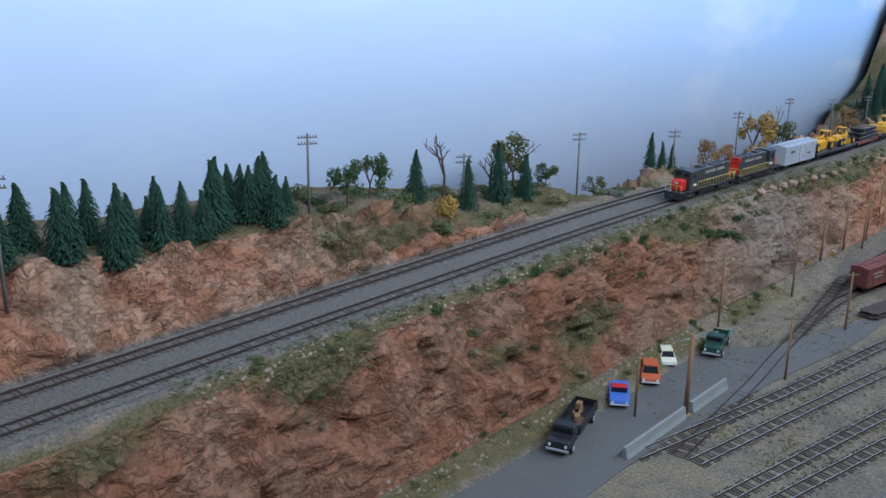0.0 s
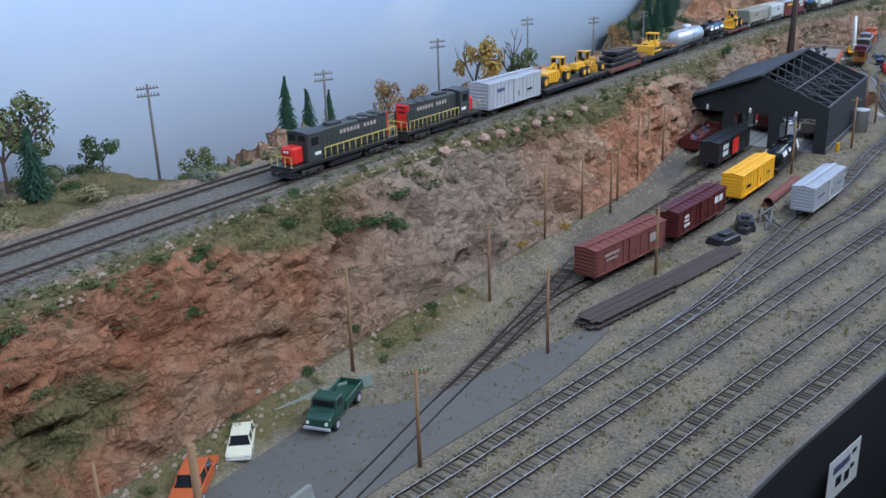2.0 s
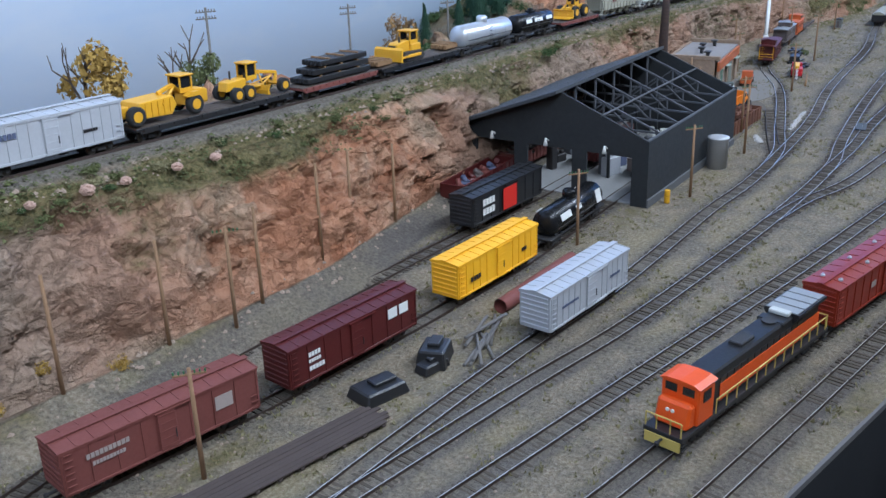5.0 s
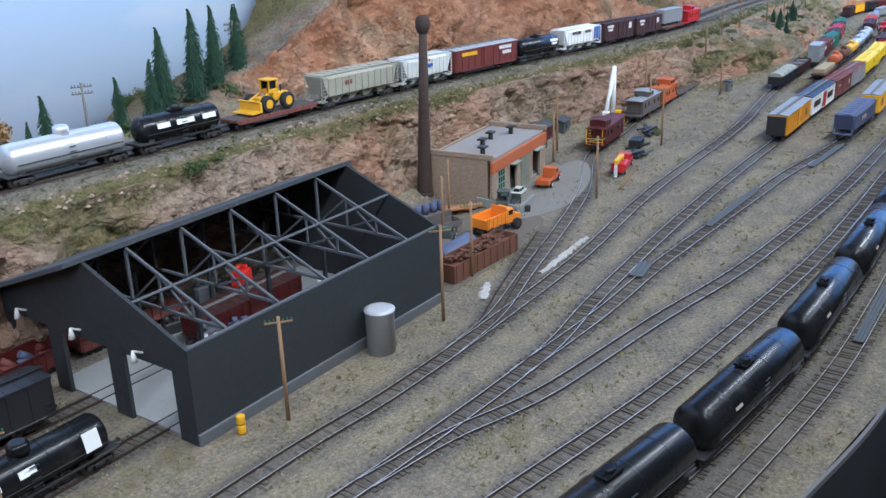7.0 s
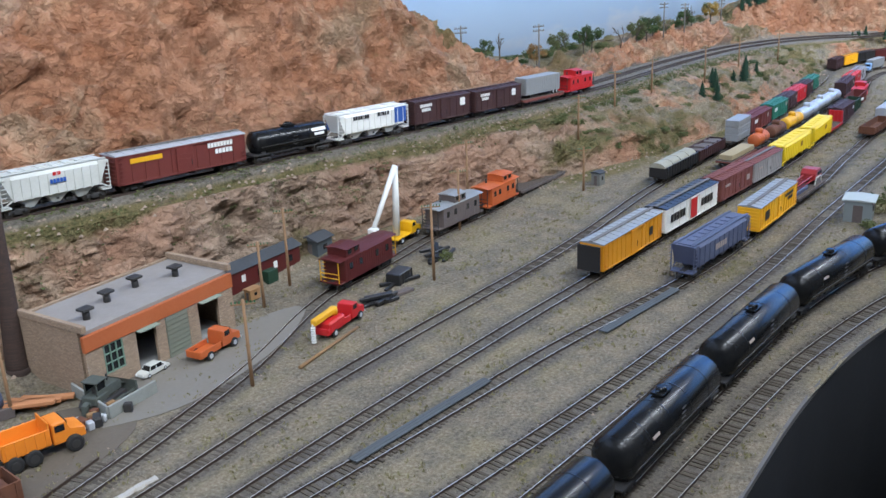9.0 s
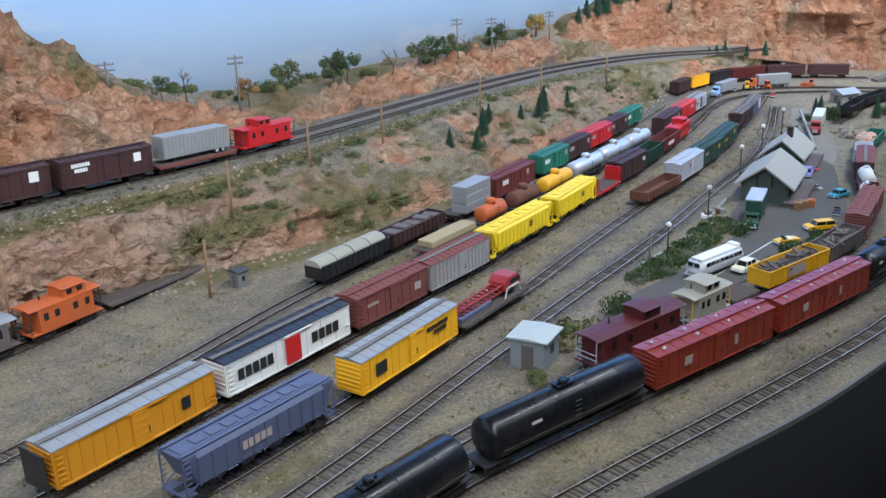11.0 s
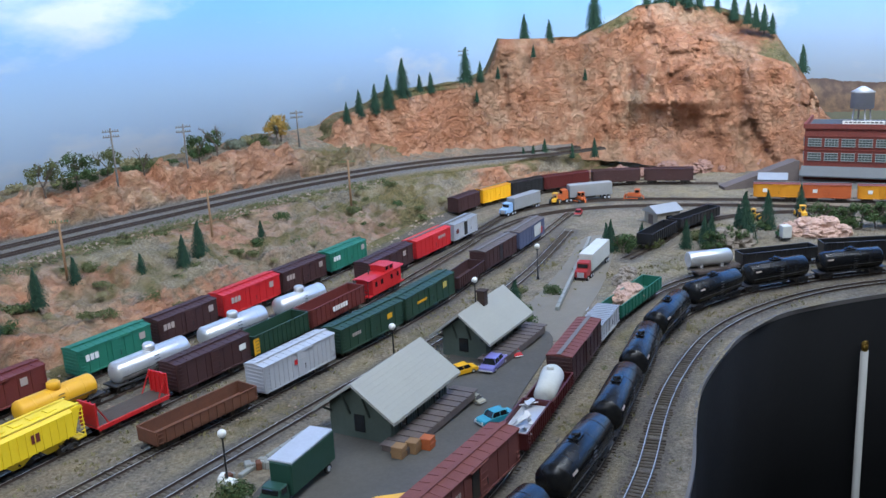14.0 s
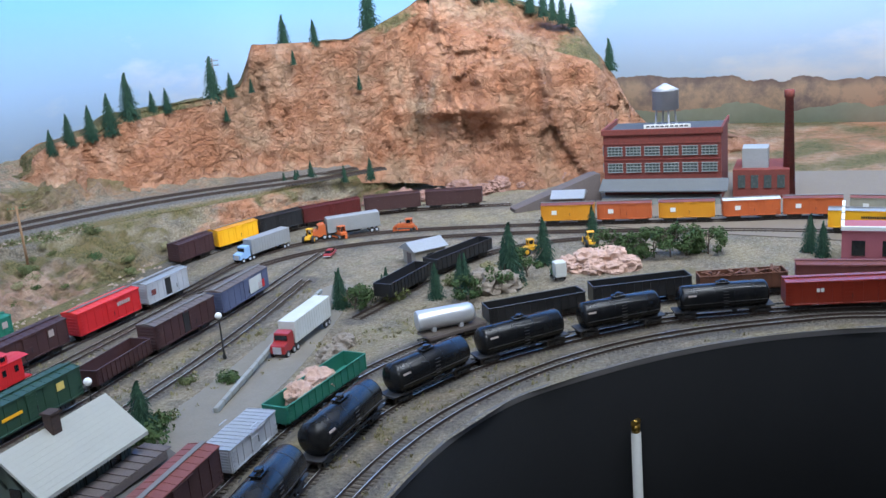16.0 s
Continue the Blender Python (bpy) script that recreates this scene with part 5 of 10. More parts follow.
# the through train on the upper line
road_switcher("main", 1.15, 1.362, LOCO_GREY, LOCO_RED, PALE_YELLOW, "dark grey hood locomotive with a red nose and pale yellow handrails", stripe=PALE_LETTER)
road_switcher("main", 1.372, 1.568, LOCO_GREY, LOCO_RED, PALE_YELLOW, "second dark grey hood locomotive with its red hood end leading", stripe=PALE_LETTER, turn=True)
boxcar("main", 1.575, 1.752, SILVER, SILVER, "silver boxcar with ribbed sides on the upper line", 15, marks=[L2(-0.045, 0.036, 0.022, 0.005, BLUE_GREY), L2(0.04, 0.026, 0.016, 0.003, BLACK_PAINT)])
FLATS = []
for a, b, c, lab in ((1.757, 2.012, BLACK_PAINT, "long black flat car carrying yellow earth movers"), (2.017, 2.176, FADED_RED, "rust-brown flat car loaded with dark pipe crates"),
                     (2.18, 2.385, BLACK_PAINT, "black flat car with a yellow bulldozer and crates"), (2.715, 2.885, FADED_RED, "brown flat car with a yellow wheel loader")):
    FLATS.append(flat_car("main", a, b, c, lab))
tank_car("main", 2.388, 2.562, CHROME, "polished silver tank car with a black frame", dome=True)
tank_car("main", 2.564, 2.712, TANK_BLACK, "black tank car with white lettering bars", R=0.0155, marks=[(-0.03, 0.004, 0.018, 0.006, WHITE_PAINT), (0.002, 0.004, 0.026, 0.006, WHITE_PAINT), (0.038, 0.004, 0.02, 0.006, WHITE_PAINT)])
covered_hopper("main", 2.888, 3.076, HOPPER_GREY, "dirty grey covered hopper with ribbed sides", bays=4, marks=[L2(-0.03, 0.034, 0.016, 0.006, FADED_RED)])
covered_hopper("main", 3.08, 3.226, HOPPER_WHITE, "off-white covered hopper with a small coloured emblem", marks=[L2(0.0, 0.034, 0.02, 0.005, BLUE_PAINT), L2(0.0, 0.042, 0.01, 0.004, RED_PAINT)])
boxcar("main", 3.23, 3.438, BOX_RED, SILVER, "brown boxcar with a galvanised roof and yellow panel", 11, door=1.6, marks=[L2(-0.055, 0.039, 0.045, 0.006, YELLOW_PAINT), L2(0.055, 0.040, 0.04, 0.006), L2(0.06, 0.031, 0.028, 0.006)])
tank_car("main", 3.443, 3.603, TANK_BLACK, "black tank car with white lettering bars on the upper line", marks=[(0.045, 0.007, 0.026, 0.005, WHITE_PAINT), (0.045, 0.001, 0.018, 0.004, WHITE_PAINT)])
covered_hopper("main", 3.606, 3.772, WHITE_PAINT, "white covered hopper with a blue end panel and black lettering bars", marks=[L2(0.056, 0.034, 0.026, 0.024, BLUE_PAINT), L2(-0.03, 0.040, 0.034, 0.006, BLACK_PAINT), L2(0.018, 0.040, 0.026, 0.006, BLACK_PAINT)])
boxcar("main", 3.776, 3.937, DARK_BROWN, DARK_BROWN, "dark brown boxcar with white lettering bars", marks=[L2(-0.045, 0.040, 0.03, 0.005), L2(-0.045, 0.033, 0.022, 0.005), L2(0.05, 0.036, 0.013, 0.013)])
boxcar("main", 3.941, 4.09, DARK_BROWN, DARK_BROWN, "dark brown boxcar with white lettering bars", marks=[L2(-0.042, 0.040, 0.028, 0.005), L2(-0.042, 0.033, 0.02, 0.005), L2(0.046, 0.036, 0.012, 0.012)])
TRAILER_FLAT = flat_car("main", 4.093, 4.246, FADED_RED, "brown flat car carrying a grey highway trailer")
caboose("main", 4.249, 4.378, RED_PAINT, "bright red caboose with white lettering bars", cupola=-0.2)

# yard, in front of the cliff
boxcar("shed_mid", 2.115, 2.292, BLACK_PAINT, BLACK_PAINT, "black boxcar with an orange-red door and white emblem bars", 9, marks=[L2(0.0, 0.029, 0.03, 0.028, LOCO_RED), L2(-0.045, 0.036, 0.026, 0.008), L2(-0.045, 0.024, 0.026, 0.008)])
tank_car("boxcars", 2.112, 2.286, TANK_BLACK, "glossy black tank car with a white and red band", dome=True, marks=[(-0.04, 0.006, 0.026, 0.008, WHITE_PAINT), (0.05, 0.004, 0.014, 0.016, PALE_LETTER), (-0.005, 0.006, 0.014, 0.006, WHITE_PAINT)])
boxcar("boxcars", 1.473, 1.652, FADED_RED, FADED_RED, "faded red boxcar with pale worn lettering bars", marks=[L2(-0.048, 0.036, 0.034, 0.004, PALE_LETTER), L2(-0.048, 0.029, 0.026, 0.003, PALE_LETTER), L2(0.05, 0.032, 0.016, 0.012, PALE_LETTER)])
boxcar("boxcars", 1.675, 1.857, MAROON, MAROON, "dark maroon boxcar with a large white emblem", marks=[L2(0.046, 0.036, 0.012, 0.010), L2(0.061, 0.036, 0.012, 0.010), L2(-0.052, 0.036, 0.014, 0.004), L2(-0.052, 0.030, 0.014, 0.003), L2(-0.05, 0.023, 0.018, 0.004)])
boxcar("boxcars", 1.918, 2.082, REEFER_YELLOW, REEFER_YELLOW, "bright yellow refrigerator car with ribbed roof", 13, door=0.8, marks=[L2(-0.045, 0.026, 0.018, 0.005, BLACK_PAINT), L2(0.045, 0.028, 0.01, 0.004, BLACK_PAINT)], name="refrigerator_car")
boxcar("reefer", 1.896, 2.064, SILVER, SILVER, "silver boxcar with dented sides in the yard", 15, door=1.2, marks=[L2(-0.04, 0.030, 0.03, 0.0025, BLUE_GREY), L2(0.045, 0.030, 0.02, 0.0025, BLUE_GREY)])
# the long train by the edge
road_switcher("train", 1.775, 2.046, BLACK_PAINT, LOCO_ORANGE, PALE_YELLOW, "orange and black wide-nosed diesel locomotive with an orange cab", stripe=LOCO_ORANGE, cab_col=LOCO_ORANGE, wide=True)
boxcar("train", 2.052, 2.284, ORANGE_RED, ORANGE_RED, "oxide red refrigerator car with hatches on its roof", 13, door=0.8, name="refrigerator_car", marks=[L2(0.03, 0.03, 0.006, 0.018, PALE_LETTER), L2(-0.03, 0.03, 0.01, 0.006, PALE_LETTER)])
for k in range(8):
    s = 1.735 + 0.2245 * k
    tank_car("train", s, s + 0.2215, TANK_BLACK, "glossy black tank car in the long train", place=car_on, R=0.0203, marks=[(-0.05, 0.008, 0.012, 0.0025, PALE_LETTER)])
for s in (3.531, 3.733):
    boxcar("train", s, s + 0.198, ORANGE_RED, ORANGE_RED, "oxide red refrigerator car with hatches on its roof", 13, door=0.8, place=car_on, name="refrigerator_car", marks=[L2(0.03, 0.03, 0.006, 0.012, PALE_LETTER), L2(-0.05, 0.03, 0.012, 0.01, PALE_LETTER)])
STOPS = (3.935, 4.08, 4.225, 4.365, 4.50, 4.635, 4.765, 4.89, 5.01, 5.13, 5.258)
for s, e in zip(STOPS[:-1], STOPS[1:]):
    tank_car("train", s, e - 0.003, TANK_BLACK, "glossy black tank car in the long train", place=car_on, R=0.0196, marks=[(-0.05, 0.008, 0.012, 0.0025, PALE_LETTER)])
end = STOPS[-1]
boxcar("train", end, end + 0.14, ORANGE_RED, ORANGE_RED, "oxide red boxcar at the far end of the long train", place=car_on, marks=[L2(-0.04, 0.034, 0.012, 0.006)])
boxcar("train", end + 0.144, end + 0.284, ORANGE_RED, ORANGE_RED, "oxide red boxcar at the far end of the long train", place=car_on, marks=[L2(-0.04, 0.034, 0.012, 0.006)])
# orange box, white panel box and their row
end_car = boxcar("lead", 3.634, 3.822, REEFER_ORANGE, ROOF_GREY, "orange-yellow boxcar with black ends and a galvanised roof", 15, door=1.2, marks=[L2(0.05, 0.03, 0.01, 0.012, BLACK_PAINT)])
bm = BM()
bm_box(bm, (-0.0895 / 0.96, 0, 0.0292), (0.0012, 0.0335, 0.0345), 0.0003)
part("end_panel", bm, BLACK_PAINT, end_car, "black painted end panel")
boxcar("lead", 3.828, 4.022, WHITE_PAINT, BLACK_PAINT, "white boxcar with a red door and black roof", 9, door=1.2, marks=[L2(0.0, 0.029, 0.022, 0.03, RED_PAINT), L2(-0.052, 0.030, 0.05, 0.012, BLACK_PAINT), L2(0.05, 0.030, 0.044, 0.012, BLACK_PAINT)])
boxcar("lead", 4.028, 4.162, FADED_RED, FADED_RED, "faded red boxcar with worn lettering bars", marks=[L2(-0.04, 0.034, 0.02, 0.004, PALE_LETTER), L2(0.045, 0.03, 0.012, 0.01, PALE_LETTER)])
boxcar("lead", 4.166, 4.30, paint("faded_grey_boards", srgb(164, 162, 162), srgb(128, 122, 120), rough=0.8, amt=0.7), FADED_RED, "weathered grey boxcar with a brown roof", 17, marks=[L2(-0.04, 0.034, 0.02, 0.004, PALE_LETTER)])
for a, b in ((4.305, 4.482), (4.486, 4.642)):
    covered_hopper("lead", a, b, HOPPER_YELLOW, "bright yellow ribbed covered hopper", marks=[L2(0.02, 0.036, 0.010, 0.010, BOX_RED)], ribs=15, H=0.053)
flat_car("lead", 4.648, 4.752, RED_PAINT, "bright red bulkhead flat car", bulkhead=RED_PAINT)
boxcar("lead", 4.757, 4.876, DARK_BROWN, DARK_BROWN, "dark brown boxcar with small white lettering bars", marks=[L2(0.05, 0.034, 0.012, 0.008)])
gondola("lead", 4.88, 4.982, DARK_GREEN, "dark green gondola with yellow ends", H=0.040, marks=[L2(-0.056, 0.025, 0.012, 0.024, YELLOW_PAINT)])
gondola("lead", 4.986, 5.108, BOX_RED, "dark red gondola with white lettering bars", H=0.040, marks=[L2(0.0, 0.026, 0.04, 0.008)])
caboose("lead", 5.114, 5.214, RED_PAINT, "red caboose at the end of the yard row")
# hopper row
covered_hopper("hopper", 3.69, 3.876, BLUE_GREY, "blue-grey covered hopper with pale lettering bars", marks=[L2(-0.01, 0.032, 0.034, 0.008, PALE_LETTER)], bays=4)
boxcar("hopper", 3.905, 4.085, REEFER_YELLOW, ROOF_GREY, "yellow refrigerator car with a grey roof and black lettering bars", 15, door=0.8, name="refrigerator_car", marks=[L2(0.045, 0.039, 0.04, 0.005, BLACK_PAINT), L2(0.05, 0.032, 0.024, 0.005, BLACK_PAINT), L2(-0.055, 0.03, 0.018, 0.014, BLACK_PAINT)])
CRANE_FLAT = flat_car("hopper", 4.092, 4.248, GREY_BROWN, "grey flat car under a folded red crane")
gondola("hopper", 4.662, 4.80, RUST, "rusty brown gondola filled with scrap", H=0.028)
boxcar("hopper", 4.806, 4.93, SILVER, SILVER, "silver ribbed refrigerator car beside the station", 17, name="refrigerator_car", marks=[L2(-0.01, 0.034, 0.007, 0.007, RED_PAINT)])
boxcar("hopper", 4.938, 5.066, DARK_GREEN, DARK_GREEN, "dark green boxcar with gold lettering bars", marks=[L2(0.04, 0.034, 0.012, 0.008, YELLOW_PAINT), L2(-0.04, 0.032, 0.02, 0.005, PALE_LETTER)])
boxcar("hopper", 5.07, 5.204, DARK_GREEN, DARK_GREEN, "dark green boxcar with a gold emblem", marks=[L2(0.045, 0.036, 0.012, 0.01, PALE_YELLOW), L2(-0.03, 0.03, 0.03, 0.004, YELLOW_PAINT)])
gondola("hopper", 5.21, 5.308, DARK_BROWN, "dark brown gondola with worn sides", H=0.032)
boxcar("hopper", 5.312, 5.43, DARK_BROWN, GREY_BROWN, "dark brown boxcar with its door open", open_door=True)
boxcar("hopper", 5.436, 5.552, BLUE_GREY, GREY_BROWN, "grey, white and red boxcar at the row's end", marks=[L2(0.03, 0.03, 0.04, 0.026, HOPPER_WHITE), L2(0.048, 0.024, 0.02, 0.014, RED_PAINT)])
# back row under the bank
for a, b, c, lab in ((4.545, 4.69, BOX_RED, "boxcar red car with large white lettering bars"), (4.725, 4.838, TEAL, "teal green boxcar under the bank"), (4.842, 4.955, DARK_BROWN, "brown boxcar with a round white emblem"),
                     (4.96, 5.075, RED_PAINT, "bright red boxcar under the bank"), (5.08, 5.188, DARK_BROWN, "dark brown boxcar under the bank"), (5.192, 5.29, TEAL, "green boxcar at the bank")):
    boxcar("reefer", a, b, c, c, lab, marks=[L2(-0.04, 0.034, 0.022, 0.009, WHITE_PAINT if c in (BOX_RED, TEAL) else PALE_LETTER), L2(0.045, 0.036, 0.01, 0.01, PALE_LETTER)])
boxcar("tankers", 5.175, 5.305, DARK_BROWN, DARK_BROWN, "brown boxcar behind the red caboose", marks=[L2(0.045, 0.036, 0.01, 0.01, PALE_LETTER)])
boxcar("tankers", 5.312, 5.425, RED_PAINT, LOCO_RED, "bright red boxcar with a pale emblem", marks=[L2(0.03, 0.036, 0.03, 0.006, PALE_LETTER)])
boxcar("tankers", 5.432, 5.522, SILVER, ROOF_GREY, "light grey boxcar with its door open", open_door=True, marks=[L2(-0.04, 0.03, 0.012, 0.01, BOX_RED)])
gondola("reefer", 4.112, 4.262, BLACK_PAINT, "black gondola under arched grey covers", H=0.032)
gondola("reefer", 4.266, 4.40, DARK_BROWN, "brown gondola loaded with grey crates", H=0.032)
flat_car("tankers", 4.27, 4.41, FADED_RED, "brown flat car with a tan load behind the boxcars")
for a, b, c, lab in ((4.415, 4.50, ORANGE, "orange tank on a flat car"), (4.505, 4.60, RUST, "rust-orange tank car with a dome"), (4.605, 4.72, YELLOW_PAINT, "dull yellow tank car with a dome")):
    tank_car("tankers", a, b, c, lab, dome=True, R=0.0145)
for a, b in ((4.725, 4.85), (4.855, 4.985), (4.99, 5.10)):
    tank_car("tankers", a, b, CHROME, "shiny silver tank car with three domes", dome=True, R=0.0155)
# scrap row behind the long train
caboose("scrap", 4.09, 4.245, MAROON, "maroon caboose with silver end ladders", rail=SILVER)
s = distance_at("scrap", 4.25)
e = distance_at("scrap", 4.405)
caboose("scrap", s, s + 0.085, HOPPER_GREY, "pale grey work caboose with a yellow ladder", place=car_on, rail=YELLOW_PAINT, cupola=0.0)

# ---- more stock: work train, far cars, curve ----
caboose("pit", 3.40, 3.545, MAROON, "maroon caboose with a yellow end ladder in the work siding", rail=YELLOW_PAINT, cupola=-0.6)
caboose("pit", 3.655, 3.79, GREY_BROWN, "weathered brown caboose in the work siding", cupola=0.0, roofcol=ROOF_GREY)
caboose("pit", 3.793, 3.90, ORANGE, "orange caboose in the work siding", cupola=0.4)
flat_car("pit", 3.905, 4.11, GREY_BROWN, "empty weathered flat car at the siding's end")


def scrap_load(m, L, W, H, sc, seed=3, mat_=None, n=26, name="scrap_load", label="heap of grey scrap iron lying in a gondola"):
    rnd = random.Random(seed)
    bm = BM()
    base = bm_box(bm, (0, 0, H * 0.62), (L * 0.95, W * 0.9, H * 0.35))
    for _ in range(n):
        vs = bm_box(bm, (0, 0, 0), (rnd.uniform(0.006, 0.026), rnd.uniform(0.002, 0.006), rnd.uniform(0.001, 0.003)))
        mm = pose(rnd.uniform(-0.42, 0.42) * L, rnd.uniform(-0.3, 0.3) * W, H * 0.86 + rnd.uniform(0, 0.006), rnd.uniform(-35, 35), rnd.uniform(-30, 30), rnd.uniform(0, 180))
        for v in vs:
            v.co = mm @ v.co
    ob = solid(name, bm, mat_ or paint("scrap_iron", srgb(112, 106, 100), srgb(70, 60, 54), rough=0.7, scale=200, amt=0.8), label, "load", m)
    ob.scale = (sc, sc, sc)
    return ob


s = distance_at("scrap", 4.345)
flat_car("scrap", s - 0.01, s + 0.05, GREY_BROWN, "short work flat car with tool boxes", place=car_on)
s = distance_at("scrap", 4.40)
gondola("scrap", s, s + 0.14, YELLOW_PAINT, "yellow gondola filled with scrap", load=scrap_load, place=car_on, H=0.034, marks=[L2(-0.01, 0.024, 0.04, 0.014, PALE_LETTER)])
s = distance_at("scrap", 4.53)
gondola("scrap", s, s + 0.125, GREY_BROWN, "grey weathered gondola filled with scrap", load=scrap_load, place=car_on, H=0.034)
s = distance_at("scrap", 4.658)
boxcar("scrap", s, s + 0.172, FADED_RED, FADED_RED, "faded red boxcar beside the station road", place=car_on, open_door=True, marks=[L2(-0.04, 0.034, 0.02, 0.006, PALE_LETTER)])
s = distance_at("scrap", 4.835)
gondola("scrap", s, s + 0.085, MAROON, "maroon gondola with a ladder-like steel load", load=lambda m, L, W, H, sc: scrap_load(m, L, W, H, sc, 5, SILVER, 14, "steel_load", "grey steel frames lying in a gondola"), place=car_on, H=0.03)
s0 = s + 0.088
gondola("scrap", s0, s0 + 0.085, MAROON, "maroon gondola carrying a white boiler", place=car_on, H=0.026)
boiler_at = TRACKS["scrap"][int((s0 + 0.042) / 0.006)]
bm = BM()
bm_lathe(bm, [(-0.034, 0.004), (-0.031, 0.011), (0.022, 0.0125), (0.030, 0.009), (0.034, 0.004)], "X", 18, (0, 0, 0.0245))
bm_lathe(bm, [(0.034, 0.004), (0.040, 0.004)], "Z", 10, (0.01, 0, 0))
solid("boiler", bm, HOPPER_WHITE, "off-white riveted boiler lying in a gondola", "boiler", pose(boiler_at[0], boiler_at[1], RAIL_TOP, rz=22))
s = distance_at("scrap", 5.0)
boxcar("scrap", s, s + 0.128, DARK_BROWN, FADED_RED, "dark brown boxcar with a pale ribbed roof", place=car_on)
boxcar("scrap", s + 0.132, s + 0.215, SILVER, ROOF_GREY, "pale grey flat-roofed car", place=car_on, flat_roof=True, H=0.036)
gondola("scrap", s + 0.22, s + 0.36, TEAL, "green gondola with pink rock in it", place=car_on, H=0.032)
s = distance_at("scrap", 5.44)
flat_car("scrap", s, s + 0.085, GREY_BROWN, "worn flat car under a silver boiler", place=car_on)
bp = TRACKS["scrap"][int((s + 0.042) / 0.006)]
bm = BM()
bm_lathe(bm, [(-0.042, 0.0135), (-0.040, 0.0145), (0.036, 0.0145), (0.042, 0.010)], "X", 20, (0, 0, 0.031))
for a in (-0.02, 0.02):
    bm_box(bm, (a, 0, 0.0185), (0.006, 0.024, 0.006))
ob = solid("boiler", bm, CHROME, "silver boiler shell resting on a flat car", "boiler", pose(bp[0], bp[1], RAIL_TOP, rz=-42))
ob.scale = (0.8, 0.8, 0.8)
gondola("scrap", s + 0.09, s + 0.215, BLACK_PAINT, "black gondola covered with grey hatches", place=car_on, H=0.034)
gondola("scrap", s + 0.219, s + 0.345, BLACK_PAINT, "black gondola with tall ribbed sides", place=car_on, H=0.04)
gondola("scrap", s + 0.35, s + 0.46, RUST, "rusty hopper car heaped with ore", place=car_on, H=0.036, load=lambda m, L, W, H, sc: scrap_load(m, L, W, H, sc, 8, RUST, 40, "ore_load", "heap of rusty ore in a hopper"))
for k in range(2):
    boxcar("scrap", s + 0.465 + k * 0.115, s + 0.575 + k * 0.115, FADED_RED, FADED_RED, "faded brown boxcar at the far curve", place=car_on)
gondola("gondolas", 5.552, 5.66, BLACK_PAINT, "black gondola in the short spur", H=0.034)
gondola("gondolas", 5.672, 5.80, BLACK_PAINT, "black gondola among the fir trees", H=0.034)
s = distance_at("tankers", 5.978, 0.23)
for k in range(6):
    c = (REEFER_ORANGE, ORANGE, REEFER_ORANGE, ORANGE, ORANGE, HOPPER_GREY)[k]
    boxcar("tankers", s + k * 0.094, s + k * 0.094 + 0.091, c, FADED_RED if k != 3 else HOPPER_WHITE, "orange refrigerator car standing before the brick factory", place=car_on, name="refrigerator_car", marks=[L2(-0.03, 0.03, 0.012, 0.01, WHITE_PAINT)])
s = distance_at("far_front", 6.03, -0.2)
boxcar("far_front", s, s + 0.13, REEFER_YELLOW, ROOF_GREY, "dull yellow boxcar behind the pink shop", place=car_on, marks=[L2(0.0, 0.034, 0.05, 0.005, BLACK_PAINT)])
s = distance_at("reefer", 5.615)
for k, c in enumerate((DARK_BROWN, REEFER_YELLOW, BLACK_PAINT, MAROON, DARK_BROWN, DARK_BROWN)):
    ln_ = 0.092 if k < 3 else 0.115
    boxcar("reefer", s, s + ln_ - 0.003, c, c if k != 1 else REEFER_ORANGE, "freight car standing on the curve below the mesa", place=car_on)
    s += ln_


# ---- ground heights for things off the flat ----
def ground_z(x, y):
    pr = ground_profile(x)
    return float(np.interp(y, [p[0] for p in pr], [p[1] for p in pr]))


# ---- paving ----
def slab(name, pts, material, label, z=0.0012, category="pavement"):
    bm = BM()
    vs = [bm.verts.new((x, y, z)) for x, y in pts]
    f = bm.faces.new(vs)
    if f.normal.z < 0:
        f.normal_flip()
    r = bmesh.ops.extrude_face_region(bm, geom=[f])
    for v in r["geom"]:
        if isinstance(v, bmesh.types.BMVert):
            v.co.z = -0.004
    for axis in (0, 1):
        lo, hi = min(p[axis] for p in pts), max(p[axis] for p in pts)
        for q in range(1, int((hi - lo) / 0.04) + 1):
            co = [0, 0, 0]
            co[axis] = lo + q * 0.04
            bmesh.ops.bisect_plane(bm, geom=bm.verts[:] + bm.edges[:] + bm.faces[:], plane_co=co, plane_no=(1, 0, 0) if axis == 0 else (0, 1, 0))
    return solid(name, bm, material, label, category, kind="structure")


ASPHALT = paint("worn_asphalt", srgb(98, 95, 90), srgb(70, 68, 64), rough=0.9, scale=60, amt=0.6, bump=0.3, spec=0.2)
CONCRETE = paint("weathered_concrete", srgb(150, 152, 146), srgb(112, 114, 110), rough=0.85, scale=80, amt=0.6)
DIRT = paint("dark_dirt", srgb(104, 94, 82), srgb(82, 74, 64), rough=0.95, scale=60, amt=0.7)


def rounded(pts):
    ln = smooth_line([(*p, 0) for p in pts + [pts[0]]], 0.02)
    return [(p[0], p[1]) for p in ln[:-1]]


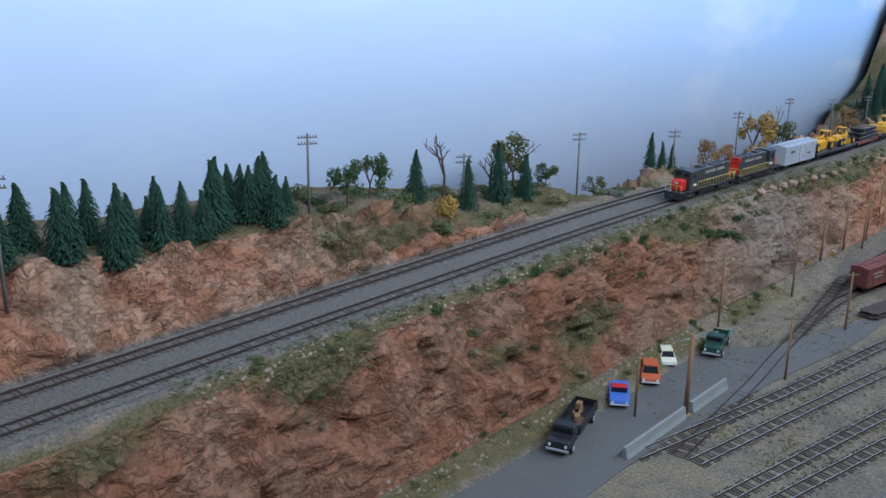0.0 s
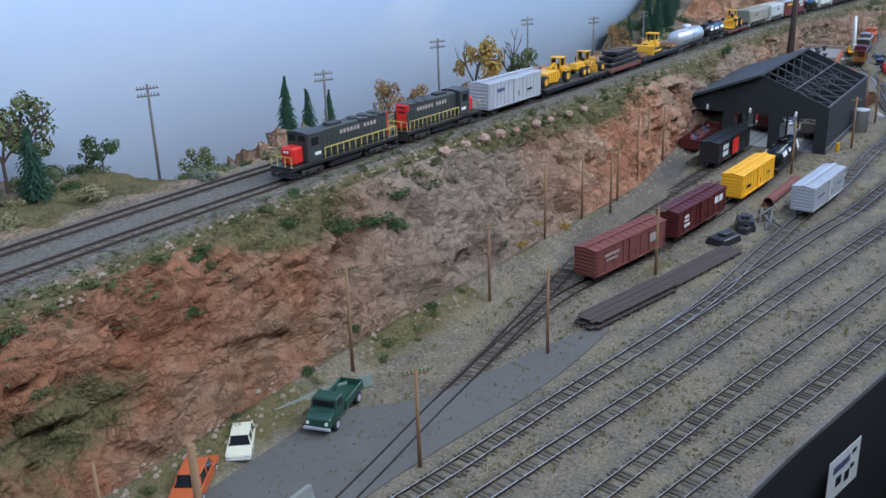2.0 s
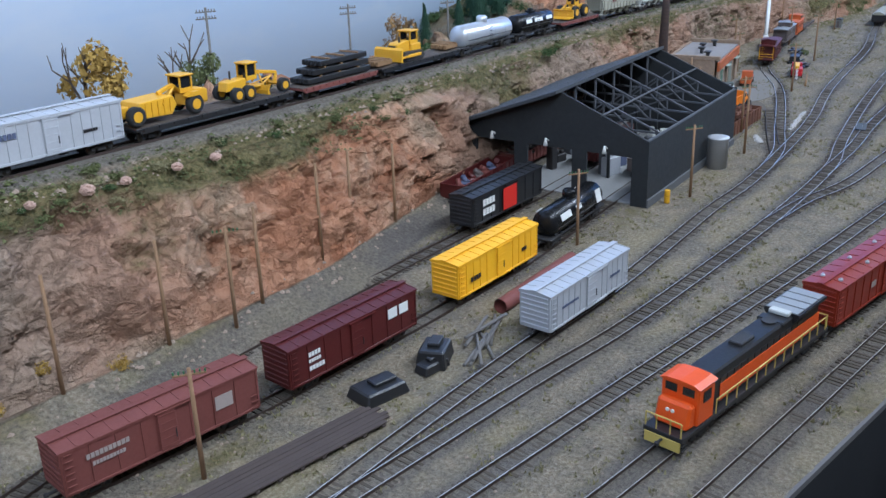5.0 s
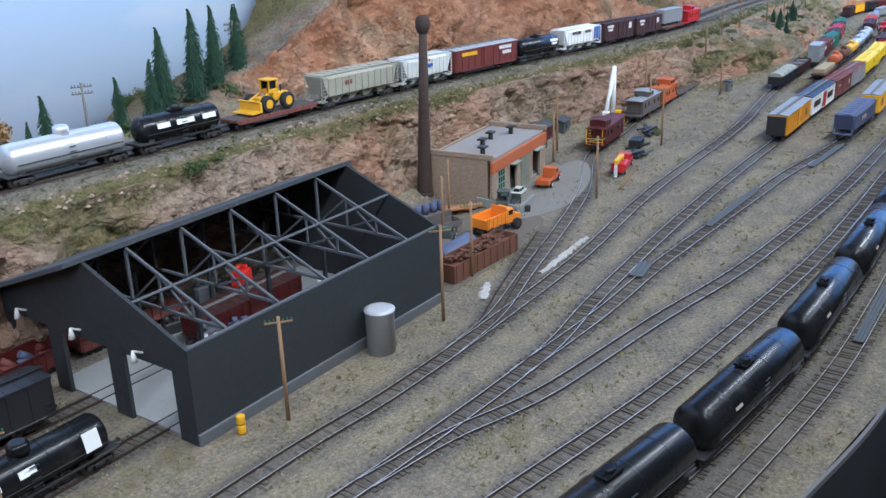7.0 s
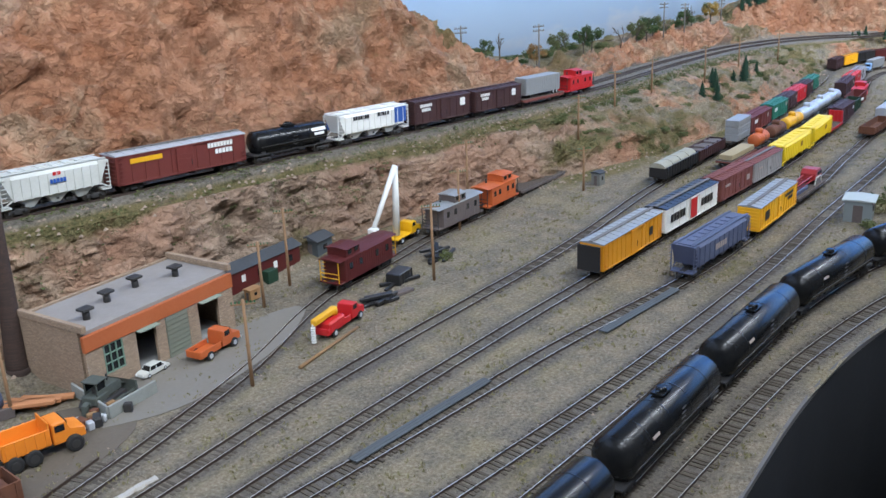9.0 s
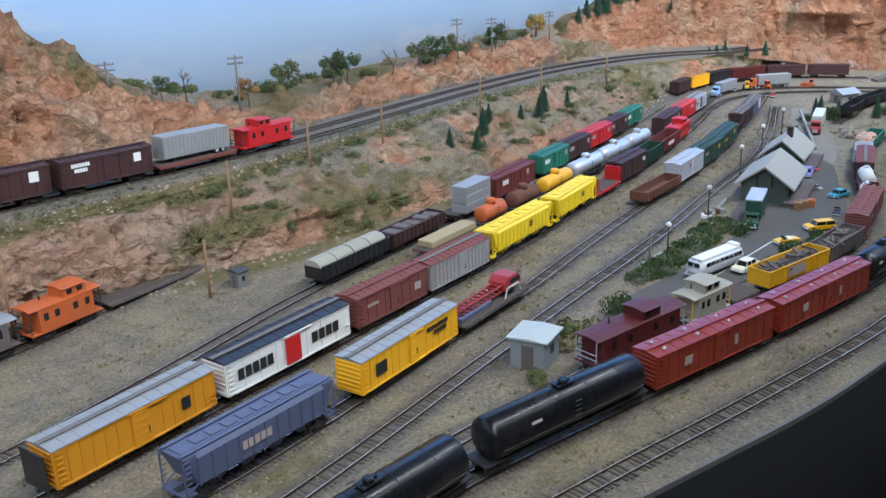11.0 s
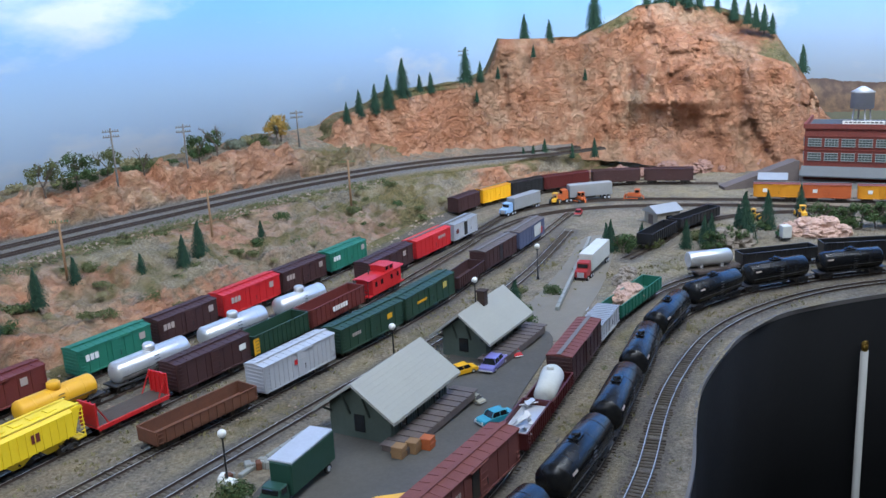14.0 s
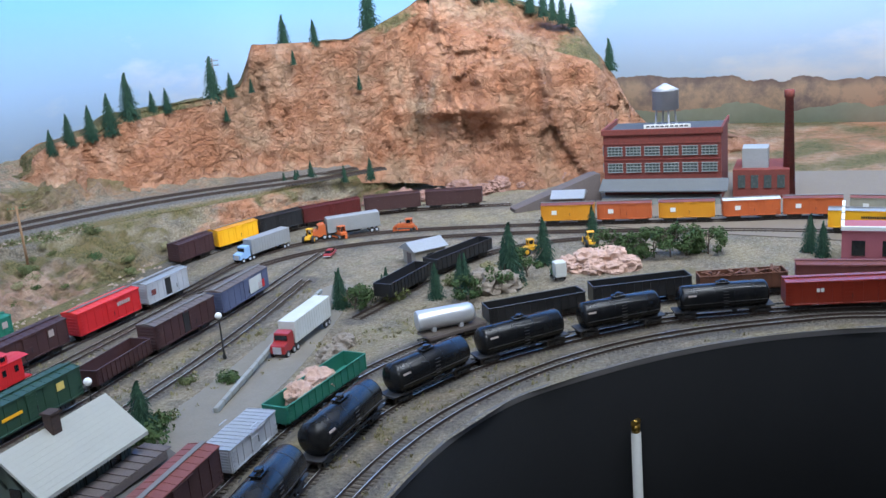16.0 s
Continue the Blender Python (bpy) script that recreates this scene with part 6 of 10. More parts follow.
slab("pavement_parking", rounded([(0.35, 0.62), (0.36, 0.75), (0.65, 0.77), (1.0, 0.735), (1.07, 0.69), (1.12, 0.655), (1.34, 0.59), (1.38, 0.565), (1.2, 0.565), (0.95, 0.605), (0.6, 0.635)]), paint("dusty_asphalt", srgb(106, 103, 98), srgb(84, 82, 78), rough=0.95, scale=40, amt=0.8, bump=0.3), "grey worn asphalt parking area beneath the cliff")
slab("road_station", rounded([(4.18, 0.185), (4.28, 0.205), (4.4, 0.19), (4.5, 0.18), (4.62, 0.18), (4.68, 0.215), (4.9, 0.245), (5.1, 0.258), (5.15, 0.24), (5.16, 0.2), (5.12, 0.165), (4.97, 0.118), (4.85, 0.078), (4.74, 0.058), (4.62, 0.064), (4.52, 0.082), (4.42, 0.106), (4.28, 0.14)]), ASPHALT, "grey asphalt road and forecourt beside the stations")
slab("road_gravel", rounded([(5.11, 0.25), (5.28, 0.285), (5.45, 0.335), (5.6, 0.385), (5.62, 0.34), (5.46, 0.265), (5.3, 0.205), (5.12, 0.168)]), paint("packed_gravel_road", srgb(132, 124, 110), srgb(108, 102, 92), rough=0.95, scale=90, amt=0.8, bump=0.4), "pale packed gravel lane past the stations", z=0.0006)
slab("pavement_shop", rounded([(3.02, 0.60), (3.06, 0.67), (3.28, 0.69), (3.36, 0.67), (3.25, 0.60), (3.1, 0.57)]), paint("pale_asphalt", srgb(124, 118, 108), srgb(100, 96, 90), rough=0.9, scale=60), "pale grey paved yard in front of the brick shop")
slab("pavement_dirt", rounded([(2.74, 0.53), (2.76, 0.64), (3.0, 0.68), (3.06, 0.60), (2.98, 0.545)]), DIRT, "dark oily dirt yard behind the engine house", z=0.0006)
slab("pavement_factory", rounded([(5.98, -0.45), (6.02, 0.22), (6.3, 0.24), (6.42, 0.1), (6.45, -0.45)]), paint("factory_yard", srgb(118, 106, 92), rough=0.95, scale=50), "pale packed yard round the brick factory")
for a, b in (((4.30, 0.152), (4.44, 0.139)), ((4.445, 0.1385), (4.62, 0.123))):
    d = Vector(b) - Vector(a)
    bm = BM()
    bm_box(bm, ((a[0] + b[0]) / 2, (a[1] + b[1]) / 2, 0.0013), (d.length, 0.0016, 0.0006), 0, math.atan2(d.y, d.x))
    solid("road_line", bm, WHITE_PAINT, "white line painted along the station road", "road marking", kind="structure")
# loading planks and grates between the rails
for (x, y, l, w, r) in ((3.22, 0.348, 0.20, 0.012, -1), (3.58, 0.305, 0.17, 0.012, -3), (2.93, 0.087, 0.17, 0.011, 2), (2.92, 0.362, 0.05, 0.018, 8)):
    bm = BM()
    for k in range(3):
        bm_box(bm, (0, (k - 1) * w / 3, 0.0035), (l, w / 3 * 0.9, 0.0016), 0.0003)
    solid("track_planking", bm, paint("dark_planking", srgb(84, 90, 94), srgb(62, 66, 70), rough=0.85, scale=120), "dark grey planks laid between the rails", "planking", pose(x, y, 0, rz=r), "planking")
prnd = random.Random(21)
for x, y, l, w, r in ((2.925, 0.474, 0.15, 0.014, 4), (2.765, 0.498, 0.055, 0.015, 25)):
    bm = BM()
    rows_ = []
    for k in range(25):
        f = k / 24
        swell = 0.35 + 0.65 * math.sin(math.pi * min(max(f, 0.04), 0.96)) ** 0.5
        ws = [w * 0.5 * swell * prnd.uniform(0.45, 1.25) for _ in range(2)]
        rows_.append([bm.verts.new((l * (f - 0.5), q, z)) for q, z in ((-ws[0], -0.001), (-ws[0] * 0.55, prnd.uniform(0.0006, 0.002)), (ws[1] * 0.5, prnd.uniform(0.0006, 0.002)), (ws[1], -0.001))])
    for a, b in zip(rows_[:-1], rows_[1:]):
        for q in range(3):
            bm.faces.new((a[q], b[q], b[q + 1], a[q + 1]))
    solid("chalk_patch", bm, paint("spilt_white_powder", srgb(196, 192, 186), srgb(150, 144, 136), rough=0.95, scale=140, amt=0.8), "patch of spilt white powder beside the track", "spill", pose(x, y, 0.0006, rz=r))

# ---- poles ----
POLE_WOOD = paint("pole_wood", srgb(150, 116, 84), srgb(112, 86, 64), rough=0.85, scale=200)
POLE_GREY = paint("grey_pole_wood", srgb(116, 112, 108), srgb(86, 82, 78), rough=0.85, scale=200)


def pole(x, y, h=0.11, arms=2, grey=False, lean=(0, 0), z=None, label=None, turn=50):
    z = ground_z(x, y) if z is None else z
    ob = thing("utility_pole", label or ("grey wooden telegraph pole with crossarms" if grey else "brown wooden utility pole with a crossarm"), "utility pole", pose(x, y, z, lean[0], lean[1], turn), "utility poles")
    wood = POLE_GREY if grey else POLE_WOOD
    bm = BM()
    bm_cyl(bm, (0, 0, -0.012), (0, 0, h), 0.0022 if not grey else 0.002, 0.0016, n=8)
    part("post", bm, wood, ob)
    for k in range(arms):
        bm = BM()
        bm_box(bm, (0.0012, 0, h - 0.006 - k * 0.009), (0.0016, 0.028 if grey else 0.026, 0.0016), 0.0002)
        arm = part("crossarm", bm, wood, ob)
        bm = BM()
        for q in (-0.012, -0.008, -0.004, 0.004, 0.008, 0.012):
            bm_cyl(bm, (0.0012, q, h - 0.0055 - k * 0.009), (0.0012, q, h - 0.0025 - k * 0.009), 0.0007, n=5)
        part("insulator_row", bm, GREEN_PAINT if not grey else POLE_GREY, arm)
    return ob


for x, y, h in ((1.263, 0.599, 0.108), (0.99, 0.594, 0.105), (1.096, 0.758, 0.125), (2.413, 0.492, 0.106), (2.669, 0.493, 0.115), (3.17, 0.549, 0.10), (1.558, 0.581, 0.10), (1.354, 0.732, 0.11),
                (1.75, 0.735, 0.11), (3.524, 0.59, 0.11), (2.163, 0.549, 0.10), (3.326, 0.712, 0.09), (2.797, 0.538, 0.10), (3.40, 0.745, 0.11), (3.72, 0.70, 0.10), (3.80, 0.745, 0.12), (4.02, 0.655, 0.08)):
    pole(x, y, h, 1)
for x, y, h, a in ((0.72, 0.70, 0.12, 0), (1.56, 0.757, 0.115, 0), (1.677, 0.752, 0.11, 0), (1.914, 0.757, 0.11, 0), (1.981, 0.765, 0.11, 0), (2.079, 0.772, 0.105, 0), (1.80, 0.745, 0.11, 0), (2.98, 0.70, 0.09, 0), (2.9, 0.655, 0.09, 0)):
    pole(x, y, h, a, label="plain brown wooden post against the rock")
bm = BM()
bm_cyl(bm, (0, 0, 0), (0, 0, 0.125), 0.0034, 0.0032, n=10)
bm_box(bm, (0, 0, 0.002), (0.014, 0.012, 0.004), 0.0008)
solid("support_post", bm, POLE_WOOD, "thick brown wooden post on a white foot", "post", pose(0.77, 0.648, 0))
for x, y, top_z in ((1.133, 1.087, 0.305), (0.465, 1.09, 0.385), (0.02, 1.05, 0.405), (0.78, 1.075, 0.315), (1.396, 1.027, 0.285), (1.68, 1.02, 0.293), (2.049, 1.052, 0.285), (2.338, 1.042, 0.255), (2.617, 1.037, 0.239), (2.934, 1.08, 0.28),
                    (4.167, 1.04, 0.262), (4.395, 1.0, 0.244), (5.282, 1.057, 0.216), (5.122, 1.047, 0.231), (5.60, 1.085, 0.2), (6.10, 1.0, 0.29)):
    zz = ground_z(x, y) if x < 6 else 0.2
    pole(x, y, max(0.05, top_z - zz), 2, True, z=zz, turn=60)
for x, y in ((4.53, 0.79), (4.86, 0.80), (5.12, 0.80), (5.45, 0.80), (4.14, 0.74), (4.33, 0.77)):
    pole(x, y, 0.085, 1, turn=40)

# ---- engine house ----
SHED = paint("charcoal_siding", srgb(40, 43, 45), srgb(28, 31, 33), rough=0.75, scale=40, amt=0.5)
TRUSS = paint("grey_timber_truss", srgb(86, 88, 92), srgb(64, 66, 70), rough=0.8, scale=120)
ROOFING = paint("tar_roofing", srgb(72, 76, 80), srgb(52, 54, 58), rough=0.85, scale=60, amt=0.7)
CONC_FLOOR = paint("shed_floor", srgb(150, 150, 148), srgb(112, 112, 110), rough=0.85, scale=50)


def engine_house(x0=2.335, x1=2.715, y0=0.527, y1=0.815, ridge=0.664, ze=0.095, zr=0.152):
    h = thing("engine_house", "black-walled engine house with half its roof removed", "engine house", pose(0, 0, 0))
    t = 0.004
    bm = BM()
    # gable fronts with three door openings: piers, lintel and gable
    doors = [(0.551, 0.620), (0.643, 0.716), (0.738, 0.803)]
    dz = 0.070
    for x, opens in ((x0, True), (x1 - t, False)):
        bm = BM()
        if opens:
            edges = [y0] + [v for d in doors for v in d] + [y1]
            for a, b in zip(edges[::2], edges[1::2]):
                pier = BM()
                bm_box(pier, (x + t / 2, (a + b) / 2, dz / 2), (t, b - a, dz))
                part("door_pier", pier, SHED, h)
            low = dz
        else:
            low = 0.0
        bm_prism(bm, [(y0, low), (y1, low), (y1, ze), (ridge, zr), (y0, ze)], "x", x, x + t)
        part("gable_wall", bm, SHED, h)
    for y in (y0, y1 - t):
        bm = BM()
        bm_box(bm, ((x0 + x1) / 2, y + t / 2, ze / 2), (x1 - x0 - 2 * t, t, ze))
        part("side_wall", bm, SHED, h)
    bm = BM()
    bm_box(bm, ((x0 + x1) / 2, y0 - 0.001, 0.006), (x1 - x0, 0.003, 0.012), 0.0005)
    part("plinth", bm, paint("grey_plinth", srgb(92, 94, 96)), h)
    # covered half of the roof
    n = Vector((0, zr - ze, -(ridge - y1)))
    bm = BM()
    bm_prism(bm, [(ridge - 0.004, zr), (y1 + 0.018, ze - 0.007), (y1 + 0.018, ze - 0.003), (ridge - 0.004, zr + 0.004)], "x", x0 - 0.02, x1 + 0.004)
    roof = part("roof", bm, ROOFING, h, "grey tar roofing on one slope")
    for k in range(14):
        bm = BM()
        a = x0 - 0.02 + (x1 - x0 + 0.024) * k / 14
        bm_prism(bm, [(ridge - 0.004, zr + 0.0042), (y1 + 0.018, ze - 0.0028), (y1 + 0.018, ze - 0.0020), (ridge - 0.004, zr + 0.0050)], "x", a + 0.0008, a + (x1 - x0 + 0.024) / 14 - 0.0008)
        part("roof_sheet", bm, ROOFING, roof)
    # open trusses
    for k in range(5):
        x = x0 + (x1 - x0) * (k + 0.75) / 5.6
        bm = BM()
        r = 0.0013
        a, b, c = Vector((x, y0 + 0.004, ze)), Vector((x, y1 - 0.006, ze)), Vector((x, ridge, zr - 0.003))
        def strut(p, q, rr=r):
            d = q - p
            vs = bm_box(bm, (0, 0, 0), (d.length, rr * 2, rr * 2))
            mm = Matrix.Translation((p + q) / 2) @ d.to_track_quat("X", "Z").to_matrix().to_4x4()
            for v in vs:
                v.co = mm @ v.co
        strut(a, b)
        strut(a, c)
        strut(c, b)
        strut(Vector((x, ridge, ze)), c)
        for f in (0.33, 0.66):
            p = a.lerp(c, f)
            strut(Vector((x, p.y, ze)), p, r * 0.8)
            strut(Vector((x, a.y + (ridge - a.y) * (f + 0.33), ze)), p, r * 0.8)
            q = b.lerp(c, f)
            strut(Vector((x, q.y, ze)), q, r * 0.8)
            strut(Vector((x, b.y + (ridge - b.y) * (f - 0.33), ze)), q, r * 0.8)
            strut(Vector((x, a.y + (ridge - a.y) * (f - 0.33), ze)), p, r * 0.8)
        part("roof_truss", bm, TRUSS, h)
    for f in (0.0, 0.5):
        bm = BM()
        bm_cyl(bm, (x0, y0 + (ridge - y0) * f + 0.004, ze + (zr - ze) * f), (x1, y0 + (ridge - y0) * f + 0.004, ze + (zr - ze) * f), 0.0016, n=6)
        part("purlin", bm, TRUSS, h)
    for x in (x0 + 0.10, x0 + 0.20, x0 + 0.29):
        for y in (0.63, 0.727):
            bm = BM()
            bm_box(bm, (x, y, ze / 2), (0.004, 0.004, ze))
            part("column", bm, SHED, h)
    for y in (0.588, 0.68, 0.77):
        lamp = BM()
        bm_cyl(lamp, (x0 - 0.001, y, 0.079), (x0 - 0.010, y, 0.084), 0.0012, n=6)
        bm_lathe(lamp, [(0.074, 0.0036), (0.080, 0.0022), (0.085, 0.001)], "Z", 10, (x0 - 0.011, y, 0))
        part("door_lamp", lamp, WHITE_PAINT, h, "white bent wall lamp over a door")
    bm = BM()
    bm_box(bm, ((x0 + x1) / 2, (y0 + y1) / 2, 0.0008), (x1 - x0 - 0.01, y1 - y0 - 0.01, 0.0024))
    part("floor_slab", bm, CONC_FLOOR, h)
    return h


engine_house()
# machines inside the engine house
rnd = random.Random(11)
for k in range(24):
    bm = BM()
    sx, sy, sz = rnd.uniform(0.012, 0.035), rnd.uniform(0.01, 0.02), rnd.uniform(0.012, 0.04)
    bm_box(bm, (0, 0, sz / 2), (sx, sy, sz), 0.0012)
    bm_cyl(bm, (-sx * 0.3, 0, sz), (-sx * 0.3, 0, sz + 0.008), 0.003, n=10)
    bm_box(bm, (sx * 0.2, 0, sz + 0.002), (sx * 0.3, sy * 0.6, 0.005), 0.0006)
    solid("workshop_machine", bm, (TRUSS, SILVER, HOPPER_WHITE, BLACKENED, LOCO_RED, BLUE_GREY)[k % 6], "workshop machine on the engine house floor", "machine", pose(2.40 + 0.29 * rnd.random(), rnd.choice((0.545, 0.634, 0.732)) + rnd.uniform(-0.005, 0.012), 0.002, rz=rnd.uniform(-20, 20)), "workshop machines")
boxcar("shed_mid", 2.46, 2.62, MAROON, DARK_BROWN, "dark maroon work car inside the engine house", H=0.034)
gondola("cliff", 2.37, 2.52, FADED_RED, "faded red work car in the engine house", load=scrap_load)
gondola("cliff", 2.20, 2.365, MAROON, "maroon open car loaded with machines at the engine house")
for k in range(7):
    bm = BM()
    u = 2.225 + 0.02 * k
    bm_box(bm, (0, 0, 0.005), (0.016, 0.014, 0.010), 0.002)
    bm_cyl(bm, (-0.003, -0.004, 0.008), (0.004, 0.004, 0.016), 0.004, n=10)
    i_ = int(np.argmin(abs(TRACKS["cliff"][:, 0] - u)))
    solid("machine_part", bm, (FADED_RED, BLUE_GREY, MAROON, GREY_BROWN)[k % 4], "worn painted machine part lying in an open car", "load", pose(u, TRACKS["cliff"][i_, 1], 0.019, rz=25 * k), "machine parts")
gondola("boxcars", 2.44, 2.60, GREY_BROWN, "grey work car under the open trusses", load=scrap_load)

bm = BM()
bm_lathe(bm, [(0.0, 0.0155), (0.046, 0.0155), (0.047, 0.0168), (0.049, 0.0168), (0.0505, 0.012), (0.051, 0.001)], "Z", 24)
solid("water_tank", bm, SILVER, "smooth silver water tank standing on the ground", "tank", pose(2.573, 0.507, 0))
for k in range(2):
    bm = BM()
    bm_lathe(bm, [(0.0, 0.0038), (0.003, 0.0042), (0.006, 0.0038), (0.009, 0.0042), (0.0095, 0.0036)], "Z", 14)
    solid("oil_drum", bm, YELLOW_PAINT, "yellow oil drum beside the engine house", "drum", pose(2.372, 0.511, 0.0095 * k), "oil drums")

# ---- brick shop with stack ----


def brick_material(name, c1, c2, mortar, w=0.0042, h=0.0016):
    k = Nodes(name)
    co = k.t.nodes.new("ShaderNodeTexCoord").outputs["Object"]
    mp = k.t.nodes.new("ShaderNodeCombineXYZ")
    sp = k.t.nodes.new("ShaderNodeSeparateXYZ")
    k.l(co, sp.inputs[0])
    k.l(k.math("ADD", sp.outputs[0], sp.outputs[1]), mp.inputs[0])
    k.l(sp.outputs[2], mp.inputs[1])
    b = k.t.nodes.new("ShaderNodeTexBrick")
    k.l(mp.outputs[0], b.inputs["Vector"])
    b.inputs["Color1"].default_value, b.inputs["Color2"].default_value, b.inputs["Mortar"].default_value = (*c1, 1), (*c2, 1), (*mortar, 1)
    b.inputs["Scale"].default_value, b.inputs["Brick Width"].default_value, b.inputs["Row Height"].default_value, b.inputs["Mortar Size"].default_value = 1.0, w, h, h * 0.1
    k.l(k.mix(k.math("MULTIPLY", k.noise(co, 60, 5), 0.5), b.outputs["Color"], tuple(v * 0.7 for v in c2)), k.p.inputs["Base Color"])
    k.p.inputs["Roughness"].default_value = 0.88
    k.bump(b.outputs["Fac"], -0.35, 0.0006)
    return k.m


TAN_BRICK = brick_material("tan_brick", srgb(170, 146, 122), srgb(142, 120, 100), srgb(120, 108, 98))
RED_BRICK = brick_material("red_brick", srgb(126, 54, 44), srgb(104, 43, 36), srgb(104, 66, 57), 0.0034, 0.0014)
STACK_BRICK = brick_material("stack_brick", srgb(72, 52, 44), srgb(54, 41, 36), srgb(50, 41, 37))
GRAVEL_ROOF = paint("grey_gravel_roof", srgb(150, 144, 140), srgb(116, 110, 106), rough=0.95, scale=140, amt=0.6)
ORANGE_TRIM = paint("orange_fascia", srgb(176, 92, 48), srgb(146, 76, 42), rough=0.7)


def brick_shop():
    W_, D, H = 0.215, 0.105, 0.076
    h = thing("brick_shop", "small tan brick workshop with an orange fascia and open doors", "workshop", pose(3.052, 0.668, 0, rz=7))
    ops = [(0.022, 0.048, 0.018, 0.052), (0.066, 0.094, 0.0, 0.05), (0.108, 0.142, 0.0, 0.052), (0.158, 0.19, 0.0, 0.052)]
    bm = BM()
    xs = [0.0] + [v for o in ops for v in o[:2]] + [W_]
    for a, b in zip(xs[::2], xs[1::2]):
        bm_box(bm, ((a + b) / 2, 0.002, 0.026), (b - a, 0.004, 0.052))
    bm_box(bm, (0.035, 0.002, 0.009), (0.026, 0.004, 0.018))
    part("front_wall", bm, TAN_BRICK, h)
    bm = BM()
    bm_box(bm, (W_ / 2, 0.001, 0.061), (W_ + 0.002, 0.005, 0.018), 0.0006)
    part("fascia", bm, ORANGE_TRIM, h, "rust-orange painted fascia board")
    for x in (0.002, W_ - 0.002):
        bm = BM()
        bm_box(bm, (x, D / 2 + 0.004, H / 2), (0.004, D - 0.008, H))
        part("side_wall", bm, TAN_BRICK, h)
    bm = BM()
    bm_box(bm, (W_ / 2, D, H / 2), (W_, 0.004, H))
    part("back_wall", bm, TAN_BRICK, h)
    for x in (0.002, W_ - 0.002):
        bm = BM()
        bm_box(bm, (x, D / 2, H + 0.002), (0.006, D + 0.004, 0.008), 0.0006)
        part("parapet", bm, TAN_BRICK, h)
    bm = BM()
    bm_box(bm, (W_ / 2, D / 2, H - 0.004), (W_ - 0.008, D - 0.006, 0.004))
    part("roof", bm, GRAVEL_ROOF, h)
    for x, y in ((0.03, 0.03), (0.075, 0.052), (0.122, 0.06), (0.17, 0.045)):
        bm = BM()
        bm_cyl(bm, (x, y, H - 0.003), (x, y, H + 0.008), 0.004, n=12)
        bm_box(bm, (x, y, H + 0.01), (0.015, 0.013, 0.003), 0.0006)
        part("roof_vent", bm, BLACKENED, h)
    bm = BM()
    bm_box(bm, (0.125, 0.001, 0.026), (0.033, 0.002, 0.051))
    for k in range(9):
        bm_box(bm, (0.125, -0.0004, 0.004 + k * 0.0056), (0.032, 0.001, 0.0046))
    part("shutter_door", bm, paint("grey_green_shutter", srgb(122, 126, 112)), h, "closed grey-green roller door")
    win = BM()
    bm_box(win, (0.035, 0.002, 0.035), (0.025, 0.001, 0.034))
    w = part("window", win, GLASS, h)
    fr = BM()
    for k in range(4):
        bm_box(fr, (0.023 + k * 0.008, 0.0005, 0.035), (0.0011, 0.0016, 0.034))
    for k in range(4):
        bm_box(fr, (0.035, 0.0005, 0.019 + k * 0.0107), (0.026, 0.0016, 0.0011))
    part("window_frame", fr, paint("green_frame", srgb(112, 140, 122)), w)
    for o in (ops[1], ops[3]):
        bm = BM()
        bm_box(bm, ((o[0] + o[1]) / 2, -0.004, 0.0515), (o[1] - o[0], 0.010, 0.0012))
        part("canopy", bm, paint("pale_green_awning", srgb(140, 156, 144)), h)
    bm = BM()
    bm_box(bm, (W_ / 2, D / 2, 0.0012), (W_ - 0.01, D - 0.01, 0.002))
    part("floor_slab", bm, CONC_FLOOR, h)


brick_shop()
bm = BM()
ch = thing("brick_chimney", "tall tapered dark brown brick chimney", "chimney", pose(3.03, 0.782, 0, 0, 2.5, 0))
bm_lathe(bm, [(0.0, 0.0128), (0.02, 0.0122), (0.10, 0.0096), (0.15, 0.0082), (0.262, 0.0062)], "Z", 24)
part("shaft", bm, STACK_BRICK, ch)
bm = BM()
bm_lathe(bm, [(0.261, 0.0063), (0.264, 0.0084), (0.270, 0.0112), (0.280, 0.0114), (0.286, 0.009), (0.288, 0.006), (0.278, 0.0050)], "Z", 24)
part("cap", bm, STACK_BRICK, ch)
bm = BM()
bm_lathe(bm, [(-0.002, 0.0148), (0.012, 0.0145), (0.014, 0.0132)], "Z", 24)
part("plinth", bm, STACK_BRICK, ch)

# bunk house, hut, crane truck, piles
bm_h = thing("bunk_house", "long low maroon bunk house with a grey roof", "hut", pose(3.375, 0.79, 0.004, rz=6))
bm = BM()
bm_box(bm, (0, 0, 0.016), (0.16, 0.032, 0.032), 0.0006)
part("wall", bm, MAROON, bm_h)
bm = BM()
bm_prism(bm, [(-0.019, 0.032), (0.019, 0.032), (0, 0.040)], "x", -0.083, 0.083)
part("roof", bm, ROOFING, bm_h)
for k in range(5):
    w = BM()
    bm_box(w, (-0.065 + k * 0.031, -0.0163, 0.019), (0.007, 0.001, 0.009))
    part("window", w, WHITE_PAINT if k % 2 else GLASS, bm_h)
bm = BM()
bm_box(bm, (0.01, -0.022, 0.009), (0.02, 0.012, 0.018), 0.0006)
part("porch", bm, DARK_GREEN, bm_h)


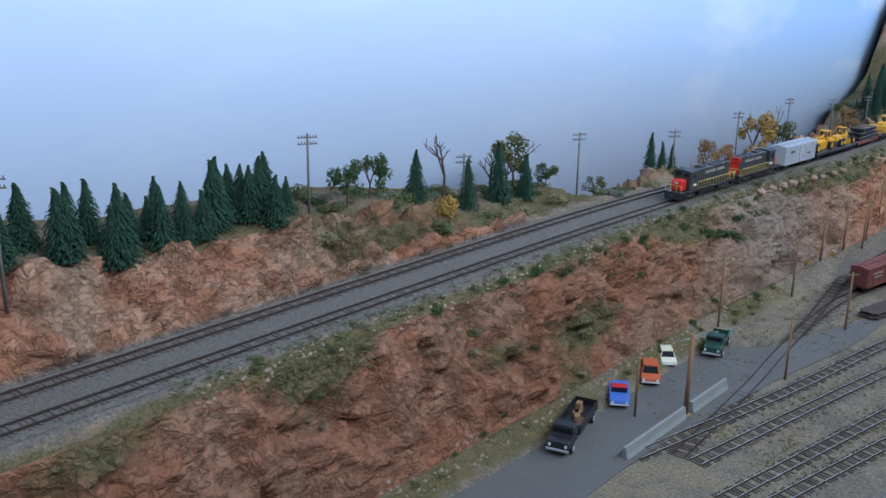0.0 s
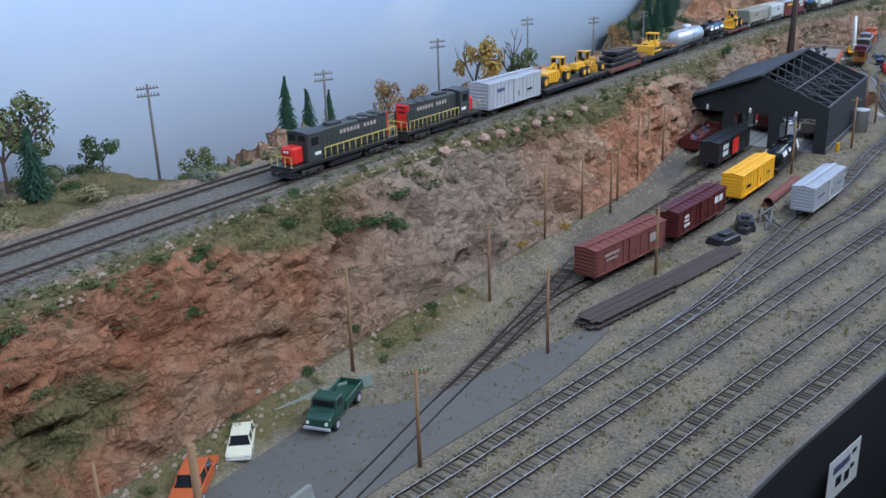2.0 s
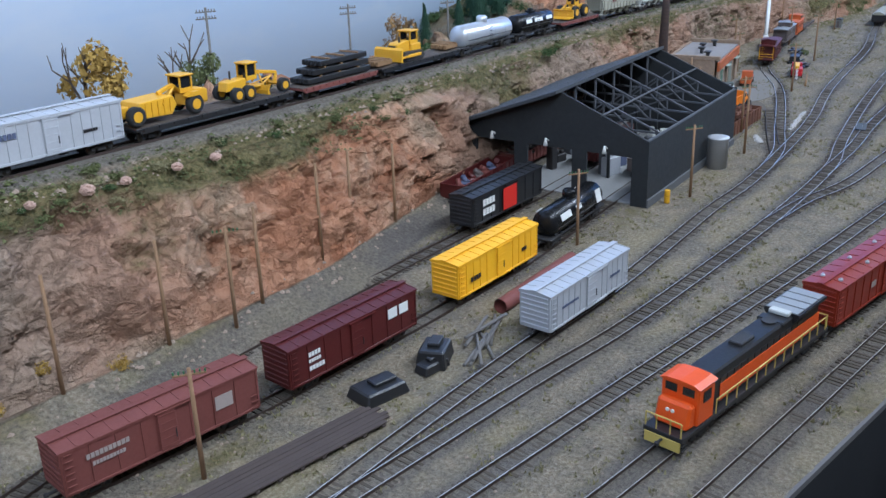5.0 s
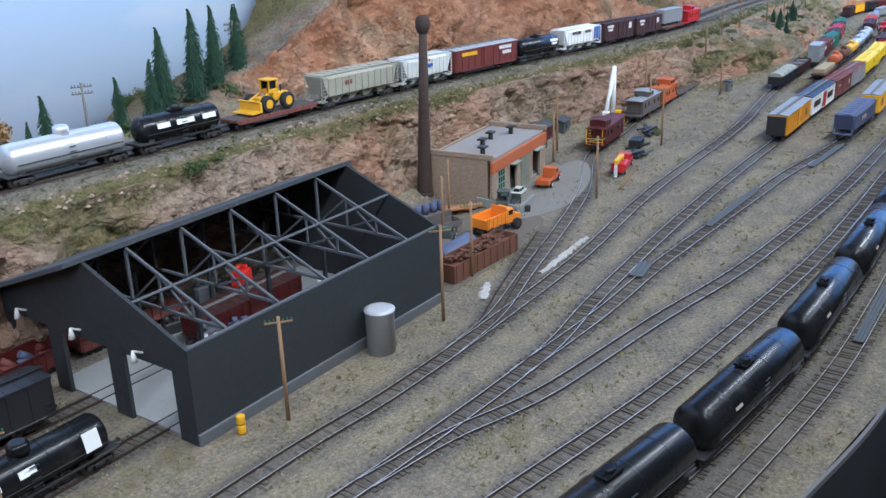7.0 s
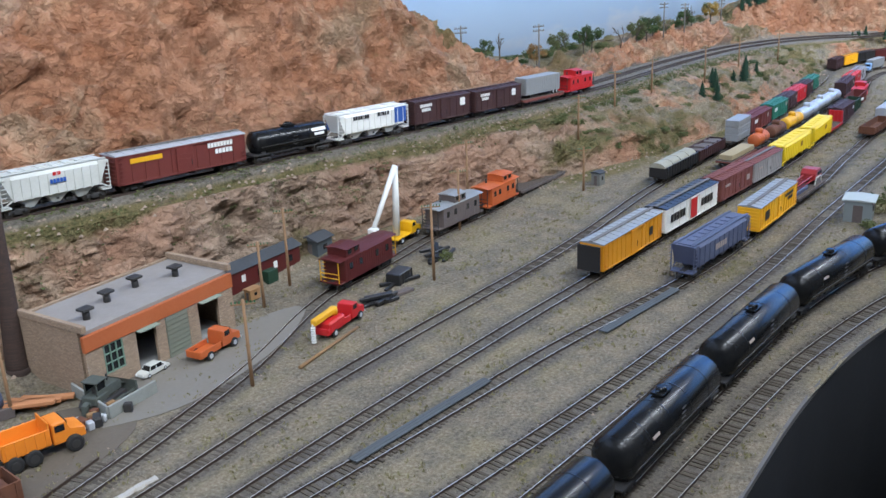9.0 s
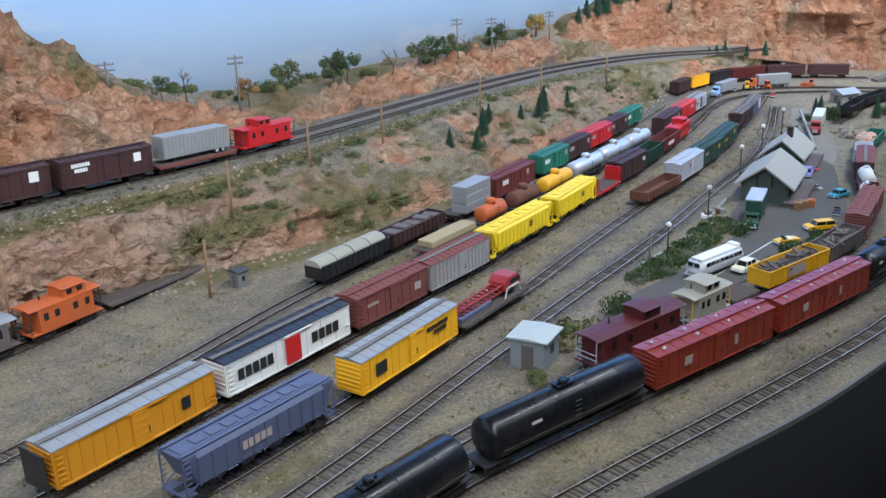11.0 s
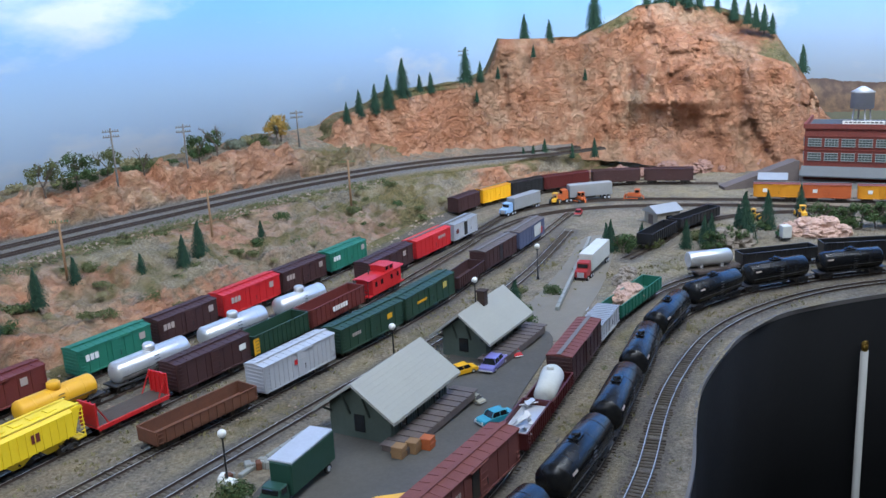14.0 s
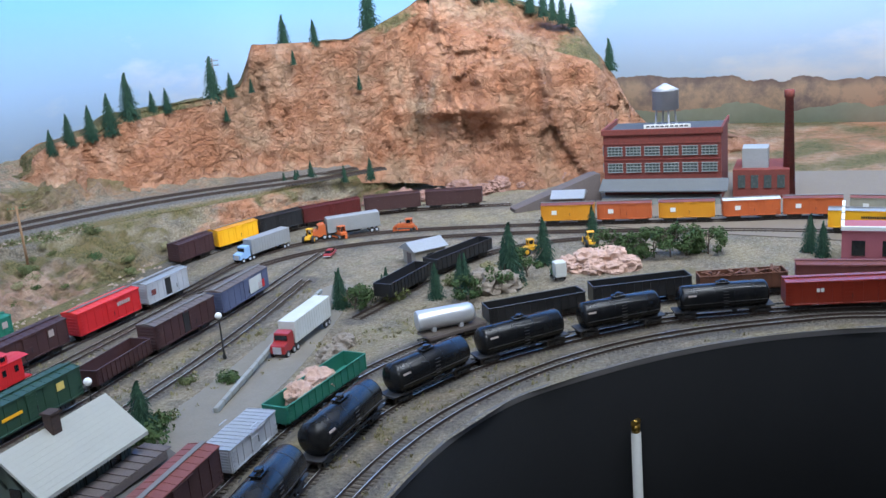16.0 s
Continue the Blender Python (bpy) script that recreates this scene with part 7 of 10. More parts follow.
def hut(x, y, z, sx, sy, hgt, wallm, roofm, label, rz=0, rise=0.008):
    h = thing("hut", label, "hut", pose(x, y, z, rz=rz))
    bm = BM()
    bm_box(bm, (0, 0, hgt / 2), (sx, sy, hgt), 0.0005)
    part("wall", bm, wallm, h)
    bm = BM()
    bm_prism(bm, [(-sy * 0.6, hgt), (sy * 0.6, hgt), (sy * 0.6, hgt + 0.0012), (0, hgt + rise), (-sy * 0.6, hgt + 0.0012)], "x", -sx * 0.58, sx * 0.58)
    part("roof", bm, roofm, h)
    bm = BM()
    bm_box(bm, (-sx * 0.5, 0, hgt * 0.4), (0.001, sy * 0.35, hgt * 0.8))
    part("door", bm, GREY_BROWN, h)
    w = BM()
    bm_box(w, (0, -sy * 0.5, hgt * 0.58), (sx * 0.25, 0.001, hgt * 0.3))
    part("window", w, GLASS, h)
    return h


hut(3.50, 0.795, 0.006, 0.035, 0.032, 0.026, paint("dark_grey_boards", srgb(70, 76, 80)), ROOFING, "small dark grey shed with a pitched roof", 8)
hut(4.095, 0.205, 0, 0.042, 0.04, 0.034, paint("pale_grey_boards", srgb(132, 140, 140)), paint("pale_roof", srgb(178, 186, 184), rough=0.8), "small pale grey trackside hut with a flat roof", 10, 0.003)
hut(4.07, 0.655, 0, 0.018, 0.018, 0.022, paint("grey_hut_boards", srgb(116, 118, 114)), ROOFING, "tiny grey relay hut by the track", 0, 0.004)
hut(5.75, 0.31, 0, 0.05, 0.04, 0.022, paint("bleached_boards", srgb(150, 144, 132)), ROOF_GREY, "weathered hut with a pale roof among trees", -30, 0.012)
hut(3.335, 0.745, 0.002, 0.018, 0.012, 0.014, paint("tan_crate", srgb(170, 128, 86)), paint("tan_crate", srgb(170, 128, 86)), "small tan wooden crate shed", 5, 0.002)

# ---- stations ----
STATION = paint("station_green", srgb(74, 86, 78), srgb(58, 68, 62), rough=0.75, scale=60, amt=0.5)
SHINGLE = paint("grey_shingle", srgb(158, 158, 150), srgb(138, 138, 131), rough=0.85, scale=90, amt=0.4)
TRIM = paint("dark_green_trim", srgb(40, 52, 46), rough=0.6)


def station(x, y, rz, L, W_, he, hr, label, chimney=False):
    h = thing("railway_station", label, "station building", pose(x, y, 0, rz=rz))
    bm = BM()
    bm_box(bm, (L / 2, 0, he / 2), (L, W_, he))
    for xx in (0, L - 0.003):
        bm_prism(bm, [(-W_ / 2, he), (W_ / 2, he), (0, hr - 0.004)], "x", xx, xx + 0.003)
    n = 24
    for k in range(n):
        for s in (-1, 1):
            bm_box(bm, (L * (k + 0.5) / n, s * (W_ / 2 + 0.0002), he * 0.5), (L / n * 0.8, 0.0006, he * 0.96))
    part("wall", bm, STATION, h)
    over, slope = 0.012, (hr - he) / (W_ / 2)
    for s in (-1, 1):
        bm = BM()
        e = W_ / 2 + over
        bm_prism(bm, [(0, hr), (s * e, hr - slope * e), (s * e, hr - slope * e + 0.003), (0, hr + 0.003)], "x", -over, L + over)
        r = part("roof", bm, SHINGLE, h)
        for k in range(10):
            bm = BM()
            a, b = e * k / 10, e * (k + 1) / 10
            bm_prism(bm, [(s * a, hr - slope * a + 0.0031), (s * b, hr - slope * b + 0.0031), (s * b, hr - slope * b + 0.0033), (s * a, hr - slope * a + 0.0032)], "x", -over, L + over)
            part("shingle_course", bm, SHINGLE, r)
    for s in (-1, 1):
        for k in range(3):
            w = BM()
            xx = L * (0.2 + 0.3 * k)
            bm_box(w, (xx, s * (W_ / 2 + 0.0008), he * 0.5), (0.011, 0.001, he * 0.42 if k != 1 else he * 0.8))
            wn = part("window" if k != 1 else "door", w, GLASS if k != 1 else TRIM, h)
            f = BM()
            for q in (-1, 1):
                bm_box(f, (xx + q * 0.006, s * (W_ / 2 + 0.0014), he * 0.5), (0.0012, 0.0012, he * 0.46 if k != 1 else he * 0.84))
            bm_box(f, (xx, s * (W_ / 2 + 0.0014), he * 0.73 if k != 1 else he * 0.9), (0.0135, 0.0012, 0.0014))
            part("frame", f, TRIM, wn)
    w = BM()
    bm_box(w, (-0.0006, 0, he * 0.5), (0.0012, 0.012, he * 0.5))
    part("window", w, GLASS, h)
    for k in range(4):
        b = BM()
        yy = -W_ / 2 + W_ * k / 3
        bm_cyl(b, (-over * 0.9, yy, hr - slope * abs(yy) - 0.002), (0, yy * 0.96, he * 0.72), 0.0012, n=5)
        part("bracket", b, TRIM, h)
    if chimney:
        b = BM()
        bm_box(b, (L * 0.45, -0.004, hr + 0.006), (0.010, 0.010, 0.018), 0.0006)
        bm_box(b, (L * 0.45, -0.004, hr + 0.0155), (0.012, 0.012, 0.002))
        part("chimney", b, STACK_BRICK, h)
    b = BM()
    bm_box(b, (L / 2, -W_ / 2 - 0.012, 0.004), (L + 0.03, 0.03, 0.008), 0.0008)
    for q in range(12):
        bm_box(b, (-0.012 + (L + 0.028) * q / 11, -W_ / 2 - 0.012, 0.0084), ((L + 0.03) / 12 * 0.9, 0.0302, 0.0012))
    part("platform", b, GREY_BROWN, h)
    return h


station(4.80, 0.198, 9, 0.115, 0.071, 0.036, 0.061, "dark green wooden freight station with a grey gable roof")
station(5.03, 0.236, 8, 0.10, 0.058, 0.033, 0.056, "small dark green wooden station with a brick chimney", True)

# ---- brick factory ----
def factory():
    h = thing("brick_factory", "three-storey red brick factory with a roof water tank", "factory", pose(6.162, 0.187, 0, rz=-80.0))
    Wd, D, H = 0.198, 0.13, 0.118
    bm = BM()
    bm_box(bm, (Wd / 2, D / 2, H / 2), (Wd, D, H))
    part("wall", bm, RED_BRICK, h)
    bm = BM()
    for a, b in (((Wd / 2, -0.001), (Wd + 0.004, 0.004)), ((-0.001, D / 2), (0.004, D + 0.004)), ((Wd + 0.001, D / 2), (0.004, D + 0.004))):
        bm_box(bm, (*a, H + 0.004), (*b, 0.010), 0.0004)
    for z in (0.074, 0.102):
        bm_box(bm, (Wd / 2, -0.0006, z), (Wd, 0.0014, 0.0016))
        bm_box(bm, (-0.0006, D / 2, z), (0.0014, D, 0.0016))
    part("cornice", bm, RED_BRICK, h)
    FR = paint("pale_window_steel", srgb(138, 146, 142), rough=0.6)
    GL = paint("factory_glass", srgb(72, 82, 80), srgb(50, 58, 58), rough=0.25, bump=0)
    for z in (0.060, 0.089):
        for k in range(6):
            for side in (0, 1):
                if side == 1 and k > 3:
                    continue
                p = (0.02 + k * 0.0318) if side == 0 else (0.016 + k * 0.033)
                w = BM()
                c, s_ = ((p, -0.0008, z), (0.025, 0.0012, 0.015)) if side == 0 else ((-0.0008, p, z), (0.0012, 0.025, 0.015))
                bm_box(w, c, s_)
                wn = part("window", w, GL, h)
                f = BM()
                for q in range(4):
                    zz = z - 0.0075 + q * 0.005
                    bm_box(f, (c[0] - (0.0006 if side else 0), c[1] - (0 if side else 0.0006), zz), (s_[0] + (0.0006 if side else 0.002), s_[1] + (0.002 if side else 0.0006), 0.0012))
                for q in range(5):
                    o = (q - 2) * 0.006
                    bm_box(f, (c[0] + (o if side == 0 else -0.0006), c[1] + (o if side else -0.0006), z), (0.0008, 0.0014, 0.015) if side == 0 else (0.0014, 0.0008, 0.015))
                part("window_frame", f, FR, wn)
    bm = BM()
    bm_prism(bm, [(-0.001, 0.038), (-0.034, 0.024), (-0.034, 0.0262), (-0.001, 0.0405)], "x", -0.004, Wd + 0.012)
    part("canopy", bm, paint("dull_canopy_metal", srgb(94, 97, 98), srgb(72, 74, 75), rough=0.8), h, "grey metal loading canopy")
    bm = BM()
    bm_box(bm, (Wd / 2, -0.014, 0.006), (Wd, 0.028, 0.012))
    part("loading_dock", bm, CONCRETE, h)
    bm = BM()
    bm_box(bm, (Wd * 0.55, 0.006, H + 0.0118), (0.078, 0.0012, 0.0068))
    sign = part("sign_board", bm, WHITE_PAINT, h, "long white sign board on the roof edge")
    bm = BM()
    for k in range(9):
        bm_box(bm, (Wd * 0.55 - 0.032 + k * 0.008, 0.0052, H + 0.0118), (0.0055, 0.0006, 0.0024))
    part("sign_lettering", bm, BLACKENED, sign)
    bm = BM()
    bm_box(bm, (Wd / 2, D / 2, H + 0.0004), (Wd - 0.006, D - 0.006, 0.001))
    part("roof", bm, ROOFING, h)
    t = thing("water_tower", "silver water tank on legs on the factory roof", "water tower", pose(6.225, 0.095, H + 0.001))
    t.scale = (1.45, 1.45, 1.45)
    bm = BM()
    bm_lathe(bm, [(0.022, 0.004), (0.024, 0.0155), (0.046, 0.0155), (0.0465, 0.0165), (0.054, 0.002)], "Z", 20)
    part("tank", bm, SILVER, t)
    for a in range(4):
        bm = BM()
        x, y = 0.011 * math.cos(a * math.pi / 2 + 0.6), 0.011 * math.sin(a * math.pi / 2 + 0.6)
        bm_cyl(bm, (x * 1.2, y * 1.2, 0), (x, y, 0.024), 0.0012, n=6)
        part("leg", bm, SILVER, t)
    a = thing("factory_annex", "low red brick boiler house with a grey penthouse", "annex", pose(6.215, -0.022, 0, rz=-80.0))
    bm = BM()
    bm_box(bm, (0.045, 0.05, 0.025), (0.09, 0.1, 0.05))
    part("wall", bm, RED_BRICK, a)
    bm = BM()
    bm_box(bm, (0.035, 0.035, 0.067), (0.042, 0.04, 0.034), 0.0006)
    part("penthouse", bm, ROOF_GREY, a)
    for k in range(4):
        w = BM()
        bm_box(w, (0.014 + 0.021 * k, -0.0006, 0.03), (0.012, 0.0014, 0.022))
        part("window", w, GL, a)
    bm = BM()
    bm_lathe(bm, [(0, 0.0105), (0.165, 0.0065), (0.166, 0.0082), (0.178, 0.0082), (0.179, 0.005)], "Z", 18)
    solid("factory_chimney", bm, RED_BRICK, "tall slim red brick factory chimney", "chimney", pose(6.255, -0.105, 0))
    bm = BM()
    bm_prism(bm, [(0, 0), (0.16, 0.0), (0.16, 0.05), (0.15, 0.05), (0, 0.006)], "y", 0, 0.03)
    solid("coal_ramp", bm, GREY_BROWN, "sloping timber conveyor ramp beside the factory", "ramp", pose(6.05, 0.31, 0, rz=-46))
    hut(6.09, 0.225, 0, 0.05, 0.05, 0.026, GREY_BROWN, ROOF_GREY, "grey loading shed at the factory's end", -73, 0.01)


factory()
bs = thing("pink_shop", "pink brick shop building with a stepped white parapet", "shop", pose(5.878, -0.246, 0, rz=-82))
bm = BM()
bm_box(bm, (0.08, 0.03, 0.021), (0.16, 0.06, 0.042))
part("wall", bm, paint("pink_brick_paint", srgb(166, 92, 100), srgb(140, 80, 88), rough=0.85), bs)
bm = BM()
for k in range(4):
    bm_box(bm, (0.001, 0.06 - 0.045 + 0.03 * k, 0.046 + 0.002 * k), (0.004, 0.03, 0.006))
bm_box(bm, (0.08, 0.0, 0.046), (0.16, 0.004, 0.005))
part("parapet", bm, WHITE_PAINT, bs)
for k in range(4):
    w = BM()
    bm_box(w, (0.02 + 0.036 * k, -0.0006, 0.02), (0.016, 0.0014, 0.02))
    part("window", w, GLASS, bs)

# ---- road vehicles ----
RUBBER = paint("tyre_rubber", (0.012, 0.012, 0.012), rough=0.85)


def wheel_mesh(r, w, rim=None):
    bm = BM()
    bm_lathe(bm, [(-w / 2, r * 0.8), (-w / 2 + 0.0003, r), (w / 2 - 0.0003, r), (w / 2, r * 0.8)], "Y", 14)
    me = mesh_of(bm, "tyre", RUBBER)
    bm = BM()
    bm_lathe(bm, [(-w / 2 - 0.0003, r * 0.55), (w / 2 + 0.0003, r * 0.55)], "Y", 12)
    return me, mesh_of(bm, "rim", rim or SILVER)


def add_wheels(v, xs, half, r=0.0038, w=0.0026):
    tm, rm = cached(("wheel", r, w), lambda: wheel_mesh(r, w))
    for x in xs:
        for s in (-1, 1):
            t = part("wheel", tm, None, v, at=pose(x, s * half, r))
            part("rim", rm, None, t)


def sedan(x, y, rz, col, label, z=0.0014, k=1.0, style="sedan", roof=None):
    v = thing("car", label, "car", pose(x, y, z, rz=rz), "parked cars")
    v.scale = (k, k, k)
    L, W_ = 0.055, 0.0205
    bm = BM()
    prof = [(-L / 2, 0.004), (-L / 2 + 0.001, 0.0085), (-L * 0.27, 0.0098), (L * 0.22, 0.0102), (L * 0.46, 0.0092), (L / 2, 0.0075), (L / 2, 0.004), (L * 0.4, 0.0026), (-L * 0.42, 0.0026)]
    bm_prism(bm, prof, "y", -W_ / 2, W_ / 2)
    bmesh.ops.bevel(bm, geom=list(bm.edges), offset=0.0008, segments=1, affect="EDGES")
    part("body", bm, col, v)
    cab = {"sedan": (-0.0135, 0.011), "wagon": (-0.024, 0.011), "bug": (-0.012, 0.010), "open": (-0.006, 0.006)}[style]
    if style != "open":
        bm = BM()
        bm_prism(bm, [(cab[0] - 0.003, 0.0098), (cab[1] + 0.004, 0.0098), (cab[1] - 0.002, 0.0158), (cab[0] + 0.003, 0.0162)], "y", -W_ * 0.44, W_ * 0.44)
        for vv in bm.verts:
            if vv.co.z > 0.013:
                vv.co.y *= 0.84
        part("glazing", bm, GLASS, v, "dark window band")
        bm = BM()
        bm_box(bm, ((cab[0] + cab[1]) / 2 + 0.0005, 0, 0.0163), (cab[1] - cab[0] - 0.004, W_ * 0.76, 0.0012), 0.0005)
        for xx in (cab[0] - 0.0002, (cab[0] + cab[1]) / 2, cab[1] - 0.0002):
            for s in (-1, 1):
                bm_cyl(bm, (xx + (0.001 if xx < cab[1] - 0.001 else 0.003), s * W_ * 0.43, 0.0098), (xx, s * W_ * 0.37, 0.0162), 0.0006, n=5)
        part("roof", bm, roof or col, v)
    else:
        bm = BM()
        bm_box(bm, (-0.002, 0, 0.0106), (0.017, W_ * 0.78, 0.0016))
        part("seats", bm, roof or DARK_BROWN, v)
        bm = BM()
        bm_box(bm, (0.0085, 0, 0.0126), (0.001, W_ * 0.8, 0.005))
        part("windscreen", bm, GLASS, v)
    for s in (-1, 1):
        bm = BM()
        bm_box(bm, (s * (L / 2 + 0.0004), 0, 0.0048), (0.0016, W_ * 0.98, 0.002), 0.0005)
        part("bumper", bm, CHROME, v)
        bm = BM()
        bm_cyl(bm, (L / 2 - 0.0004, s * W_ * 0.36, 0.0072), (L / 2 + 0.0006, s * W_ * 0.36, 0.0072), 0.0014, n=10)
        part("headlight", bm, WHITE_PAINT, v)
    add_wheels(v, (-L * 0.31, L * 0.30), W_ / 2 - 0.0012)
    return v


def lorry(x, y, rz, cabc, label, bed="flat", bedc=None, L=0.085, z=0.0014, k=1.0, name="truck"):
    v = thing(name, label, "truck", pose(x, y, z, rz=rz), "trucks")
    v.scale = (k, k, k)
    W_ = 0.024
    bm = BM()
    bm_box(bm, (0, 0, 0.0062), (L * 0.96, 0.009, 0.003))
    part("chassis", bm, BLACKENED, v)
    c = L / 2
    bm = BM()
    bm_prism(bm, [(c - 0.030, 0.006), (c, 0.006), (c - 0.0005, 0.0145), (c - 0.013, 0.0158), (c - 0.016, 0.0245), (c - 0.029, 0.0245), (c - 0.030, 0.015)], "y", -W_ * 0.44, W_ * 0.44)
    bmesh.ops.bevel(bm, geom=list(bm.edges), offset=0.0007, segments=1, affect="EDGES")
    part("cab", bm, cabc, v)
    w = BM()
    bm_box(w, (c - 0.0144, 0, 0.0202), (0.0012, W_ * 0.74, 0.0062))
    part("windscreen", w, GLASS, v)
    for s in (-1, 1):
        w = BM()
        bm_box(w, (c - 0.022, s * W_ * 0.442, 0.0202), (0.008, 0.0006, 0.0056))
        part("side_window", w, GLASS, v)
        w = BM()
        bm_cyl(w, (c - 0.0004, s * W_ * 0.33, 0.0112), (c + 0.0006, s * W_ * 0.33, 0.0112), 0.0015, n=10)
        part("headlight", w, WHITE_PAINT, v)
    bm = BM()
    bm_box(bm, (c + 0.0006, 0, 0.0068), (0.0018, W_ * 0.94, 0.0026), 0.0005)
    part("bumper", bm, CHROME, v)
    b0, b1 = -L / 2, c - 0.033
    bm = BM()
    if bed in ("flat", "stake"):
        bm_box(bm, ((b0 + b1) / 2, 0, 0.0098), (b1 - b0, W_, 0.0022), 0.0004)
        if bed == "stake":
            for s in (-1, 1):
                bm_box(bm, ((b0 + b1) / 2, s * W_ * 0.48, 0.0145), (b1 - b0, 0.001, 0.008))
            bm_box(bm, (b0, 0, 0.0145), (0.001, W_ * 0.96, 0.008))
    elif bed == "box":
        bm_box(bm, ((b0 + b1) / 2, 0, 0.0252), (b1 - b0, W_ * 1.06, 0.033), 0.0014)
    elif bed == "pickup":
        for s in (-1, 1):
            bm_box(bm, ((b0 + b1) / 2, s * W_ * 0.42, 0.0105), (b1 - b0, 0.0014, 0.008), 0.0004)
        bm_box(bm, ((b0 + b1) / 2, 0, 0.0082), (b1 - b0, W_ * 0.84, 0.0016))
        bm_box(bm, (b0, 0, 0.0105), (0.0014, W_ * 0.84, 0.008), 0.0004)
    part("bed", bm, bedc or cabc, v)
    add_wheels(v, (b0 + 0.014, c - 0.012), W_ / 2 - 0.0014, 0.0052, 0.0034)
    return v


def semi(x, y, rz, cabc, trailerc, label, k=1.0, L=0.17):
    v = thing("semi_truck", label, "truck", pose(x, y, 0.0014, rz=rz), "trucks")
    v.scale = (k, k, k)
    W_ = 0.029
    bm = BM()
    bm_box(bm, (0, 0, 0.031), (L * 0.76, W_, 0.036), 0.0008)
    for q in range(16):
        for s in (-1, 1):
            bm_box(bm, (-L * 0.37 + L * 0.74 * q / 15, s * (W_ / 2 + 0.0002), 0.031), (0.0008, 0.0006, 0.034))
    part("trailer", bm, trailerc, v)
    bm = BM()
    bm_box(bm, (L * 0.15, 0, 0.009), (L * 0.5, 0.01, 0.004))
    part("chassis", bm, BLACKENED, v)
    bm = BM()
    bm_prism(bm, [(L * 0.40, 0.008), (L * 0.60, 0.008), (L * 0.60, 0.021), (L * 0.51, 0.023), (L * 0.50, 0.036), (L * 0.41, 0.038), (L * 0.40, 0.03)], "y", -W_ * 0.44, W_ * 0.44)
    bmesh.ops.bevel(bm, geom=list(bm.edges), offset=0.0009, segments=1, affect="EDGES")
    part("cab", bm, cabc, v)
    w = BM()
    bm_box(w, (L * 0.507, 0, 0.029), (0.0014, W_ * 0.74, 0.008))
    part("windscreen", w, GLASS, v)
    bm = BM()
    bm_box(bm, (L * 0.602, 0, 0.014), (0.0012, W_ * 0.5, 0.011))
    part("grille", bm, CHROME, v)
    add_wheels(v, (-L * 0.32, -L * 0.25, L * 0.36, L * 0.43, L * 0.55), W_ / 2 - 0.002, 0.0058, 0.0038)
    return v


CREAM = paint("cream_paint", srgb(226, 222, 196), rough=0.4, amt=0.3)
SKY_BLUE = paint("mid_blue_paint", srgb(70, 110, 190), rough=0.35, amt=0.3)
TURQ = paint("turquoise_paint", srgb(40, 140, 160), rough=0.35, amt=0.3)
LAVENDER = paint("lavender_paint", srgb(120, 116, 178), rough=0.35, amt=0.3)
VAN_YELLOW = paint("taxi_yellow", srgb(236, 176, 20), rough=0.35, amt=0.3)
PINK_RED = paint("dull_red_paint", srgb(158, 44, 44), rough=0.4, amt=0.3)
PALE_BLUE = paint("pale_blue_cab", srgb(140, 176, 214), rough=0.4, amt=0.3)
DK_GREEN_CAR = paint("bottle_green", srgb(34, 72, 58), rough=0.4, amt=0.3)

lorry(0.613, 0.734, 197, BLACK_PAINT, "black flatbed truck loaded with wooden crates", "stake", L=0.095, k=1.38)
rnd = random.Random(2)
for k in range(9):
    bm = BM()
    bm_box(bm, (0, 0, 0.004), (0.011, 0.008, 0.008), 0.0006)
    a = math.radians(197)
    u, w = 0.022 - 0.012 * (k % 4), -0.005 + 0.009 * ((k // 2) % 2)
    solid("wooden_crate", bm, WOODLOAD, "wooden crate on the flatbed truck", "crate", pose(0.634 - u * math.cos(a) * -1, 0.739 + u * math.sin(a) + w, 0.0172 + (0.008 if k > 6 else 0), rz=rnd.uniform(0, 60)), "crates")
sedan(0.755, 0.748, 213, SKY_BLUE, "blue convertible with a red interior", style="open", roof=RED_PAINT, k=1.4)
sedan(0.853, 0.753, 212, ORANGE, "orange sedan parked by the cliff", k=1.4, roof=ORANGE)
sedan(0.928, 0.766, 218, CREAM, "white sports car parked nose to the bank", k=1.2)
lorry(1.025, 0.726, 196, DK_GREEN_CAR, "dark green pickup truck with tools in its bed", "pickup", L=0.07, k=1.3)
for x0_, x1_, yy in ((0.605, 0.765, 0.648), (0.785, 0.895, 0.648)):
    bm = BM()
    bm_prism(bm, [(-0.006, 0), (0.006, 0), (0.0035, 0.006), (0.0022, 0.016), (-0.0022, 0.016), (-0.0035, 0.006)], "x", 0, x1_ - x0_)
    solid("concrete_barrier", bm, CONCRETE, "long pale concrete road barrier", "barrier", pose(x0_, yy, 0.001), "concrete barriers")
for x0_, y0_, l, r in ((0.955, 0.775, 0.08, -12), (1.04, 0.756, 0.06, -25)):
    bm = BM()
    bm_box(bm, (l / 2, 0, 0.008), (l, 0.0012, 0.014))
    for q in range(5):
        bm_cyl(bm, (l * q / 4, 0, 0), (l * q / 4, 0, 0.017), 0.0009, n=6)
    solid("board_fence", bm, paint("pale_green_boards", srgb(146, 158, 150), rough=0.8), "pale green board fence beside the truck", "fence", pose(x0_, y0_, 0.001, rz=r))

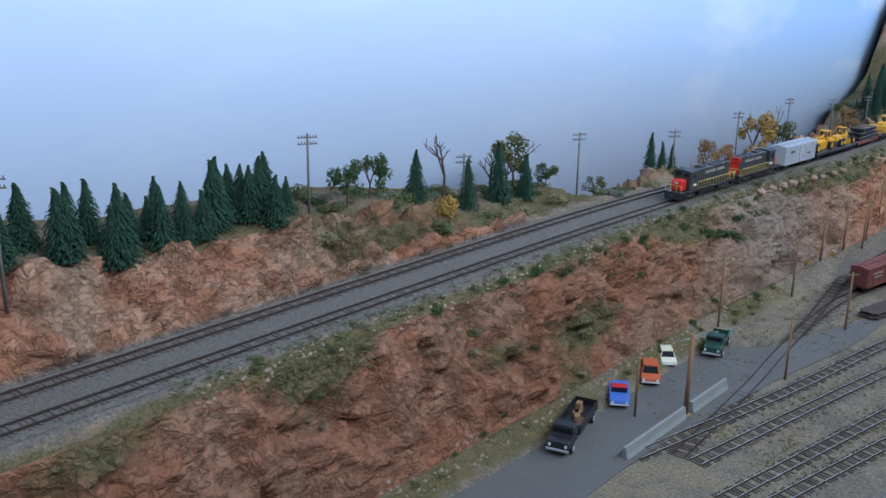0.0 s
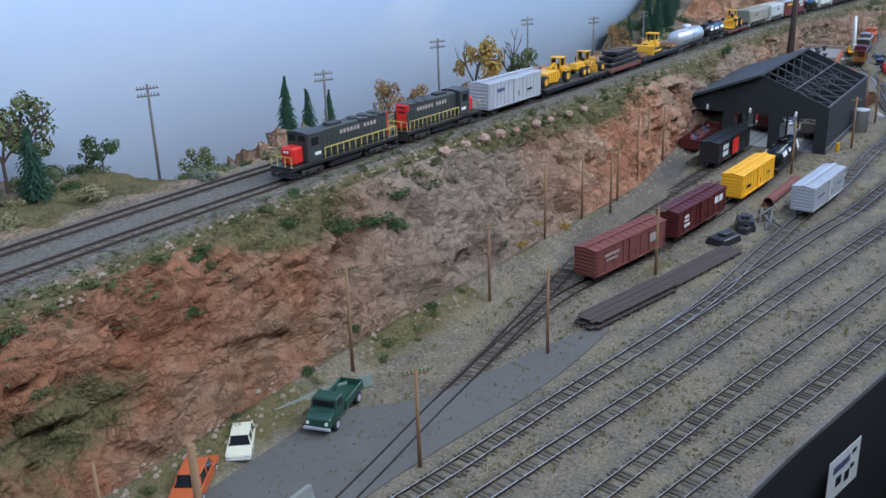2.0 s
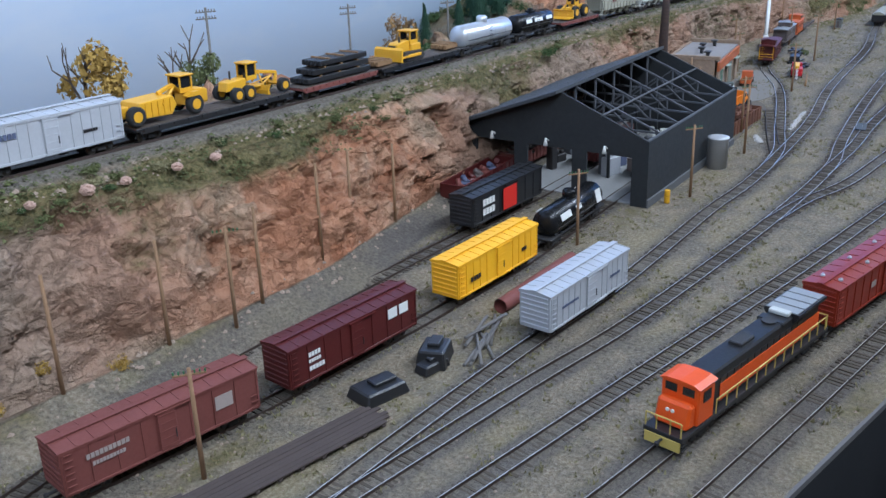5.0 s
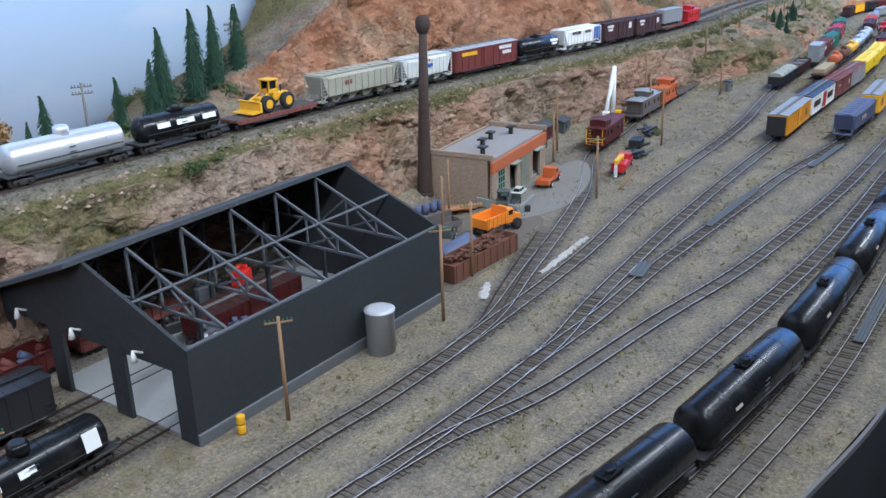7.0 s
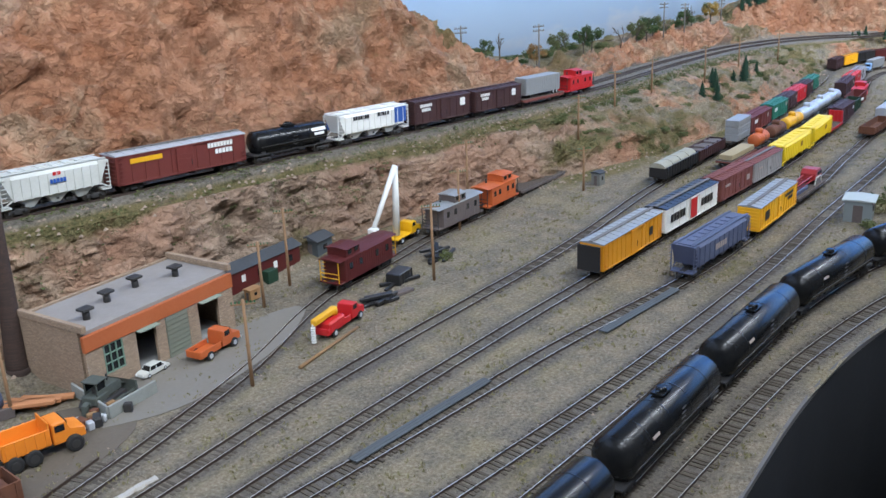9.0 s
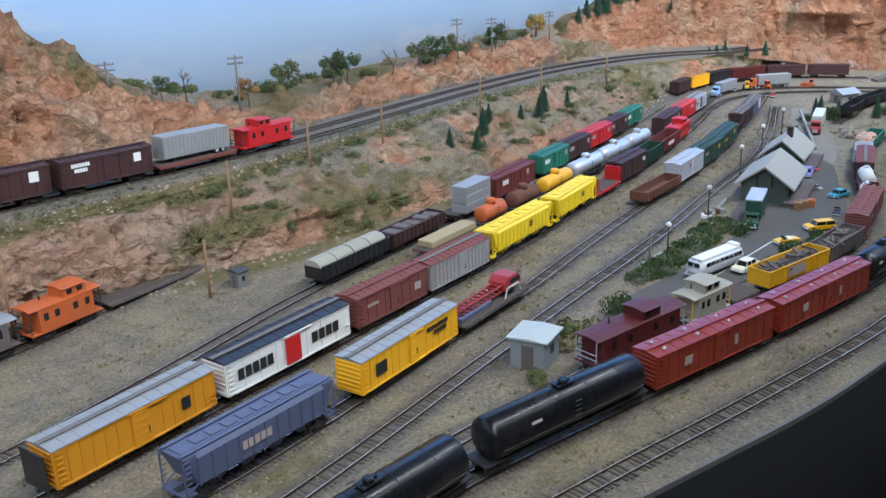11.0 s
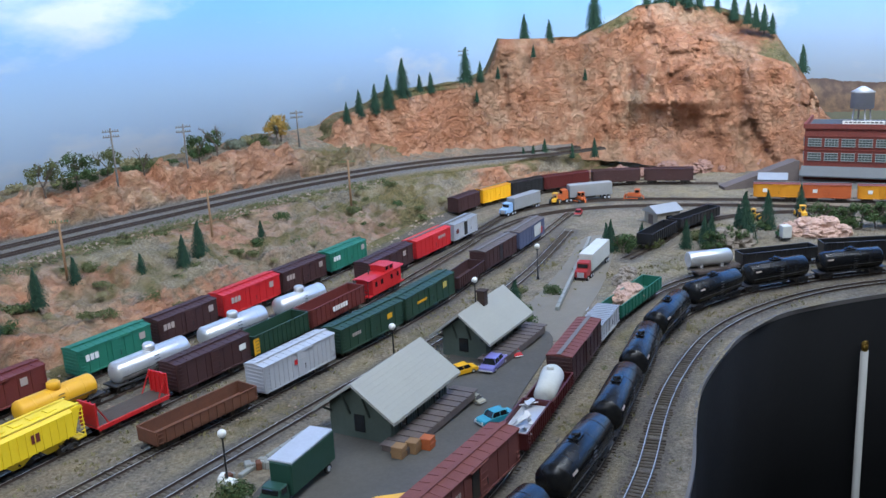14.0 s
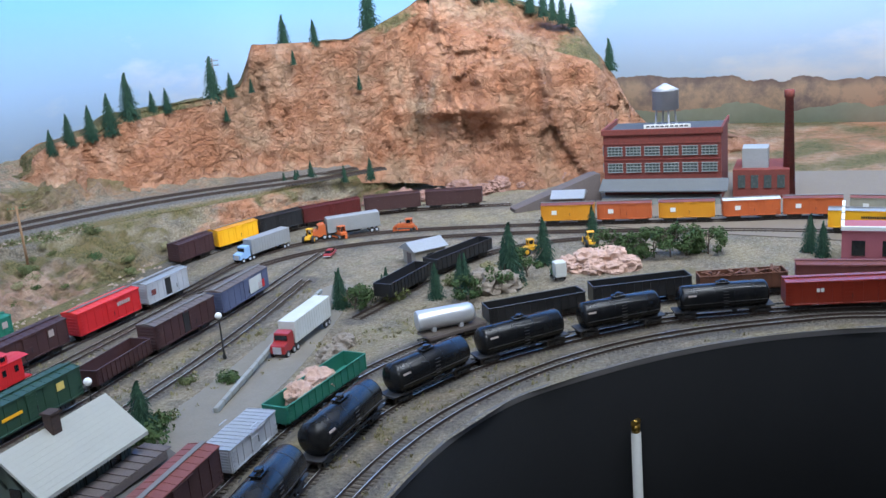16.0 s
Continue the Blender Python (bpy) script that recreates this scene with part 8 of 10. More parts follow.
# bus, cars and trucks round the stations
b = thing("bus", "white and silver intercity bus on the station road", "bus", pose(4.456, 0.148, 0.0014, rz=166))
b.scale = (0.94, 0.94, 0.94)
bm = BM()
L = 0.104
bm_prism(bm, [(-L / 2 + 0.001, 0.004), (L / 2 - 0.001, 0.004), (L / 2, 0.016), (L / 2 - 0.006, 0.0285), (-L / 2 + 0.006, 0.0285), (-L / 2, 0.018)], "y", -0.0135, 0.0135)
bmesh.ops.bevel(bm, geom=list(bm.edges), offset=0.0042, segments=4, affect="EDGES", clamp_overlap=True)
for f in bm.faces:
    f.smooth = True
part("body", bm, paint("pale_bus_paint", srgb(206, 210, 212), srgb(172, 176, 180), rough=0.35, amt=0.4), b)
for s in (-1, 1):
    bm = BM()
    for q in range(4):
        bm_box(bm, (0, s * 0.0136, 0.0088 + q * 0.0019), (L * 0.9, 0.0007, 0.0011), 0.0002)
    part("fluted_panel", bm, SILVER, b, "fluted silver side panel")
bm = BM()
bm_box(bm, (0, 0, 0.0284), (L * 0.86, 0.0185, 0.0014), 0.0006)
bm_box(bm, (-L * 0.40, 0, 0.0300), (0.011, 0.018, 0.0045), 0.0016)
part("roof", bm, WHITE_PAINT, b)
for s in (-1, 1):
    for q in range(8):
        w = BM()
        bm_box(w, (-L * 0.37 + q * 0.0104, s * 0.0133, 0.0205), (0.0088, 0.0012, 0.0056))
        part("window", w, GLASS, b)
    w = BM()
    bm_box(w, (L / 2 - 0.0024, s * 0.0051, 0.0212), (0.0030, 0.0090, 0.0062), 0.0008)
    part("windscreen", w, GLASS, b)
    w = BM()
    bm_cyl(w, (L / 2, s * 0.009, 0.0095), (L / 2 + 0.0008, s * 0.009, 0.0095), 0.0016, n=10)
    part("headlight", w, WHITE_PAINT, b)
bm = BM()
bm_box(bm, (L / 2 + 0.0006, 0, 0.006), (0.002, 0.026, 0.003), 0.0006)
part("bumper", bm, CHROME, b)
add_wheels(b, (-L * 0.3, L * 0.33), 0.0122, 0.0052, 0.003)
sedan(4.481, 0.115, 170, CREAM, "cream coupe driving on the station road", k=0.88)
sedan(4.703, 0.083, 138, VAN_YELLOW, "yellow delivery wagon parked by the siding", style="wagon", k=0.86)
sedan(4.614, 0.104, 150, VAN_YELLOW, "small yellow convertible parked on the station road", style="open", roof=CREAM, k=0.72)
sedan(4.902, 0.104, 160, TURQ, "turquoise rounded beetle-shaped car", style="bug", k=0.78)
sedan(4.80, 0.083, 10, BLACK_PAINT, "small black open car", style="open", k=0.6)
sedan(5.02, 0.187, 12, LAVENDER, "lavender blue sedan beside the station", k=0.88)
sedan(4.985, 0.208, -20, VAN_YELLOW, "yellow taxi beside the station", k=0.72)
sedan(5.065, 0.188, 60, RED_PAINT, "small red car in front of the station", k=0.5)
sedan(4.93, 0.152, 80, HOPPER_GREY, "small grey motor van by the platform", k=0.5)
lorry(4.69, 0.178, 193, DK_GREEN_CAR, "dark green delivery truck with a silver-roofed box body", "box", DK_GREEN_CAR, L=0.112, k=0.92)
bm = BM()
bm_box(bm, (0, 0, 0.001), (0.076, 0.027, 0.002), 0.0008)
solid("truck_roof", bm, SILVER, "silver roof panel lying on the delivery truck's box", "roof panel", pose(4.7036, 0.1812, 0.0014 + 0.0417 * 0.92, rz=193)).scale = (0.92, 0.92, 1)
for x, y, c in ((4.805, 0.135, WOODLOAD), (4.818, 0.128, ORANGE_TRIM), (4.79, 0.14, WOODLOAD)):
    bm = BM()
    bm_box(bm, (0, 0, 0.006), (0.012, 0.012, 0.012), 0.0006)
    for q in (-1, 1):
        bm_box(bm, (0, q * 0.0061, 0.006), (0.0122, 0.0006, 0.002))
    solid("packing_crate", bm, c, "brown packing crate on the forecourt", "crate", pose(x, y, 0.0014, rz=12), "packing crates")
semi(5.43, 0.275, 192, PINK_RED, HOPPER_WHITE, "white semi-trailer with a rose-red tractor", k=0.72)
semi(5.725, 0.592, 175, PALE_BLUE, ROOF_GREY, "silver semi-trailer with a pale blue tractor", k=0.66)
semi(5.86, 0.52, 138, ORANGE, ROOF_GREY, "long silver semi-trailer with an orange tractor", k=0.7)
sedan(5.735, 0.475, 20, PINK_RED, "rose red car on the far road", k=0.6)
sedan(5.79, 0.03, 30, VAN_YELLOW, "yellow car by the pink rocks", k=0.6)
lorry(5.72, 0.082, 40, GREEN_PAINT, "green and white van among the trees", "box", HOPPER_WHITE, L=0.06, k=0.6)
lorry(3.2, 0.652, 12, ORANGE, "faded orange pickup parked before the brick shop", "pickup", L=0.066, k=1.05)
sedan(3.125, 0.665, 190, HOPPER_WHITE, "white car in the shop doorway", k=0.7)


# ---- machines ----
CAT = paint("machine_yellow", srgb(230, 172, 34), srgb(184, 130, 34), rough=0.5, amt=0.5)


def struts(bm, rows, r=0.0007):
    for p, q in rows:
        bm_cyl(bm, p, q, r, n=5)


def cab_frame(v, col, cx, z0, z1, lx, ly):
    """Posts, roof and panes of an operator's cab."""
    bm = BM()
    for a in (-1, 1):
        for b in (-1, 1):
            bm_box(bm, (cx + a * lx / 2, b * ly / 2, (z0 + z1) / 2), (0.0013, 0.0013, z1 - z0))
        bm_box(bm, (cx, a * ly / 2, z0 + 0.002), (lx, 0.0012, 0.004))
    cab = part("cab", bm, col, v)
    bm = BM()
    bm_box(bm, (cx, 0, z1 + 0.0008), (lx + 0.004, ly + 0.004, 0.0016), 0.0005)
    part("cab_roof", bm, col, cab)
    for b in (-1, 1):
        bm = BM()
        bm_box(bm, (cx, b * (ly / 2 - 0.0006), (z0 + z1) / 2 + 0.0015), (lx - 0.0015, 0.0004, z1 - z0 - 0.004))
        part("pane", bm, GLASS, cab)
    bm = BM()
    bm_box(bm, (cx - 0.001, 0, z0 + 0.003), (0.004, 0.005, 0.006), 0.0008)
    part("seat", bm, BLACKENED, v)
    return cab


def earth_mover(m, col, label, kind, k=1.0, name="earth_mover"):
    v = thing(name, label, "construction machine", m)
    v.scale = (k, k, k)
    if kind == "dozer":
        for s in (-1, 1):
            bm = BM()
            bm_prism(bm, [(-0.019, 0.003), (-0.015, 0), (0.013, 0), (0.019, 0.004), (0.016, 0.0095), (-0.014, 0.0085)], "y", s * 0.0115 - 0.0028, s * 0.0115 + 0.0028)
            tr = part("crawler_track", bm, BLACKENED, v)
            bm = BM()
            bm_box(bm, (0, s * 0.0118, 0.0048), (0.024, 0.0062, 0.0035), 0.0006)
            part("track_frame", bm, col, tr)
            for q in range(18):
                a = -0.017 + 0.0021 * q
                bm = BM()
                bm_box(bm, (a, s * 0.0115, 0.0002), (0.0011, 0.006, 0.0006))
                part("track_shoe", bm, BLACKENED, tr)
        bm = BM()
        bm_prism(bm, [(-0.002, 0.008), (0.0205, 0.008), (0.0205, 0.0165), (0.017, 0.0185), (-0.002, 0.0195)], "y", -0.0062, 0.0062)
        bmesh.ops.bevel(bm, geom=list(bm.edges), offset=0.0007, segments=1, affect="EDGES")
        bm_box(bm, (-0.011, 0, 0.0115), (0.018, 0.017, 0.008), 0.001)
        part("hood", bm, col, v)
        bm = BM()
        bm_box(bm, (0.0208, 0, 0.0125), (0.0008, 0.0095, 0.007))
        part("grille", bm, BLACKENED, v)
        cab_frame(v, col, -0.0085, 0.0155, 0.028, 0.0125, 0.0135)
        bm = BM()
        bm_prism(bm, [(0.026, 0.0), (0.029, 0.001), (0.028, 0.013), (0.025, 0.015), (0.0262, 0.007)], "y", -0.018, 0.018)
        part("blade", bm, col, v)
        bm = BM()
        for s in (-1, 1):
            bm_box(bm, (0.012, s * 0.0158, 0.005), (0.03, 0.0016, 0.002))
            bm_cyl(bm, (0.016, s * 0.005, 0.016), (0.0262, s * 0.006, 0.010), 0.0009, n=6)
        part("push_frame", bm, col, v)
        bm = BM()
        bm_cyl(bm, (0.012, 0.003, 0.018), (0.012, 0.003, 0.025), 0.0011, n=6)
        part("exhaust", bm, BLACKENED, v)
        bm = BM()
        bm_prism(bm, [(-0.021, 0.012), (-0.027, 0.010), (-0.028, 0.001), (-0.026, 0.001), (-0.0245, 0.008), (-0.021, 0.009)], "y", -0.003, 0.003)
        part("ripper", bm, col, v)
        return v
    r = 0.0085 if kind != "grader" else 0.007
    xs = {"scraper": (-0.034, 0.030), "loader": (-0.014, 0.014), "grader": (-0.028, -0.013, 0.034), "dump": (-0.022, -0.009, 0.021)}[kind]
    if kind == "dump":
        r = 0.0062
    tm, rm = cached(("bigwheel", kind), lambda: wheel_mesh(r, 0.006, CAT if kind != "dump" else BLACKENED))
    for x in xs:
        for s in (-1, 1):
            t = part("wheel", tm, None, v, at=pose(x, s * 0.0115, r))
            part("rim", rm, None, t)
    if kind == "scraper":
        bm = BM()
        bm_prism(bm, [(-0.034, 0.012), (-0.024, 0.005), (0.004, 0.004), (0.010, 0.012), (0.006, 0.020), (-0.030, 0.019)], "y", -0.0125, 0.0125)
        bmesh.ops.bevel(bm, geom=list(bm.edges), offset=0.0006, segments=1, affect="EDGES")
        for q in range(5):
            for s in (-1, 1):
                bm_box(bm, (-0.024 + 0.0066 * q, s * 0.0128, 0.012), (0.0012, 0.0012, 0.012))
        part("bowl", bm, col, v)
        bm = BM()
        struts(bm, [((0.0, 0, 0.021), (0.016, 0, 0.026)), ((0.016, 0, 0.026), (0.026, 0, 0.018))], 0.0022)
        for s in (-1, 1):
            struts(bm, [((0.016, s * 0.002, 0.024), (-0.006, s * 0.0125, 0.014))], 0.0014)
        part("gooseneck", bm, col, v)
        bm = BM()
        bm_prism(bm, [(0.024, 0.007), (0.050, 0.007), (0.050, 0.018), (0.046, 0.020), (0.024, 0.021)], "y", -0.0075, 0.0075)
        bmesh.ops.bevel(bm, geom=list(bm.edges), offset=0.0008, segments=1, affect="EDGES")
        part("engine_hood", bm, col, v)
        for q in range(4):
            bm = BM()
            bm_box(bm, (0.0503, 0, 0.009 + q * 0.0024), (0.0006, 0.012, 0.0012))
            part("grille_bar", bm, BLACKENED, v)
        bm = BM()
        for s in (-1, 1):
            bm_prism(bm, [(0.020, 0.0168), (0.026, 0.0195), (0.034, 0.0195), (0.040, 0.0168), (0.040, 0.0158), (0.020, 0.0158)], "y", s * 0.0115 - 0.0035, s * 0.0115 + 0.0035)
        part("mudguard_pair", bm, col, v)
        cab_frame(v, col, 0.026, 0.019, 0.033, 0.013, 0.014)
        bm = BM()
        bm_cyl(bm, (0.042, 0.003, 0.019), (0.042, 0.003, 0.027), 0.001, n=6)
        part("exhaust", bm, BLACKENED, v)
        bm = BM()
        bm_box(bm, (-0.041, 0, 0.012), (0.010, 0.012, 0.010), 0.001)
        struts(bm, [((-0.046, -0.006, 0.010), (-0.052, -0.008, 0.008)), ((-0.046, 0.006, 0.010), (-0.052, 0.008, 0.008)), ((-0.052, -0.008, 0.008), (-0.052, 0.008, 0.008))], 0.001)
        part("push_block", bm, col, v)
    elif kind == "loader":
        bm = BM()
        bm_prism(bm, [(-0.024, 0.009), (0.0, 0.009), (0.0, 0.018), (-0.022, 0.0165)], "y", -0.0068, 0.0068)
        bmesh.ops.bevel(bm, geom=list(bm.edges), offset=0.0008, segments=1, affect="EDGES")
        bm_box(bm, (0.009, 0, 0.011), (0.016, 0.010, 0.007), 0.0008)
        part("body", bm, col, v)
        cab_frame(v, col, 0.0, 0.0175, 0.030, 0.011, 0.012)
        bm = BM()
        for s in (-1, 1):
            struts(bm, [((0.008, s * 0.006, 0.017), (0.020, s * 0.007, 0.012)), ((0.020, s * 0.007, 0.012), (0.028, s * 0.007, 0.006)), ((0.010, s * 0.004, 0.010), (0.024, s * 0.005, 0.011))], 0.0012)
        part("lift_frame", bm, col, v)
        bm = BM()
        bm_prism(bm, [(0.025, 0.002), (0.039, 0.0012), (0.039, 0.002), (0.028, 0.0036), (0.0275, 0.011), (0.030, 0.0128), (0.029, 0.0134), (0.0255, 0.012)], "y", -0.015, 0.015)
        part("bucket", bm, col, v)
        bm = BM()
        bm_cyl(bm, (-0.014, 0.003, 0.017), (-0.014, 0.003, 0.024), 0.001, n=6)
        part("exhaust", bm, BLACKENED, v)
    elif kind == "grader":
        bm = BM()
        bm_prism(bm, [(-0.036, 0.010), (-0.010, 0.010), (-0.010, 0.020), (-0.034, 0.0185)], "y", -0.006, 0.006)
        bmesh.ops.bevel(bm, geom=list(bm.edges), offset=0.0008, segments=1, affect="EDGES")
        part("engine_hood", bm, col, v)
        bm = BM()
        struts(bm, [((-0.008, 0, 0.015), (0.012, 0, 0.022)), ((0.012, 0, 0.022), (0.036, 0, 0.018)), ((0.034, -0.010, 0.008), (0.034, 0.010, 0.008)), ((0.036, 0, 0.018), (0.034, 0, 0.008))], 0.0019)
        for s in (-1, 1):
            struts(bm, [((0.012, 0, 0.022), (0.010, s * 0.007, 0.012)), ((0.030, 0, 0.016), (0.006, s * 0.007, 0.009))], 0.0009)
        part("main_frame", bm, col, v)
        bm = BM()
        bm_lathe(bm, [(0.0085, 0.0075), (0.0105, 0.0075)], "Z", 16, (0.008, 0, 0))
        part("blade_circle", bm, col, v)
        bm = BM()
        vs = bm_prism(bm, [(0.007, 0.002), (0.0095, 0.002), (0.0085, 0.006), (0.0105, 0.0105), (0.0085, 0.0108), (0.0068, 0.006)], "y", -0.017, 0.017)
        part("blade", bm, col, v)
        cab_frame(v, col, -0.003, 0.017, 0.032, 0.012, 0.012)
        bm = BM()
        bm_cyl(bm, (-0.022, 0.003, 0.019), (-0.022, 0.003, 0.027), 0.001, n=6)
        part("exhaust", bm, BLACKENED, v)
    else:
        bm = BM()
        bm_box(bm, (0, 0, 0.007), (0.058, 0.010, 0.003), 0.0004)
        part("chassis", bm, BLACKENED, v)
        bm = BM()
        bm_prism(bm, [(0.007, 0.008), (0.031, 0.008), (0.031, 0.0155), (0.019, 0.017), (0.0175, 0.025), (0.007, 0.025)], "y", -0.010, 0.010)
        bmesh.ops.bevel(bm, geom=list(bm.edges), offset=0.0008, segments=1, affect="EDGES")
        cab = part("cab", bm, col, v)
        for s in (-1, 1):
            bm = BM()
            bm_box(bm, (0.0125, s * 0.0101, 0.0205), (0.007, 0.0005, 0.005))
            part("side_window", bm, GLASS, cab)
            bm = BM()
            bm_cyl(bm, (0.031, s * 0.007, 0.012), (0.0316, s * 0.007, 0.012), 0.0014, n=8)
            part("headlight", bm, WHITE_PAINT, cab)
        bm = BM()
        bm_box(bm, (0.0186, 0, 0.0208), (0.0008, 0.016, 0.0058))
        part("windscreen", bm, GLASS, cab)
        bm = BM()
        bm_box(bm, (-0.012, 0, 0.0115), (0.034, 0.023, 0.002), 0.0003)
        for s in (-1, 1):
            bm_box(bm, (-0.012, s * 0.0112, 0.0175), (0.034, 0.0012, 0.012), 0.0003)
            for q in range(5):
                bm_box(bm, (-0.026 + 0.007 * q, s * 0.0121, 0.0175), (0.0014, 0.0010, 0.012))
        bm_box(bm, (0.0045, 0, 0.020), (0.0012, 0.023, 0.017), 0.0003)
        bm_box(bm, (-0.0285, 0, 0.0165), (0.0012, 0.022, 0.010), 0.0003)
        part("tipper_body", bm, col, v)
    return v




def on_deck(fl, dx, rz=0, dz=0.0):
    car, L_ = fl
    k = car.scale[0]
    return car.matrix_basis @ pose(dx * k, 0, (0.0158 + dz) * k, rz=rz)


earth_mover(on_deck(FLATS[0], -0.065), CAT, "yellow motor scraper chained to a flat car", "scraper", 1.25)
earth_mover(on_deck(FLATS[0], 0.055), CAT, "yellow road grader chained to a flat car", "grader", 1.25)
earth_mover(on_deck(FLATS[2], -0.02, 180), CAT, "yellow bulldozer with a canopy on a flat car", "dozer", 1.35)
earth_mover(on_deck(FLATS[3], 0.0, 180), CAT, "yellow wheel loader on a flat car", "loader", 1.35)
for fl, xs_, n, nm, mt, lab in ((FLATS[1], (0.0,), 3, "pipe_bundle", BLACK_PAINT, "stack of dark pipe bundles on a flat car"), (FLATS[2], (-0.075, 0.07), 1, "timber_stack", WOODLOAD, "stack of tan planks on a flat car")):
    for x in xs_:
        ob = thing(nm, lab, "load", on_deck(fl, x))
        ob.scale = (1.1, 1.1, 1.1)
        for r in range(n):
            ll = 0.115 - 0.014 * r if n > 1 else 0.03
            for q in range(5 if n > 1 else 4):
                bm = BM()
                bm_box(bm, (0.004 * r, -0.012 + 0.006 * q if n > 1 else -0.0105 + 0.007 * q, 0.0036 + r * 0.0088), (ll, 0.0052, 0.0064), 0.0008)
                part("pipe" if n > 1 else "plank", bm, mt, ob)
            for q in (-0.3, 0.0, 0.3):
                bm = BM()
                bm_box(bm, (0.004 * r + q * ll, 0, 0.0075 + r * 0.0088), (0.003, 0.028, 0.0016))
                part("bearer", bm, WOODLOAD, ob)
m_ = on_deck(TRAILER_FLAT, 0.0)
bm = BM()
bm_box(bm, (0, 0, 0.024), (0.125, 0.029, 0.034), 0.0008)
for q in range(18):
    for s in (-1, 1):
        bm_box(bm, (-0.06 + 0.12 * q / 17, s * 0.0147, 0.024), (0.0009, 0.0006, 0.032))
tr_ = thing("highway_trailer", "grey ribbed highway trailer riding on a flat car", "trailer", m_)
part("body", bm, ROOF_GREY, tr_)
add_wheels(tr_, (0.038, 0.05), 0.0125, 0.0048, 0.0034)
bm = BM()
bm_box(bm, (-0.04, 0, 0.004), (0.004, 0.02, 0.008))
part("landing_leg", bm, BLACKENED, tr_)
# folded red crane on the yard flat
cr = thing("folded_crane", "dull red lattice crane folded down on a grey flat car", "crane", on_deck(CRANE_FLAT, 0.0))
bm = BM()
bm_prism(bm, [(0.022, 0.008), (0.060, 0.008), (0.062, 0.016), (0.052, 0.026), (0.030, 0.026), (0.022, 0.019)], "y", -0.013, 0.013)
bmesh.ops.bevel(bm, geom=list(bm.edges), offset=0.0012, segments=1, affect="EDGES")
cabp = part("cab", bm, PINK_RED, cr)
for sd in (-1, 1):
    bm = BM()
    bm_box(bm, (0.046, sd * 0.0132, 0.018), (0.022, 0.0008, 0.006), 0.0002)
    part("side_window", bm, GLASS, cabp)
bm = BM()
bm_cyl(bm, (0.04, 0, 0.0), (0.04, 0, 0.008), 0.012, n=20)
part("turntable", bm, BLACKENED, cr)
for sd in (-1, 1):
    bm = BM()
    for z in (0.008, 0.016):
        bm_cyl(bm, (0.03, sd * 0.008, z), (-0.072, sd * 0.005, z * 0.85), 0.0014, n=6)
    for q in range(10):
        x = 0.03 - 0.0105 * q
        bm_cyl(bm, (x, sd * 0.0076, 0.008), (x - 0.0105, sd * 0.0068, 0.0145), 0.001, n=5)
    part("boom_side", bm, PINK_RED, cr)
for q in range(9):
    bm = BM()
    bm_cyl(bm, (0.02 - 0.0105 * q, -0.008, 0.015), (0.02 - 0.0105 * q, 0.008, 0.015), 0.0009, n=5)
    part("boom_brace", bm, PINK_RED, cr)
bm = BM()
bm_box(bm, (-0.04, -0.006, 0.0035), (0.07, 0.010, 0.007), 0.001)
bm_box(bm, (-0.045, 0.010, 0.003), (0.04, 0.006, 0.006), 0.001)
part("counterweight", bm, BLUE_GREY, cr)
bm = BM()
for sd in (-1, 1):
    bm_cyl(bm, (0.058, sd * 0.014, 0.0), (0.052, sd * 0.014, 0.012), 0.0012, n=6)
    bm_cyl(bm, (0.052, sd * 0.014, 0.012), (0.026, sd * 0.014, 0.012), 0.0012, n=6)
    bm_cyl(bm, (0.026, sd * 0.014, 0.012), (0.020, sd * 0.014, 0.0), 0.0012, n=6)
part("tie_down_frame", bm, HOPPER_WHITE, cr)
# bucket lift
bt = lorry(3.625, 0.735, 12, VAN_YELLOW, "yellow bucket truck with a raised white boom", "flat", VAN_YELLOW, L=0.075, z=0.006)
for p, q, r in (((-0.02, 0, 0.012), (-0.014, 0.0, 0.118), 0.0056), ((-0.014, 0, 0.118), (-0.088, -0.004, 0.045), 0.0044)):
    bm = BM()
    bm_cyl(bm, p, q, r, r * 0.8, n=8)
    part("boom", bm, WHITE_PAINT, bt, "white lifting boom")
bm = BM()
bm_box(bm, (-0.091, -0.004, 0.036), (0.013, 0.013, 0.017), 0.0015)
part("basket", bm, WHITE_PAINT, bt)
# auger truck
au = lorry(3.335, 0.582, 14, RED_PAINT, "red utility truck with a yellow folded auger", "pickup", L=0.085)
bm = BM()
bm_box(bm, (-0.022, 0, 0.014), (0.034, 0.024, 0.014), 0.002)
part("tool_body", bm, RED_PAINT, au)
bm = BM()
bm_box(bm, (-0.034, 0, 0.027), (0.045, 0.008, 0.007), 0.001)
bm_cyl(bm, (-0.012, 0, 0.02), (-0.012, 0, 0.03), 0.005, n=12)
part("derrick", bm, YELLOW_PAINT, au)
bm = BM()
bm_cyl(bm, (-0.058, 0, 0.026), (-0.058, 0, 0.002), 0.0008, n=6)
for q in range(7):
    bm_lathe(bm, [(0.003 + q * 0.003, 0.003), (0.0042 + q * 0.003, 0.003)], "Z", 10, (-0.058, 0, 0))
part("auger", bm, WHITE_PAINT, au)
bm = BM()
bm_cyl(bm, (-0.06, 0, 0.0022), (0.06, 0, 0.0022), 0.0022, 0.0016, n=8)
solid("spare_pole", bm, WOODLOAD, "new tan wooden pole lying on the ground", "pole", pose(3.285, 0.548, 0.0005, rz=12))
